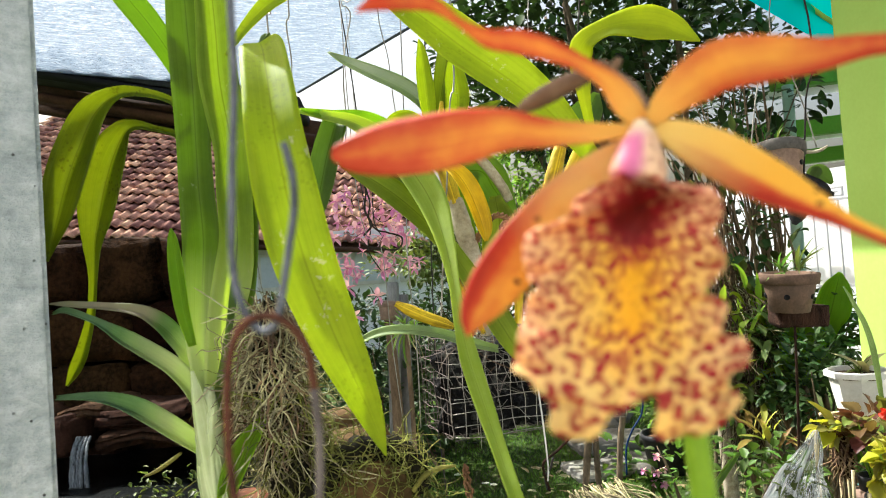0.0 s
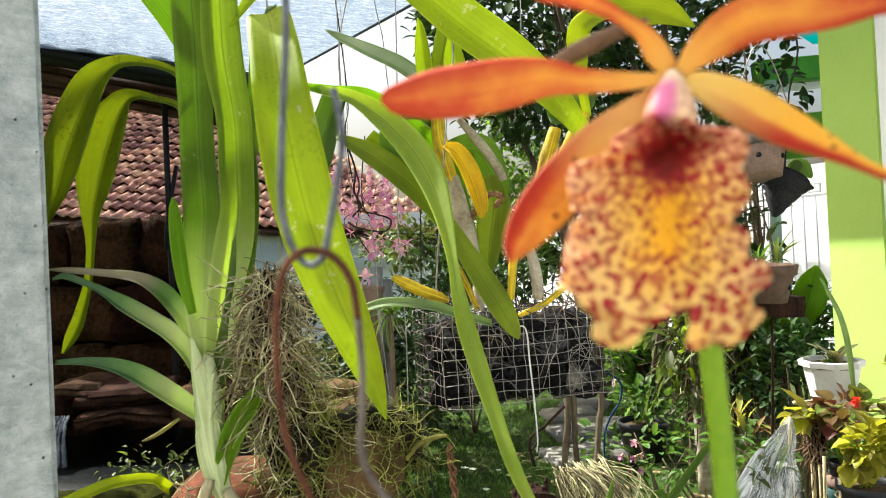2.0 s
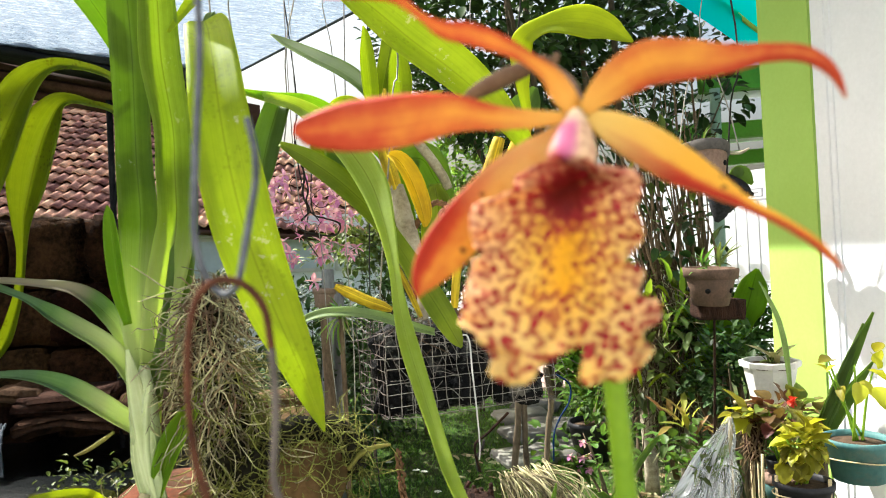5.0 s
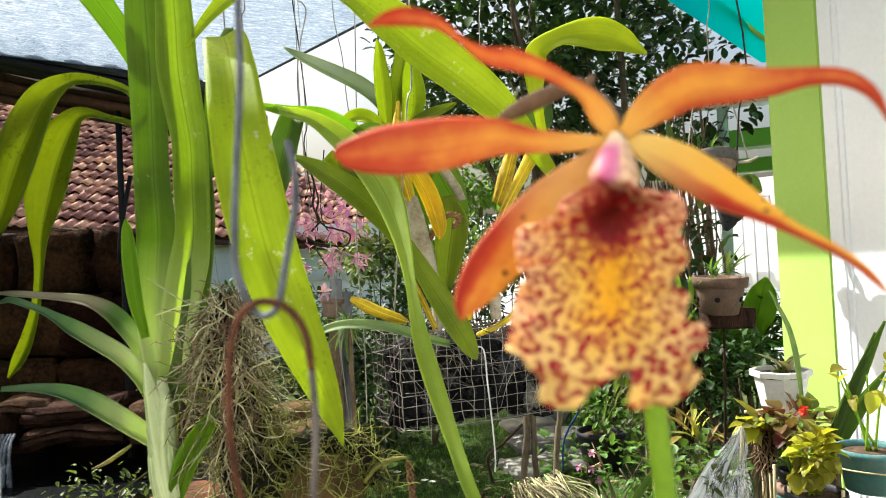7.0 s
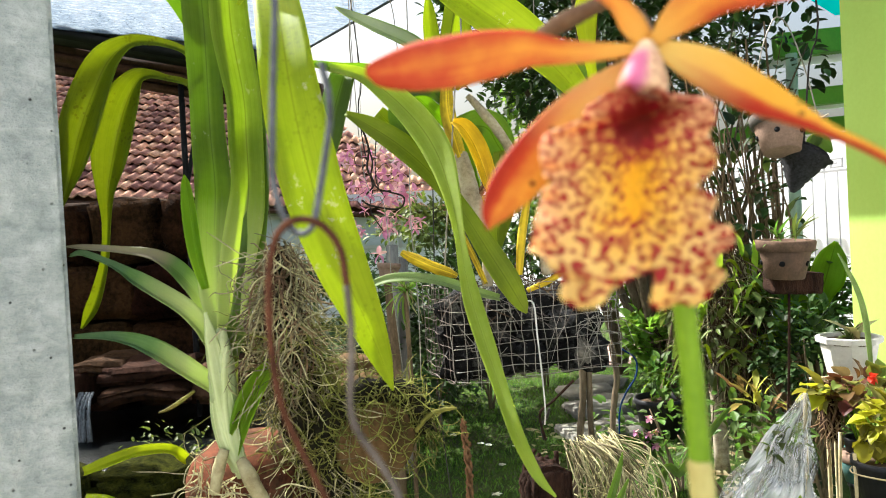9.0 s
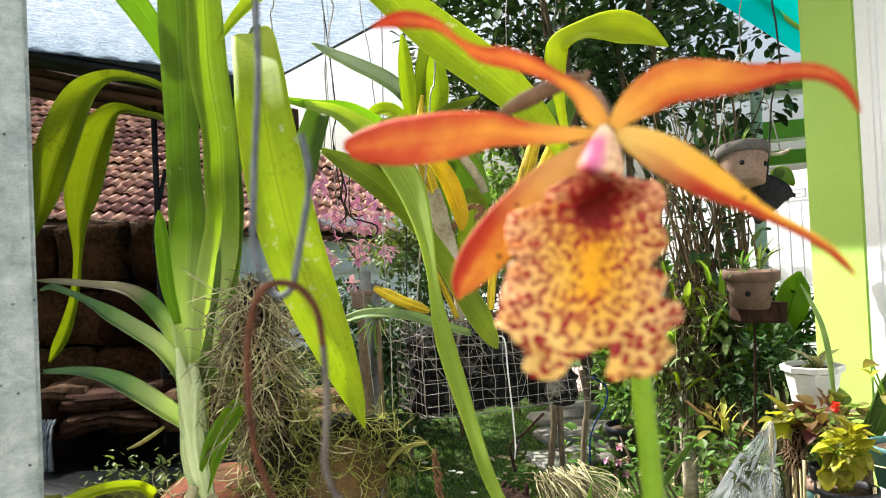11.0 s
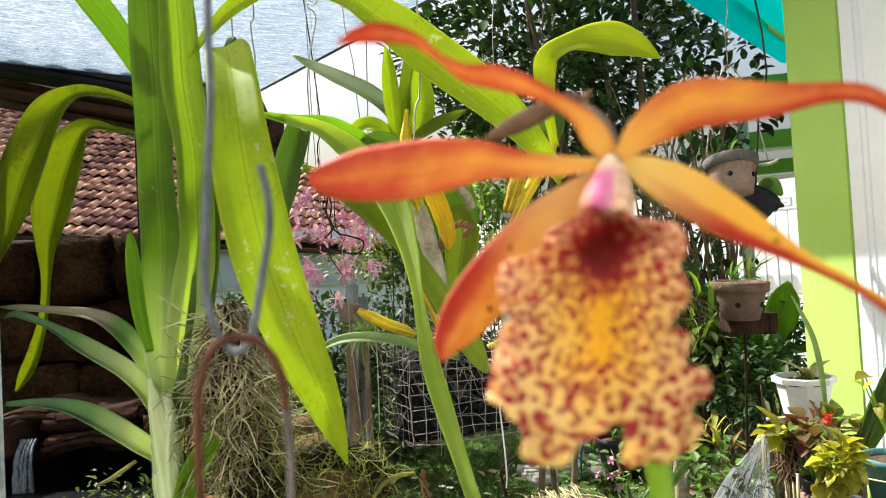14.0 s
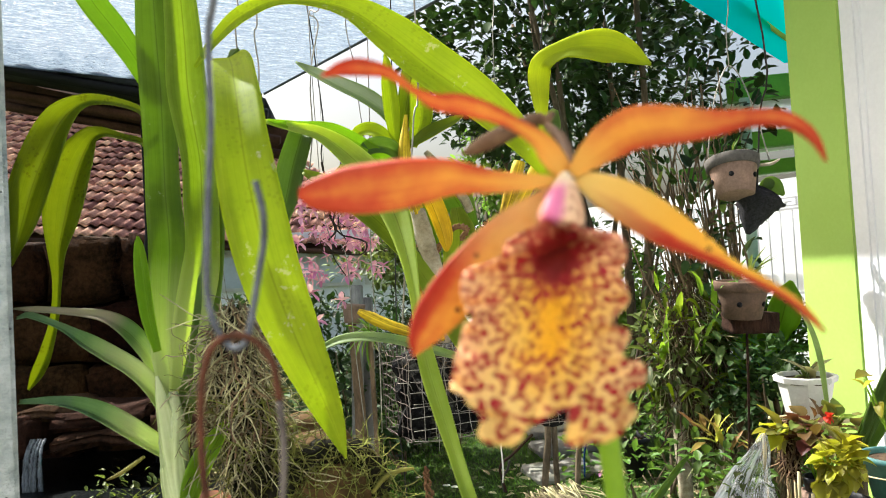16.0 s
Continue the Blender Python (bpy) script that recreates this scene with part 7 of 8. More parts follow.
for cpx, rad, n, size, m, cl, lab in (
        ((1.3, 4.1535, 0.36), (0.2, 0.2, 0.26), 900, 0.075, M_SUN_TONED, 30, "leafy green shrub beside the garden path"),
        ((1.403, 4.7408, 0.8998), (0.34, 0.3, 0.34), 1300, 0.08, M_SUN_TONED, 24, "fresh green bush with sunlight put into its colour"),
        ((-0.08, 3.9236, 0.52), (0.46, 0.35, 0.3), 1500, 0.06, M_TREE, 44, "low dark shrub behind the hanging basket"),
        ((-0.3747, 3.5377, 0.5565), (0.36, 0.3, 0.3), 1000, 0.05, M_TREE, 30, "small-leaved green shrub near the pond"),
        ((-0.0941, 4.4, 0.2055), (0.34, 0.25, 0.22), 1300, 0.05, M_TREE, 30, "dense low shrub at the lawn edge, deep shade in its colour"),
        ((0.2639, 4.3988, 0.8335), (0.5, 0.3, 0.3), 1500, 0.06, M_TREE, 36, "dark shrub at the back of the lawn, shade in its colour"),
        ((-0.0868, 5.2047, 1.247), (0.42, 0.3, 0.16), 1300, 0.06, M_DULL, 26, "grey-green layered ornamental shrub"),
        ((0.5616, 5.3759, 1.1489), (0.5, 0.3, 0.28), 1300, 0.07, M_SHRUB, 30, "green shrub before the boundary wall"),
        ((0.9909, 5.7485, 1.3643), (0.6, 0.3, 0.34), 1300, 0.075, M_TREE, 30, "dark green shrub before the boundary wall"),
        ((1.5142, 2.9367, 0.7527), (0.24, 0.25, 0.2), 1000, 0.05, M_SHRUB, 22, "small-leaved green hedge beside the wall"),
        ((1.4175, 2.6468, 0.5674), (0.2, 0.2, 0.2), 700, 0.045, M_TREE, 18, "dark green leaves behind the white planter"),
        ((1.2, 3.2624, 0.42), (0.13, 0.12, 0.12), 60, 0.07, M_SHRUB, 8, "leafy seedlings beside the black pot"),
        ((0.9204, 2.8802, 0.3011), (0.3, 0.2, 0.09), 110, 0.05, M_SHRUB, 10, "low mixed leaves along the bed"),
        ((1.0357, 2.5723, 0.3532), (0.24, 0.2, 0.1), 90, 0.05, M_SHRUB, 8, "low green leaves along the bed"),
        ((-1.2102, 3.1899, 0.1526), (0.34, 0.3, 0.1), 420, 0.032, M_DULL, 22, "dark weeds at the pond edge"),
        ((-1.0207, 4.2682, 0.646), (0.36, 0.3, 0.4), 1300, 0.06, M_TREE, 30, "dark leaves beside the pond, shade put into the colour"),
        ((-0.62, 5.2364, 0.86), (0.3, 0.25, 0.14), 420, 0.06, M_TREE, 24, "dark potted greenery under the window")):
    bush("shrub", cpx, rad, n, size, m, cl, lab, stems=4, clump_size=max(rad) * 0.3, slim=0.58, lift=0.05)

# fallen leaves and litter on the bed
n = 420
p = np.stack([np.random.uniform(0.35, 1.5, n), np.random.uniform(1.9, 3.9, n), np.random.uniform(0.004, 0.02, n)], 1)
d = np.stack([np.random.normal(size=n), np.random.normal(size=n), np.random.uniform(-0.05, 0.35, n)], 1)
tagged(part("leaf_litter", leaves(p, d, np.random.uniform(0.025, 0.07, n), 0.45, 0.2, 0.1), M_DRY_LEAF), "dry fallen leaves littering the planting bed", "leaves", kind="stuff")

# lawn
n = 30000
gx, gy = np.random.uniform(-0.9, 1.3, n), np.random.uniform(2.5, 6.2, n)
p = np.stack([gx, gy, np.zeros(n)], 1)
d = np.stack([np.random.normal(0, 0.45, n), np.random.normal(0, 0.45, n), np.ones(n)], 1)
lawn = part("grass", leaves(p, d, np.random.uniform(0.012, 0.034, n), 0.17, 0.2, 0.35), M_GRASS)
tagged(lawn, "short green lawn grass, patchy", "grass", kind="stuff")
np.random.seed(9)
random.seed(9)
for at in ((0.2234, 3.2495, 0), (0.183, 3.5649, 0), (0.0053, 3.7759, 0), (0.1684, 2.877, 0), (0.1411, 3.6004, 0), (0.3103, 3.527, 0)):
    bloom = part("fallen_flower", leaves(np.repeat(np.array([at]) + (0, 0, 0.02), 5, 0), np.array([(math.cos(a), math.sin(a), 0.35) for a in np.arange(5) * 1.257]), np.full(5, random.uniform(0.014, 0.026)), 0.7), M_WHITE_BLOOM)
    tagged(bloom, "fallen white blossom lying on the grass", "flower", "fallen blossoms on the lawn")
for at, w in (((1.0782, 4.9446, 0), 0.34), ((0.911, 4.6214, 0), 0.36), ((1.0508, 4.3571, 0), 0.36), ((0.8698, 4.1767, 0), 0.36), ((0.9545, 3.7904, 0), 0.34), ((0.7237, 3.7174, 0), 0.3)):
    slab = part("stepping_stone", block((w, 0.3, 0.05), (at[0], at[1], 0.02), Euler((0, 0, random.uniform(-0.6, 0.6))).to_matrix(), bevel=0.015, rough=0.02, cuts=2), M_PAVER)
    tagged(slab, "flat grey stepping stone set in the grass", "stepping stone", "stepping stones across the lawn")
path = part("pavement", block((1.0, 1.2, 0.04), ((1.6679, 6.1221, 0)[0], (1.6679, 6.1221, 0)[1], 0.0), bevel=0.01), M_PATH)
tagged(path, "reddish concrete garden path", "path", kind="structure")


# ---- pots, bags and small garden things ----
np.random.seed(77)
random.seed(77)


def spray(parent, name, at, count, length, material, spread=0.7, up=0.8, slim=0.14, droop=0.5):
    """A tuft of slender leaves springing from one place."""
    p = np.repeat(np.array([at], float), count, 0) + np.random.uniform(-0.01, 0.01, (count, 3))
    d = np.random.uniform(-spread, spread, (count, 3)) + np.array([0, 0, up])
    ob = part(name, leaves(p, d, length * np.random.uniform(0.6, 1.2, count), slim, 0.3, droop), material, parent)
    return tagged(ob, kind="stuff")


upper = clay_pot("hanging_pot", (1.1279, 2.2871, 1.3217), 0.088, 0.13, M_TERRA_OLD, (-15, 3, 0), 5, "weathered clay hanging pot with round holes", "hanging clay pots", M_CLAY_GREY)
part("hanger", tube([(1.0357, 2.2877, 1.4491), (1.0644, 2.2808, 1.6232), (1.0944, 2.2764, 1.717), (1.1253, 2.2735, 1.7592), (1.1648, 2.273, 1.713), (1.2107, 2.275, 1.5767), (1.2447, 2.2778, 1.4315)], 0.0024, 8, 6), M_MESH, upper, "bent wire hanger")
part("hanger_wire", tube([(1.1253, 2.2735, 1.7592), (1.1218, 2.2703, 1.8682), (1.1249, 2.263, 2.0972)] + [(1.03, 2.35, 2.95)], 0.002, 6, 4), M_MESH, upper)
part("stick", tube([(1.1861, 2.2312, 1.4137), (1.213, 2.2099, 1.4128), (1.2307, 2.1886, 1.4234)], (0.006, 0.006, 0.003), 8, 4), M_CANE_DRY, upper)
spray(upper, "seedling", (1.1283, 2.2825, 1.4668), 8, 0.045, M_DULL)
lower = clay_pot("hanging_pot", (1.1193, 2.2904, 0.9065), 0.09, 0.127, M_CLAY_DARK, (3, 2, 0), 5, "weathered brown clay pot with drain holes and an orchid", "hanging clay pots", M_CLAY_DARK)
spray(lower, "seedling", (1.1, 2.2873, 1.0388), 14, 0.07, M_SHRUB)
spray(lower, "seedling", (1.1568, 2.2845, 1.0356), 12, 0.1, M_DULL)
slab = part("wooden_bracket", block((0.165, 0.1, 0.07), (1.1704, 2.3486, 0.8879), Euler((0, radians(3), 0)).to_matrix(), bevel=0.004, rough=0.012, cuts=5), M_DRIFT)
tagged(slab, "rough dark wooden block under the clay pot", "bracket")
stake = part("pot_stake", tube([(1.1413, 2.311, 0.854), (1.1449, 2.3376, 0.6393), (1.1388, 2.3702, 0.2461), (1.1337, 2.4011, -0.0948)], 0.0045, 8, 4), M_DRIFT)
tagged(stake, "thin wooden stake carrying the clay pot", "stake")
cone = thing("net_cone", (1.1973, 2.3560, 1.1943))
part("netting", tube([(1.2462, 2.3492, 1.3329), (1.2331, 2.3506, 1.3101), (1.2169, 2.3528, 1.2658), (1.2005, 2.3551, 1.2176), (1.1911, 2.3564, 1.1907)], (0.07, 0.085, 0.055, 0.026, 0.008), 16, 5, 0.12), M_NET_BLACK, cone)
part("hanger_wire", tube([(1.2299, 2.3503, 1.3240), (1.2076, 2.2499, 1.5889), (1.1827, 2.1507, 1.8229)] + [(1.12, 2.35, 2.95)], 0.003, 6, 4), M_WIRE_DARK, cone)
for rows in ([((1.2398, 2.3498, 1.3235), 0.0211), ((1.2670, 2.3475, 1.3554), 0.0507), ((1.2942, 2.3463, 1.3499), 0.0633), ((1.3239, 2.3458, 1.3187), 0.0127)], [((1.2495, 2.3494, 1.3229), 0.0169), ((1.2755, 2.3467, 1.3666), 0.0422), ((1.2841, 2.3458, 1.3799), 0.0063)]):
    strap(cone, "leaf", M_LEAF_DARK, rows, thick=0.002)
tagged(cone, "black net cone planter with dark fleshy leaves", "planter")

# white octagonal planter
WP = (1.2425, 2.1537, 0.5976)
planter = thing("white_planter", WP)
tub = part("tub", lathe([(0.056, 0), (0.06, 0.0), (0.08, 0.105), (0.08, 0.112), (0.092, 0.114), (0.094, 0.13), (0.09, 0.134), (0.082, 0.132), (0.077, 0.1), (0.056, 0.01)], WP, 8, Euler((0, 0, 0.35)).to_matrix()), M_WHITE_POT, planter)
for face in tub.data.polygons:
    face.use_smooth = False
part("soil", lathe([(0.078, 0.11), (0.07, 0.12), (0.01, 0.124)], WP, 12), M_SOIL, planter)
spray(planter, "dry_leaves", (WP[0], WP[1], WP[2] + 0.12), 16, 0.07, M_DULL)
spray(planter, "dry_leaves", (WP[0] + 0.02, WP[1], WP[2] + 0.12), 6, 0.085, M_DRY_LEAF, 0.5, 1.0, 0.24)
strap(planter, "leaf", M_LEAF_PALE, [((1.2319, 2.0163, 0.5234), 0.0084), ((1.23, 2.0234, 0.6219), 0.0118), ((1.2324, 2.0315, 0.6789), 0.0135), ((1.2216, 2.0286, 0.7893), 0.0186), ((1.2026, 2.0268, 0.8749), 0.0169), ((1.1727, 2.0262, 0.9443), 0.0118), ((1.1483, 2.0258, 0.993), 0.0034)], thick=0.002)
tagged(planter, "white octagonal plastic planter with dried plants", "planter")
stand = thing("bamboo_stand", (1.2119, 2.1564, 0.56))
for q in [(1.1399, 2.1062, 0.6802), (1.146, 2.0759, 0.6765), (1.2636, 2.1509, 0.6554), (1.2996, 2.2004, 0.6169)]:
    part("leg", tube([(q[0], q[1], 0), (q[0], q[1], 0.4), (q[0], q[1], WP[2] - 0.002)], 0.006, 6, 3), M_BAMBOO, stand)
for a, b in ((-0.07, -0.05), (0.05, 0.03)):
    part("slat", tube([(WP[0] - 0.1, WP[1] + a, WP[2] - 0.008), (WP[0], WP[1] + a, WP[2] - 0.008), (WP[0] + 0.1, WP[1] + b, WP[2] - 0.008)], 0.007, 6, 3), M_BAMBOO, stand)
tagged(stand, "thin bamboo stand under the white planter", "stand")
hung = thing("root_slab", (1.1213, 2.062, 0.5194))
part("slab", block((0.045, 0.04, 0.17), (1.1145, 2.0419, 0.5334), bevel=0.008, rough=0.01, cuts=3), M_DRIFT, hung)
tagged(part("clinging_roots", tangle(90, lambda: scatter(1, (1.1097, 2.0318, 0.5446), (0.03, 0.03, 0.09))[0], (0, -0.2, -0.7), 0.1, 0.0022, 0.7, 6), M_ROOT_BROWN, hung), kind="stuff")
spray(hung, "leaf_tuft", (1.07, 2.0223, 0.5912), 7, 0.09, M_COLEUS, 0.8, 0.3, 0.5, 0.3)
tagged(hung, "bark slab with clinging roots and small leaves", "plant")


def potted(name, at, r, h, material, leaf_material, count, size, label, spread=(0.1, 0.1, 0.08), lift=0.16, slim=0.6, category="potted plant", stems=5):
    ob = thing(name, at)
    pot = part("pot", lathe([(0.7 * r, 0), (0.74 * r, 0), (0.95 * r, 0.85 * h), (r, 0.87 * h), (r, h), (0.92 * r, h), (0.9 * r, 0.88 * h), (0.7 * r, 0.05 * h)], at, 28), material, ob)
    part("soil", lathe([(0.9 * r, 0.86 * h), (0.6 * r, 0.9 * h), (0.05 * r, 0.92 * h)], at, 16), M_SOIL, ob)
    top = np.array([at[0], at[1], at[2] + h + lift])
    for k in range(stems):
        e = top + np.random.uniform(-0.7, 0.7, 3) * np.array(spread)
        part("stem", tube([(at[0] + random.uniform(-0.3, 0.3) * r, at[1], at[2] + 0.88 * h), tuple((np.array(at) + (0, 0, h)) * 0.4 + e * 0.6), tuple(e)], (0.0035, 0.003, 0.002), 6, 4), M_STALK, ob)
    p = scatter(count, top, spread)
    tagged(part("foliage", leaves(p, outward(p, top, 0.2), size * np.random.uniform(0.6, 1.2, count), slim, 0.25, 0.4), leaf_material, ob), kind="stuff")
    return tagged(ob, label, category)


potted("potted_coleus", (1.0633, 1.7149, 0.3849), 0.074, 0.11, M_BLACK_POT, M_COLEUS, 84, 0.046, "yellow-green coleus in a black plastic pot", (0.042, 0.035, 0.066), 0.085, 0.98)
potted("potted_begonia", (1.1814, 1.9675, 0.2411), 0.06, 0.1, M_BLACK_POT, M_MAROON, 96, 0.05, "begonia with maroon and green leaves in a pot", (0.15, 0.08, 0.045), 0.26, 0.9)
potted("potted_shrub", (1.2486, 1.7596, 0.4708), 0.085, 0.11, M_TURQUOISE_POT, M_COLEUS, 12, 0.05, "sparse reddish plant in a turquoise pot", (0.1, 0.06, 0.06), 0.18, 0.7)
potted("potted_seedling", (1.2, 2.03, 0.3456), 0.05, 0.075, M_TURQUOISE_POT, M_SHRUB, 40, 0.05, "small green seedling in a turquoise pot", (0.06, 0.05, 0.05), 0.08)
cup = thing("stacked_pots", (1.1273, 1.93, 0.36))
part("lower_pot", lathe([(0.034, 0.0), (0.036, 0.0), (0.046, 0.05), (0.046, 0.056), (0.04, 0.056)], (1.1273, 1.93, 0.36), 24), M_TURQUOISE_POT, cup, "blue-green glazed pot")
part("band", lathe([(0.046, 0.056), (0.049, 0.058), (0.047, 0.082), (0.038, 0.084)], (1.1273, 1.93, 0.36), 24), M_TERRA_OLD, cup, "bare terracotta band")
part("upper_pot", lathe([(0.03, 0.084), (0.031, 0.084), (0.036, 0.118), (0.037, 0.124), (0.033, 0.124), (0.03, 0.09)], (1.1273, 1.93, 0.36), 24), M_BLACK_POT, cup, "black nursery pot")
tagged(cup, "black nursery pot set in a terracotta and turquoise pot", "plant pot")
for q, lean in (((1.048, 1.9), 0.012), ((1.0, 1.72), -0.006), ((1.0895, 1.66), 0.01)):
    tagged(part("bamboo_stake", tube([(q[0], q[1], 0.0), (q[0] + lean * 0.5, q[1], 0.28), (q[0] + lean, q[1], 0.51)], 0.0045, 7, 3, 0.05), M_BAMBOO), "thin split bamboo stake beside the pots", "stake", "bamboo stakes among the pots")
for q, r in (((1.0633, 1.7149, 0.462), 0.0735), ((1.2486, 1.7596, 0.53), 0.0815)):
    cord = part("straw_cord", tube([(q[0] + r * math.cos(a), q[1] + r * math.sin(a), q[2] + 0.004 * math.sin(2 * a)) for a in np.arange(25) * math.pi / 12], 0.0022, 6, 2), M_BAMBOO)
    tagged(cord, "pale straw cord tied round the plant pot", "cord", "cords tied round the pots")
ribbed = potted("potted_orchid", (0.9347, 1.9176, 0.3912), 0.055, 0.09, M_WHITE_POT, M_SHRUB, 14, 0.05, "small seedling in a white ribbed pot", (0.05, 0.04, 0.03), 0.03, 0.5)
potted("potted_fern", (0.8394, 1.7847, 0.2251), 0.07, 0.1, M_BLACK_POT, M_FERN, 260, 0.03, "bright yellow-green fern in a black pot", (0.08, 0.06, 0.03), 0.02, 0.4)
potted("potted_herb", (0.984, 2.0761, 0.2883), 0.06, 0.09, M_PAVER, M_SHRUB, 80, 0.05, "green herb in a pale clay pot", (0.08, 0.07, 0.05), 0.05)
for at, r, h, m, n, s, lab in (((1.0978, 3.6584, 0), 0.13, 0.2, M_SHRUB, 110, 0.06, "green seedlings in a black plastic pot"),
                               ((1.7835, 4.3332, 0), 0.12, 0.18, M_TREE, 130, 0.07, "dark leafy plant in a black plastic pot")):
    potted("potted_adenium", at, r, h, M_BLACK_POT, m, n, s, lab, (0.15, 0.12, 0.1), 0.12, 0.45)
croton = bush("croton", (1.15, 2.64, 0.42), (0.09, 0.09, 0.05), 22, 0.1, M_CROTON, 0, "croton with orange and yellow mottled leaves", "plant", stems=5, slim=0.24, stem_r=0.006, lift=0.5)
pinks = thing("periwinkle", (0.9843, 3.5236, 0))
PK = (0.798, 2.8912, 0.256)
spray(pinks, "foliage", (PK[0], PK[1], PK[2] - 0.06), 40, 0.08, M_SHRUB, 1.0, 0.6, 0.35)
for k in range(6):
    c = np.array(PK) + np.random.uniform(-0.06, 0.06, 3)
    part("blossom", leaves(np.repeat([c], 5, 0), np.array([(math.cos(a), -0.5, math.sin(a)) for a in np.arange(5) * 1.257]), np.full(5, 0.022), 0.8), M_PINK, pinks)
part("stem", tube([(PK[0], PK[1], 0), (PK[0], PK[1], PK[2] * 0.5), PK], 0.005, 6, 3), M_BARK, pinks)
tagged(pinks, "small bright pink periwinkle flowers", "plant")

# crumpled clear bag
BAG = (0.9274, 1.8174, 0.643)
bag = thing("plastic_bag", BAG)


def bag_shape():
    top, base = np.array(BAG), np.array((0.8091, 1.8332, 0.3235))
    verts, faces, uvs = [], [], []
    rows, cols = 26, 40
    for i in range(rows + 1):
        v = i / rows
        c = top * (1 - v) + base * v
        for k in range(cols):
            a = 2 * math.pi * k / cols
            r = (0.006 + 0.11 * v ** 0.85) * (1 + 0.3 * math.sin(5 * a + 3 * v) * v + 0.16 * math.sin(11 * a - 7 * v))
            q = c + np.array([math.cos(a) * r, math.sin(a) * r * 0.55, 0.02 * v * math.sin(3 * a + 1)])
            q = q + np.array(noise.noise_vector(Vector(q) * 11)) * 0.012 * (0.3 + v)
            verts.append(q)
            uvs.append((k / cols, v))
    for i in range(rows):
        for k in range(cols):
            j = (k + 1) % cols
            faces.append((i * cols + k, i * cols + j, (i + 1) * cols + j, (i + 1) * cols + k))
    return verts, faces, uvs


part("film", bag_shape(), M_FILM, bag)
tagged(part("bagged_seedling", leaves(scatter(30, (0.8623, 1.8345, 0.5204), (0.06, 0.04, 0.05)), np.random.normal(size=(30, 3)), np.full(30, 0.05), 0.4), M_DULL, bag), kind="stuff")
part("stake", tube([BAG, (BAG[0], BAG[1] + 0.01, 0.4), (BAG[0], BAG[1] + 0.02, 0.0)], 0.005, 6, 3), M_BAMBOO, bag)
tagged(bag, "crumpled clear plastic bag over a seedling", "plastic bag")

taro = thing("taro_plant", (2.6749, 4.9515, 0))
for rows in ([((1.5106, 2.8394, 0.6682), 0.0141), ((1.5207, 2.8151, 0.7872), 0.0842), ((1.5273, 2.7825, 0.8589), 0.1296), ((1.5502, 2.7789, 0.9387), 0.1064), ((1.5731, 2.7858, 1.0021), 0.0139)], [((1.429, 2.847, 0.555), 0.0141), ((1.4107, 2.8449, 0.6503), 0.1413), ((1.4498, 2.8408, 0.7188), 0.1883), ((1.5111, 2.8364, 0.7624), 0.0235)]):
    strap(taro, "leaf", M_LEAF, rows, fold=0.2, thick=0.002, face=(-0.3, -1, 0.3))
part("stem", tube([(2.6749, 4.9515, 0), (1.5242, 2.8417, 0.5731), (1.5113, 2.839, 0.6799)], 0.008, 7, 4), M_STALK, taro)
tagged(taro, "large dark green taro leaves", "plant")
sword = thing("sword_plant", (1.2306, 1.9103, 0.3934))
for rows in ([((1.2306, 1.892, 0.557), 0.0253), ((1.2747, 1.8859, 0.666), 0.0412), ((1.3267, 1.8792, 0.7745), 0.0348), ((1.3952, 1.871, 0.8982), 0.0063)], [((1.2543, 1.8905, 0.556), 0.0222), ((1.3142, 1.8833, 0.6642), 0.0380), ((1.3892, 1.8756, 0.7559), 0.0063)], [((1.2227, 1.8926, 0.5574), 0.0190), ((1.2925, 1.8833, 0.7127), 0.0285), ((1.3655, 1.8739, 0.8678), 0.0047)], [((1.2149, 1.8931, 0.5577), 0.0158), ((1.2583, 1.8874, 0.6508), 0.0253), ((1.2853, 1.8833, 0.7288), 0.0047)]):
    strap(sword, "leaf", M_LEAF_DARK, rows, fold=0.5, thick=0.002)
part("root_clump", tube([((1.2306, 1.9103, 0.3934)[0], (1.2306, 1.9103, 0.3934)[1], 0.0), (1.228, 1.8941, 0.4938), (1.231, 1.8918, 0.5649)], (0.03, 0.02, 0.012), 8, 4), M_BARK, sword)
tagged(sword, "tuft of dark green sword-shaped leaves", "plant")
RED = (1.1756, 1.9351, 0.647)
red = part("red_flower", leaves(np.repeat([np.array(RED)], 7, 0), np.array([(math.cos(a), -0.6, math.sin(a)) for a in np.arange(7) * 0.9]), np.full(7, 0.022), 0.8), M_RED_BLOOM)
tagged(red, "small red blossom among the begonia leaves", "flower")

# stand of sticks and the hung driftwood below the basket
sticks = thing("stick_stand", (0.7348, 3.5612, 0))
for rows, r in (([(0.4933, 2.6018, 0.7231), (0.4956, 2.5945, 0.5118), (0.4809, 2.5898, 0.3858), (0.4296, 2.5794, 0.1138)], 0.013), ([(0.5228, 2.5993, 0.6372), (0.5188, 2.5934, 0.4684), (0.5168, 2.5889, 0.3418), (0.5234, 2.5802, 0.088)], 0.011), ([(0.6327, 2.7021, 0.6591), (0.6481, 2.6978, 0.5267), (0.6286, 2.6929, 0.3961), (0.5884, 2.6808, 0.0691)], 0.012)):
    part("pole", tube(rows[:-1] + [(rows[-1][0], rows[-1][1], 0.0)], r, 8, 5, 0.08), M_BARK, sticks)
tagged(sticks, "rough branch poles standing in the lawn", "pole")
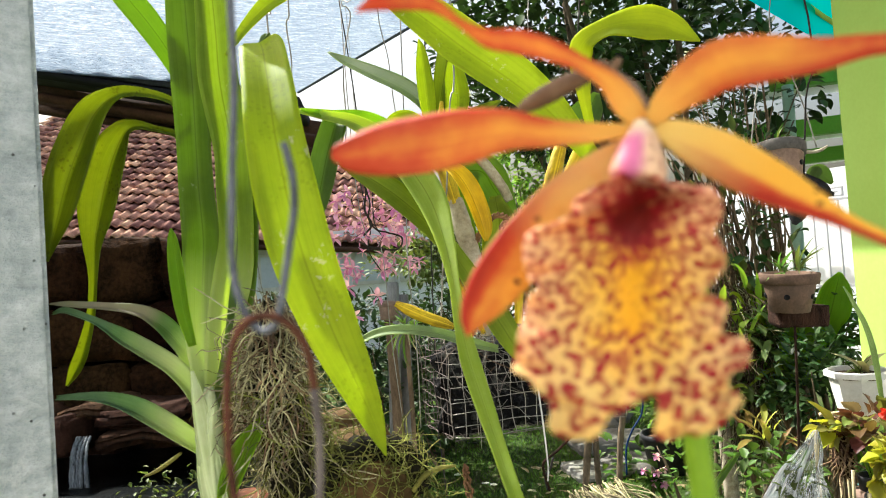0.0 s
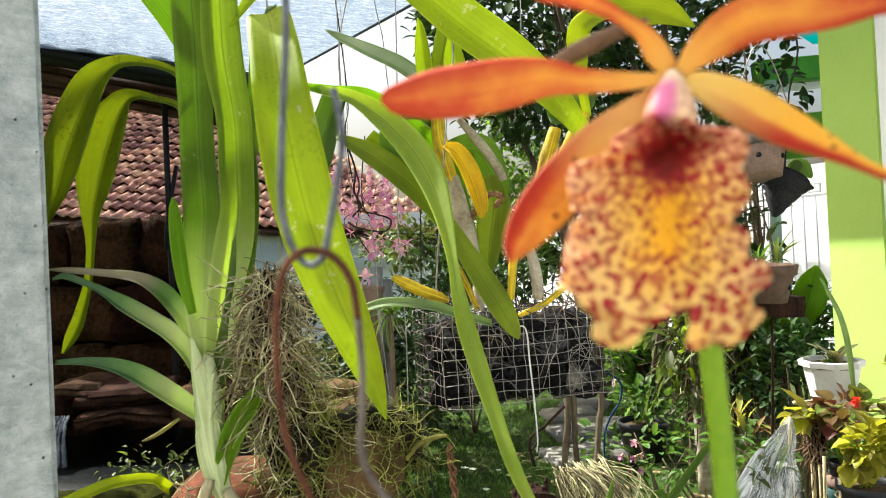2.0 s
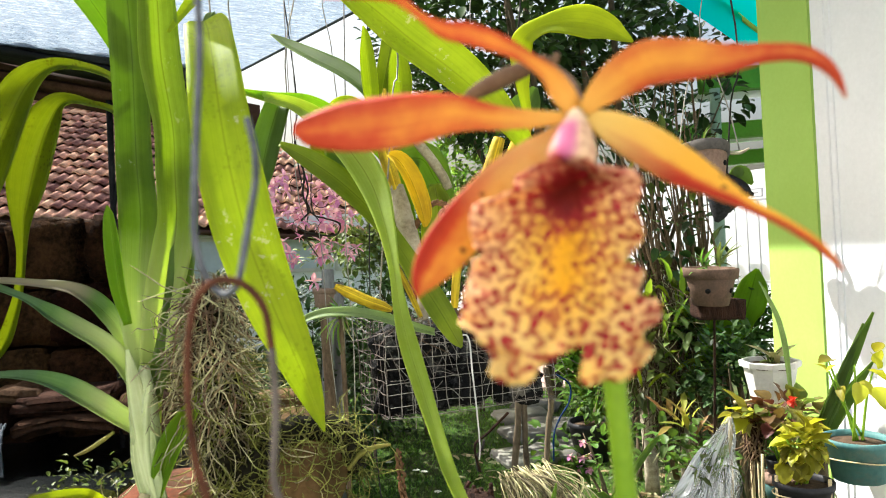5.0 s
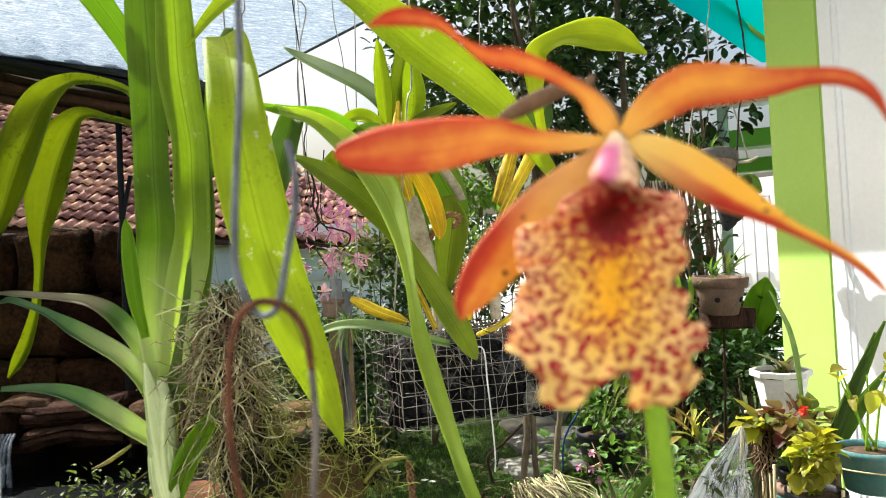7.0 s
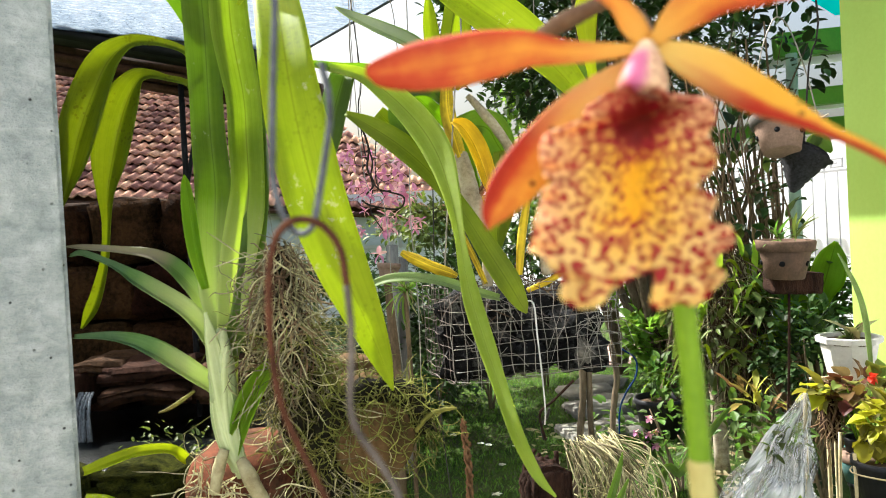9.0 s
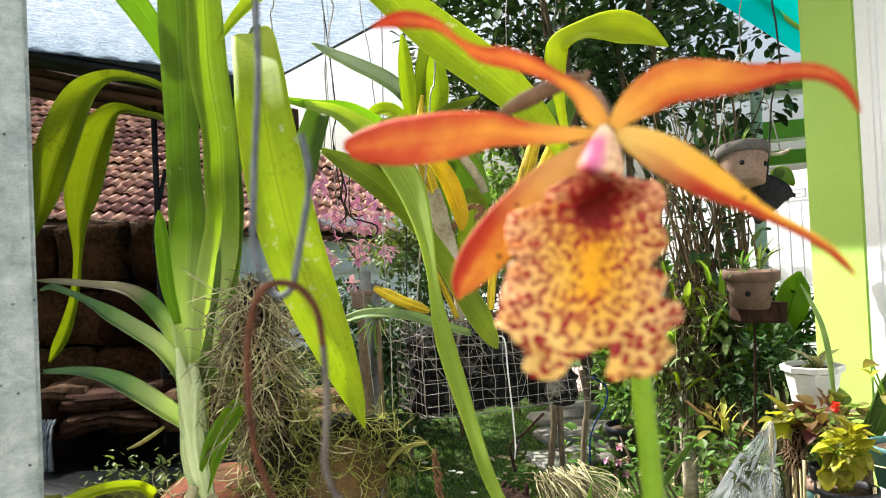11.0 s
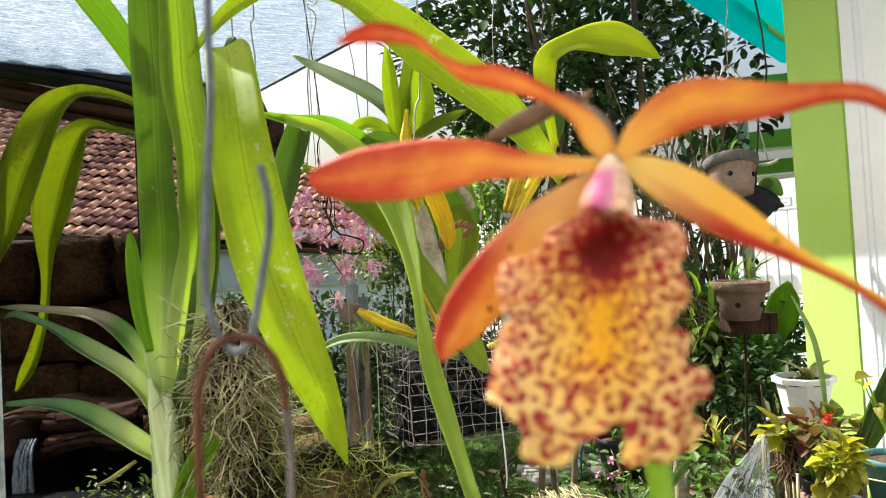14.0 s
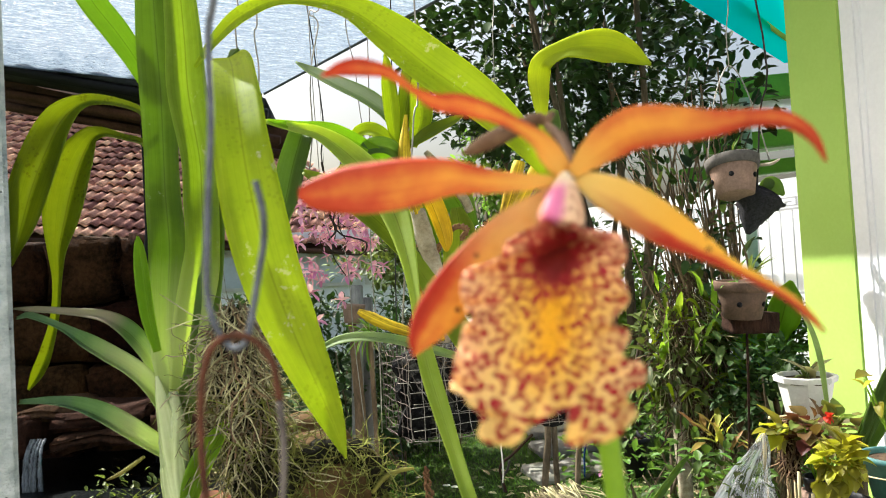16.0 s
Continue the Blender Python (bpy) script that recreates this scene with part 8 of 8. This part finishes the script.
cord = part("blue_cord", tube([(0.6502, 2.602, 0.6477), (0.6989, 2.6014, 0.6073), (0.6958, 2.5992, 0.5441), (0.6547, 2.5963, 0.4828), (0.6285, 2.5937, 0.4207), (0.6217, 2.5903, 0.326)], 0.0035, 6, 6), M_BLUE)
tagged(cord, "blue cord looped over a branch pole", "cord")
drift = thing("driftwood", (0.1283, 0.9935, 0.6792))
for k in range(15):
    a = 6.283 * k / 15
    ring = np.array([0.027 * math.cos(a), 0.024 * math.sin(a), 0.0])
    line = [np.array(q) + ring * g + np.random.uniform(-0.004, 0.004, 3) for q, g in zip([(0.133, 0.9969, 0.7748 + random.uniform(-0.012, 0.014)), (0.1244, 0.9958, 0.7484), (0.1303, 0.9949, 0.7197), (0.1323, 0.9936, 0.679), (0.1243, 0.9906, 0.5982)], (0.6, 0.9, 1.1, 1.15, 1.0))]
    part("stump_strand", tube([tuple(q) for q in line], (0.003, 0.006, 0.008, 0.008, 0.008), 7, 6, 0.3), M_DRIFT, drift)
part("stump", block((0.05, 0.042, 0.16), (0.1287, 0.9938, 0.6823), Euler((0.1, 0.05, 0.3)).to_matrix(), bevel=0.006, rough=0.02, cuts=7), M_DRIFT, drift)
fan = []
for k in range(115):
    s = random.random()
    a = np.array((0.157, 1.0, 0.79)) + np.array([0.08 * s, 0.02 * s, 0.01 * s]) + np.random.uniform(-0.008, 0.008, 3)
    e = np.array((0.156 + 0.16 * (0.25 * random.random() + 0.75 * s), 1.0 + random.uniform(-0.05, 0.04), 0.69 + random.uniform(-0.03, 0.02)))
    m = a * 0.55 + e * 0.45 + np.array([0.012, -0.01, 0.014]) + np.random.uniform(-0.02, 0.02, 3)
    low = a * 0.2 + e * 0.8 + np.random.uniform(-0.018, 0.018, 3) + np.array([0.004, 0, 0.006])
    fan.append(tube([tuple(a), tuple(m), tuple(low), tuple(e)], random.uniform(0.0005, 0.0014), 6, 4, 0.12))
tagged(part("root_fan", joined(fan), M_ROOT, drift, "pale dry roots fanning out"), kind="stuff")
part("hanging_cord", tube([(0.1328, 0.9968, 0.8024), (0.1202, 0.9483, 0.8519), (0.133, 0.8995, 0.8818), (0.1509, 0.851, 0.9164)], 0.0018, 6, 5), M_DRIFT, drift)
part("hook", tube([(0.1304, 0.9968, 0.8025), (0.1281, 0.9974, 0.8213), (0.1341, 0.9781, 0.8398), (0.1365, 0.9687, 0.854)], 0.0018, 6, 5), M_WIRE_DARK, drift)
tagged(drift, "dark driftwood stump with pale orchid roots, hung by cord", "driftwood")
coir = thing("coir_stick", (0.0259, 1.484, 0.4775))
CORE = spline([(0.0225, 1.4919, 0.7068), (0.0257, 1.4908, 0.6725), (0.0306, 1.4892, 0.6235), (0.0301, 1.487, 0.5626), (0.0259, 1.484, 0.4775)], 8)
for k in range(3):
    pts = [tuple(q + (0.0015 + 0.004 * min(1.0, i / 14)) * np.array([math.cos(i * 0.55 + k * 2.1), math.sin(i * 0.55 + k * 2.1), 0]) + np.random.uniform(-0.003, 0.003, 3)) for i, q in enumerate(CORE)]
    part("strand", tube(pts + [(CORE[-1][0], CORE[-1][1], 0.0)], [0.0035] * len(pts) + [0.005], 6, 2, 0.6), M_ROPE, coir)
tagged(coir, "upright strand of twisted brown coir rope", "rope")
sprig = part("bare_shoot", blade([((0.22, 1.12, 0.0), 0.012)] + [((0.3155, 1.1, 0.6524), 0.0125), ((0.3587, 1.1, 0.7089), 0.0125), ((0.3969, 1.1, 0.7565), 0.011), ((0.4255, 1.1, 0.7911), 0.009), ((0.4415, 1.1, 0.8065), 0.0027)], fold=0.5, thick=0.003), M_LEAF_DARK)
tagged(sprig, "single green orchid shoot rising obliquely", "plant")
spikes = thing("spiky_plant", (0.2089, 0.9444, 0.6931))
for rows in ([((0.197, 0.9439, 0.686), 0.0108), ((0.2108, 0.9457, 0.7316), 0.0108), ((0.2242, 0.9473, 0.7695), 0.0077), ((0.2308, 0.9482, 0.7939), 0.0015)], [((0.2085, 0.9441, 0.6854), 0.0093), ((0.2197, 0.9456, 0.7235), 0.0093), ((0.2368, 0.9471, 0.7573), 0.0023)]):
    strap(spikes, "leaf", M_LEAF_DARK, rows, thick=0.002)
tagged(spikes, "dark narrow pointed leaves", "plant")

# weathered posts, a clay pot and a tufted plant behind the basket
M_WEATHERED = surface("weathered_board", (0.1, 0.1, 0.095), (0.32, 0.31, 0.29), 0.85, 14, 120, 0.7, 0.004, stretch=(1, 1, 0.25), dirt=(0.12, 0.11, 0.1))
for x, y, top_z, w in ((-0.255, 3.2, 1.08, 0.055), (-0.2, 3.26, 1.02, 0.05)):
    board = part("garden_board", block((w, 0.025, top_z), (x, y, top_z / 2), Euler((0, radians(random.uniform(-3, 3)), radians(random.uniform(-20, 20)))).to_matrix(), bevel=0.004, rough=0.006, cuts=3), M_WEATHERED)
    tagged(board, "weathered grey board standing upright in the garden", "board", "weathered boards in the garden")
trunk = part("dead_trunk", tube([(-0.235, 2.95, 0.0), (-0.225, 2.94, 0.5), (-0.24, 2.95, 0.93)], (0.03, 0.024, 0.018), 9, 6, 0.12), M_BRANCH)
tagged(trunk, "short dead tree trunk carrying a clay pot", "trunk")
perch = clay_pot("clay_pot", (-0.24, 2.95, 0.925), 0.05, 0.08, M_TERRA_OLD, (0, 6, 0), 0, "small red clay pot on a dead trunk")
tuft = thing("tufted_plant", (-0.155, 2.7, 0.86))
spray(tuft, "foliage", (-0.155, 2.7, 0.9), 42, 0.11, M_SUN_TONED, 0.9, 0.5, 0.09, 0.6)
spray(tuft, "old_foliage", (-0.155, 2.7, 0.9), 18, 0.1, M_DRY_LEAF, 1.0, 0.2, 0.08, 0.8)
part("stake", tube([(-0.155, 2.7, 0.0), (-0.15, 2.7, 0.5), (-0.155, 2.7, 0.91)], 0.009, 7, 4, 0.1), M_BRANCH, tuft)
tagged(tuft, "grassy green tuft growing on a thin stake", "plant")

# pink orchid sprays hanging before the tiles
PINK = (-0.1506, 1.7072, 1.2332)
pink = thing("pink_orchid", PINK)
for k in range(64):
    c = np.array(PINK) + np.array([random.uniform(-0.11, 0.1), random.uniform(-0.08, 0.08), random.uniform(-0.12, 0.1)])
    o = random.uniform(0, 6)
    part("blossom", leaves(np.repeat([c], 5, 0), np.array([(math.cos(a + o), -0.4 + random.uniform(-0.4, 0.4), math.sin(a + o)) for a in np.arange(5) * 1.257]), np.full(5, random.uniform(0.016, 0.027)), 0.55, 0.2, 0.3), M_PINK, pink)
for rows in ([(-0.1894, 1.7133, 1.4284), (-0.1804, 1.7101, 1.3313), (-0.1644, 1.707, 1.2339), (-0.1726, 1.705, 1.179), (-0.1422, 1.7035, 1.1223)], [(-0.1418, 1.7136, 1.4123), (-0.1541, 1.7096, 1.3024), (-0.1506, 1.7072, 1.2332), (-0.1113, 1.7064, 1.1898), (-0.1024, 1.708, 1.2308)], [(-0.22, 1.25, 2.3)] + [(-0.1745, 1.6183, 1.5644), (-0.1894, 1.7133, 1.4284)]):
    part("stem", tube(rows, 0.0016, 6, 6, 0.2), M_WIRE_DARK, pink)
tagged(pink, "spray of small pink orchid blossoms on dark stems", "orchid")
for at in ((-0.248, 1.5009, 1.1065), (-0.2364, 1.499, 1.045), (-0.2848, 1.5001, 1.1022), (-0.2, 1.5013, 1.0919), (-0.1468, 1.6015, 1.0691), (-0.2035, 1.599, 1.0264)):
    o = random.uniform(0, 6)
    part("blossom", leaves(np.repeat([np.array(at)], 5, 0), np.array([(math.cos(a + o), -0.5, math.sin(a + o)) for a in np.arange(5) * 1.257]), np.full(5, 0.026), 0.5), M_PINK, pink)

vine = thing("dry_vine", (-0.1713, 1.6, 1.3637))
part("hanger", tube([(-0.1713, 1.6, 1.3637), (-0.172, 1.56, 1.7), (-0.17, 1.26, 2.3)], 0.0006, 6, 4), M_MESH, vine, "thin pale wire")
part("stem", tube([(-0.176, 1.6, 1.39), (-0.1713, 1.6, 1.3637), (-0.1584, 1.6, 1.3151), (-0.1637, 1.6, 1.2662), (-0.15, 1.6, 1.233), (-0.1695, 1.6, 1.2081)], 0.0024, 7, 6, 0.25), M_VINE, vine)
part("stem", tube([(-0.1584, 1.605, 1.3151), (-0.15, 1.59, 1.28), (-0.156, 1.6, 1.245), (-0.14, 1.61, 1.22), (-0.1148, 1.6, 1.2117), (-0.0831, 1.6, 1.197), (-0.0974, 1.6, 1.1718), (-0.1554, 1.6, 1.1814), (-0.1806, 1.6, 1.1957)], 0.002, 7, 6, 0.25), M_VINE, vine)
for k in range(3):
    o = np.array([-0.15 + random.uniform(-0.03, 0.05), 1.6 + random.uniform(-0.03, 0.03), 1.2 + random.uniform(-0.03, 0.09)])
    part("tendril", tube([tuple(o + np.array([math.cos(a), 0.3 * math.sin(a * 1.3), math.sin(a)]) * (0.012 + 0.004 * a) * random.uniform(0.7, 1.2)) for a in np.arange(6) * random.uniform(0.7, 1.2) + k], 0.0008, 6, 4, 0.2), M_VINE, vine)
tagged(vine, "dark dried vine knotted round itself, hung from above", "vine")

# thin wires dangling from the pipes
for rows, r in (([(-0.2, 1.25, 2.3)] + [(-0.1083, 1.0872, 1.6158), (-0.123, 1.0901, 1.5452), (-0.1163, 1.0901, 1.5358), (-0.1108, 1.0902, 1.5221), (-0.119, 1.0918, 1.4868), (-0.1238, 1.0927, 1.4648), (-0.1289, 1.0943, 1.4204), (-0.1288, 1.0963, 1.3578), (-0.1367, 1.0986, 1.2956)], 0.0011),
                ([(-0.3, 1.25, 2.3)] + [(-0.1901, 0.9926, 1.5683), (-0.1918, 0.9955, 1.479), (-0.188, 0.9968, 1.43), (-0.1915, 0.9985, 1.3814)], 0.0011),
                ([(-0.33, 1.25, 2.3)] + [(-0.1933, 0.8939, 1.5251), (-0.1954, 0.8961, 1.4594), (-0.1944, 0.8975, 1.4118)], 0.0011),
                ([(-0.15, 1.25, 2.3)] + [(-0.0815, 1.1853, 1.6389), (-0.0732, 1.188, 1.5409), (-0.0629, 1.1893, 1.4818), (-0.0588, 1.1912, 1.4133), (-0.0523, 1.1927, 1.3545)], 0.0009),
                ([(0.22, 1.25, 2.3)] + [(0.3071, 1.364, 1.7132), (0.3066, 1.3669, 1.6222), (0.2983, 1.3694, 1.5544)], 0.0013),
                ([(0.15, 1.25, 2.3)] + [(0.222, 1.4665, 1.7735), (0.2188, 1.4713, 1.6274), (0.2166, 1.4754, 1.4996)], 0.0012),
                ([(-0.15, 1.25, 2.3)] + [(-0.1469, 1.3096, 1.307), (-0.1062, 1.3055, 1.1677), (-0.0982, 1.3001, 1.0089), (-0.0853, 1.2944, 0.8393)], 0.0009),
                ([(-0.02, 1.25, 2.3)] + [(-0.0447, 1.213, 1.3542), (-0.0533, 1.2061, 1.1596), (-0.0478, 1.2004, 0.9937), (-0.0496, 1.1956, 0.8573)], 0.0012),
                ([(0.03, 1.25, 2.3)] + [(-0.0217, 1.4004, 0.9756), (-0.0215, 1.3925, 0.7482), (-0.0065, 1.3856, 0.5427)], 0.0014)):
    tagged(part("hanging_wire", tube(rows, r, 6, 5), M_MESH if r < 0.0013 else M_WIRE_DARK), "thin bare wire hanging from the overhead pipe", "wire", "thin hanging wires")
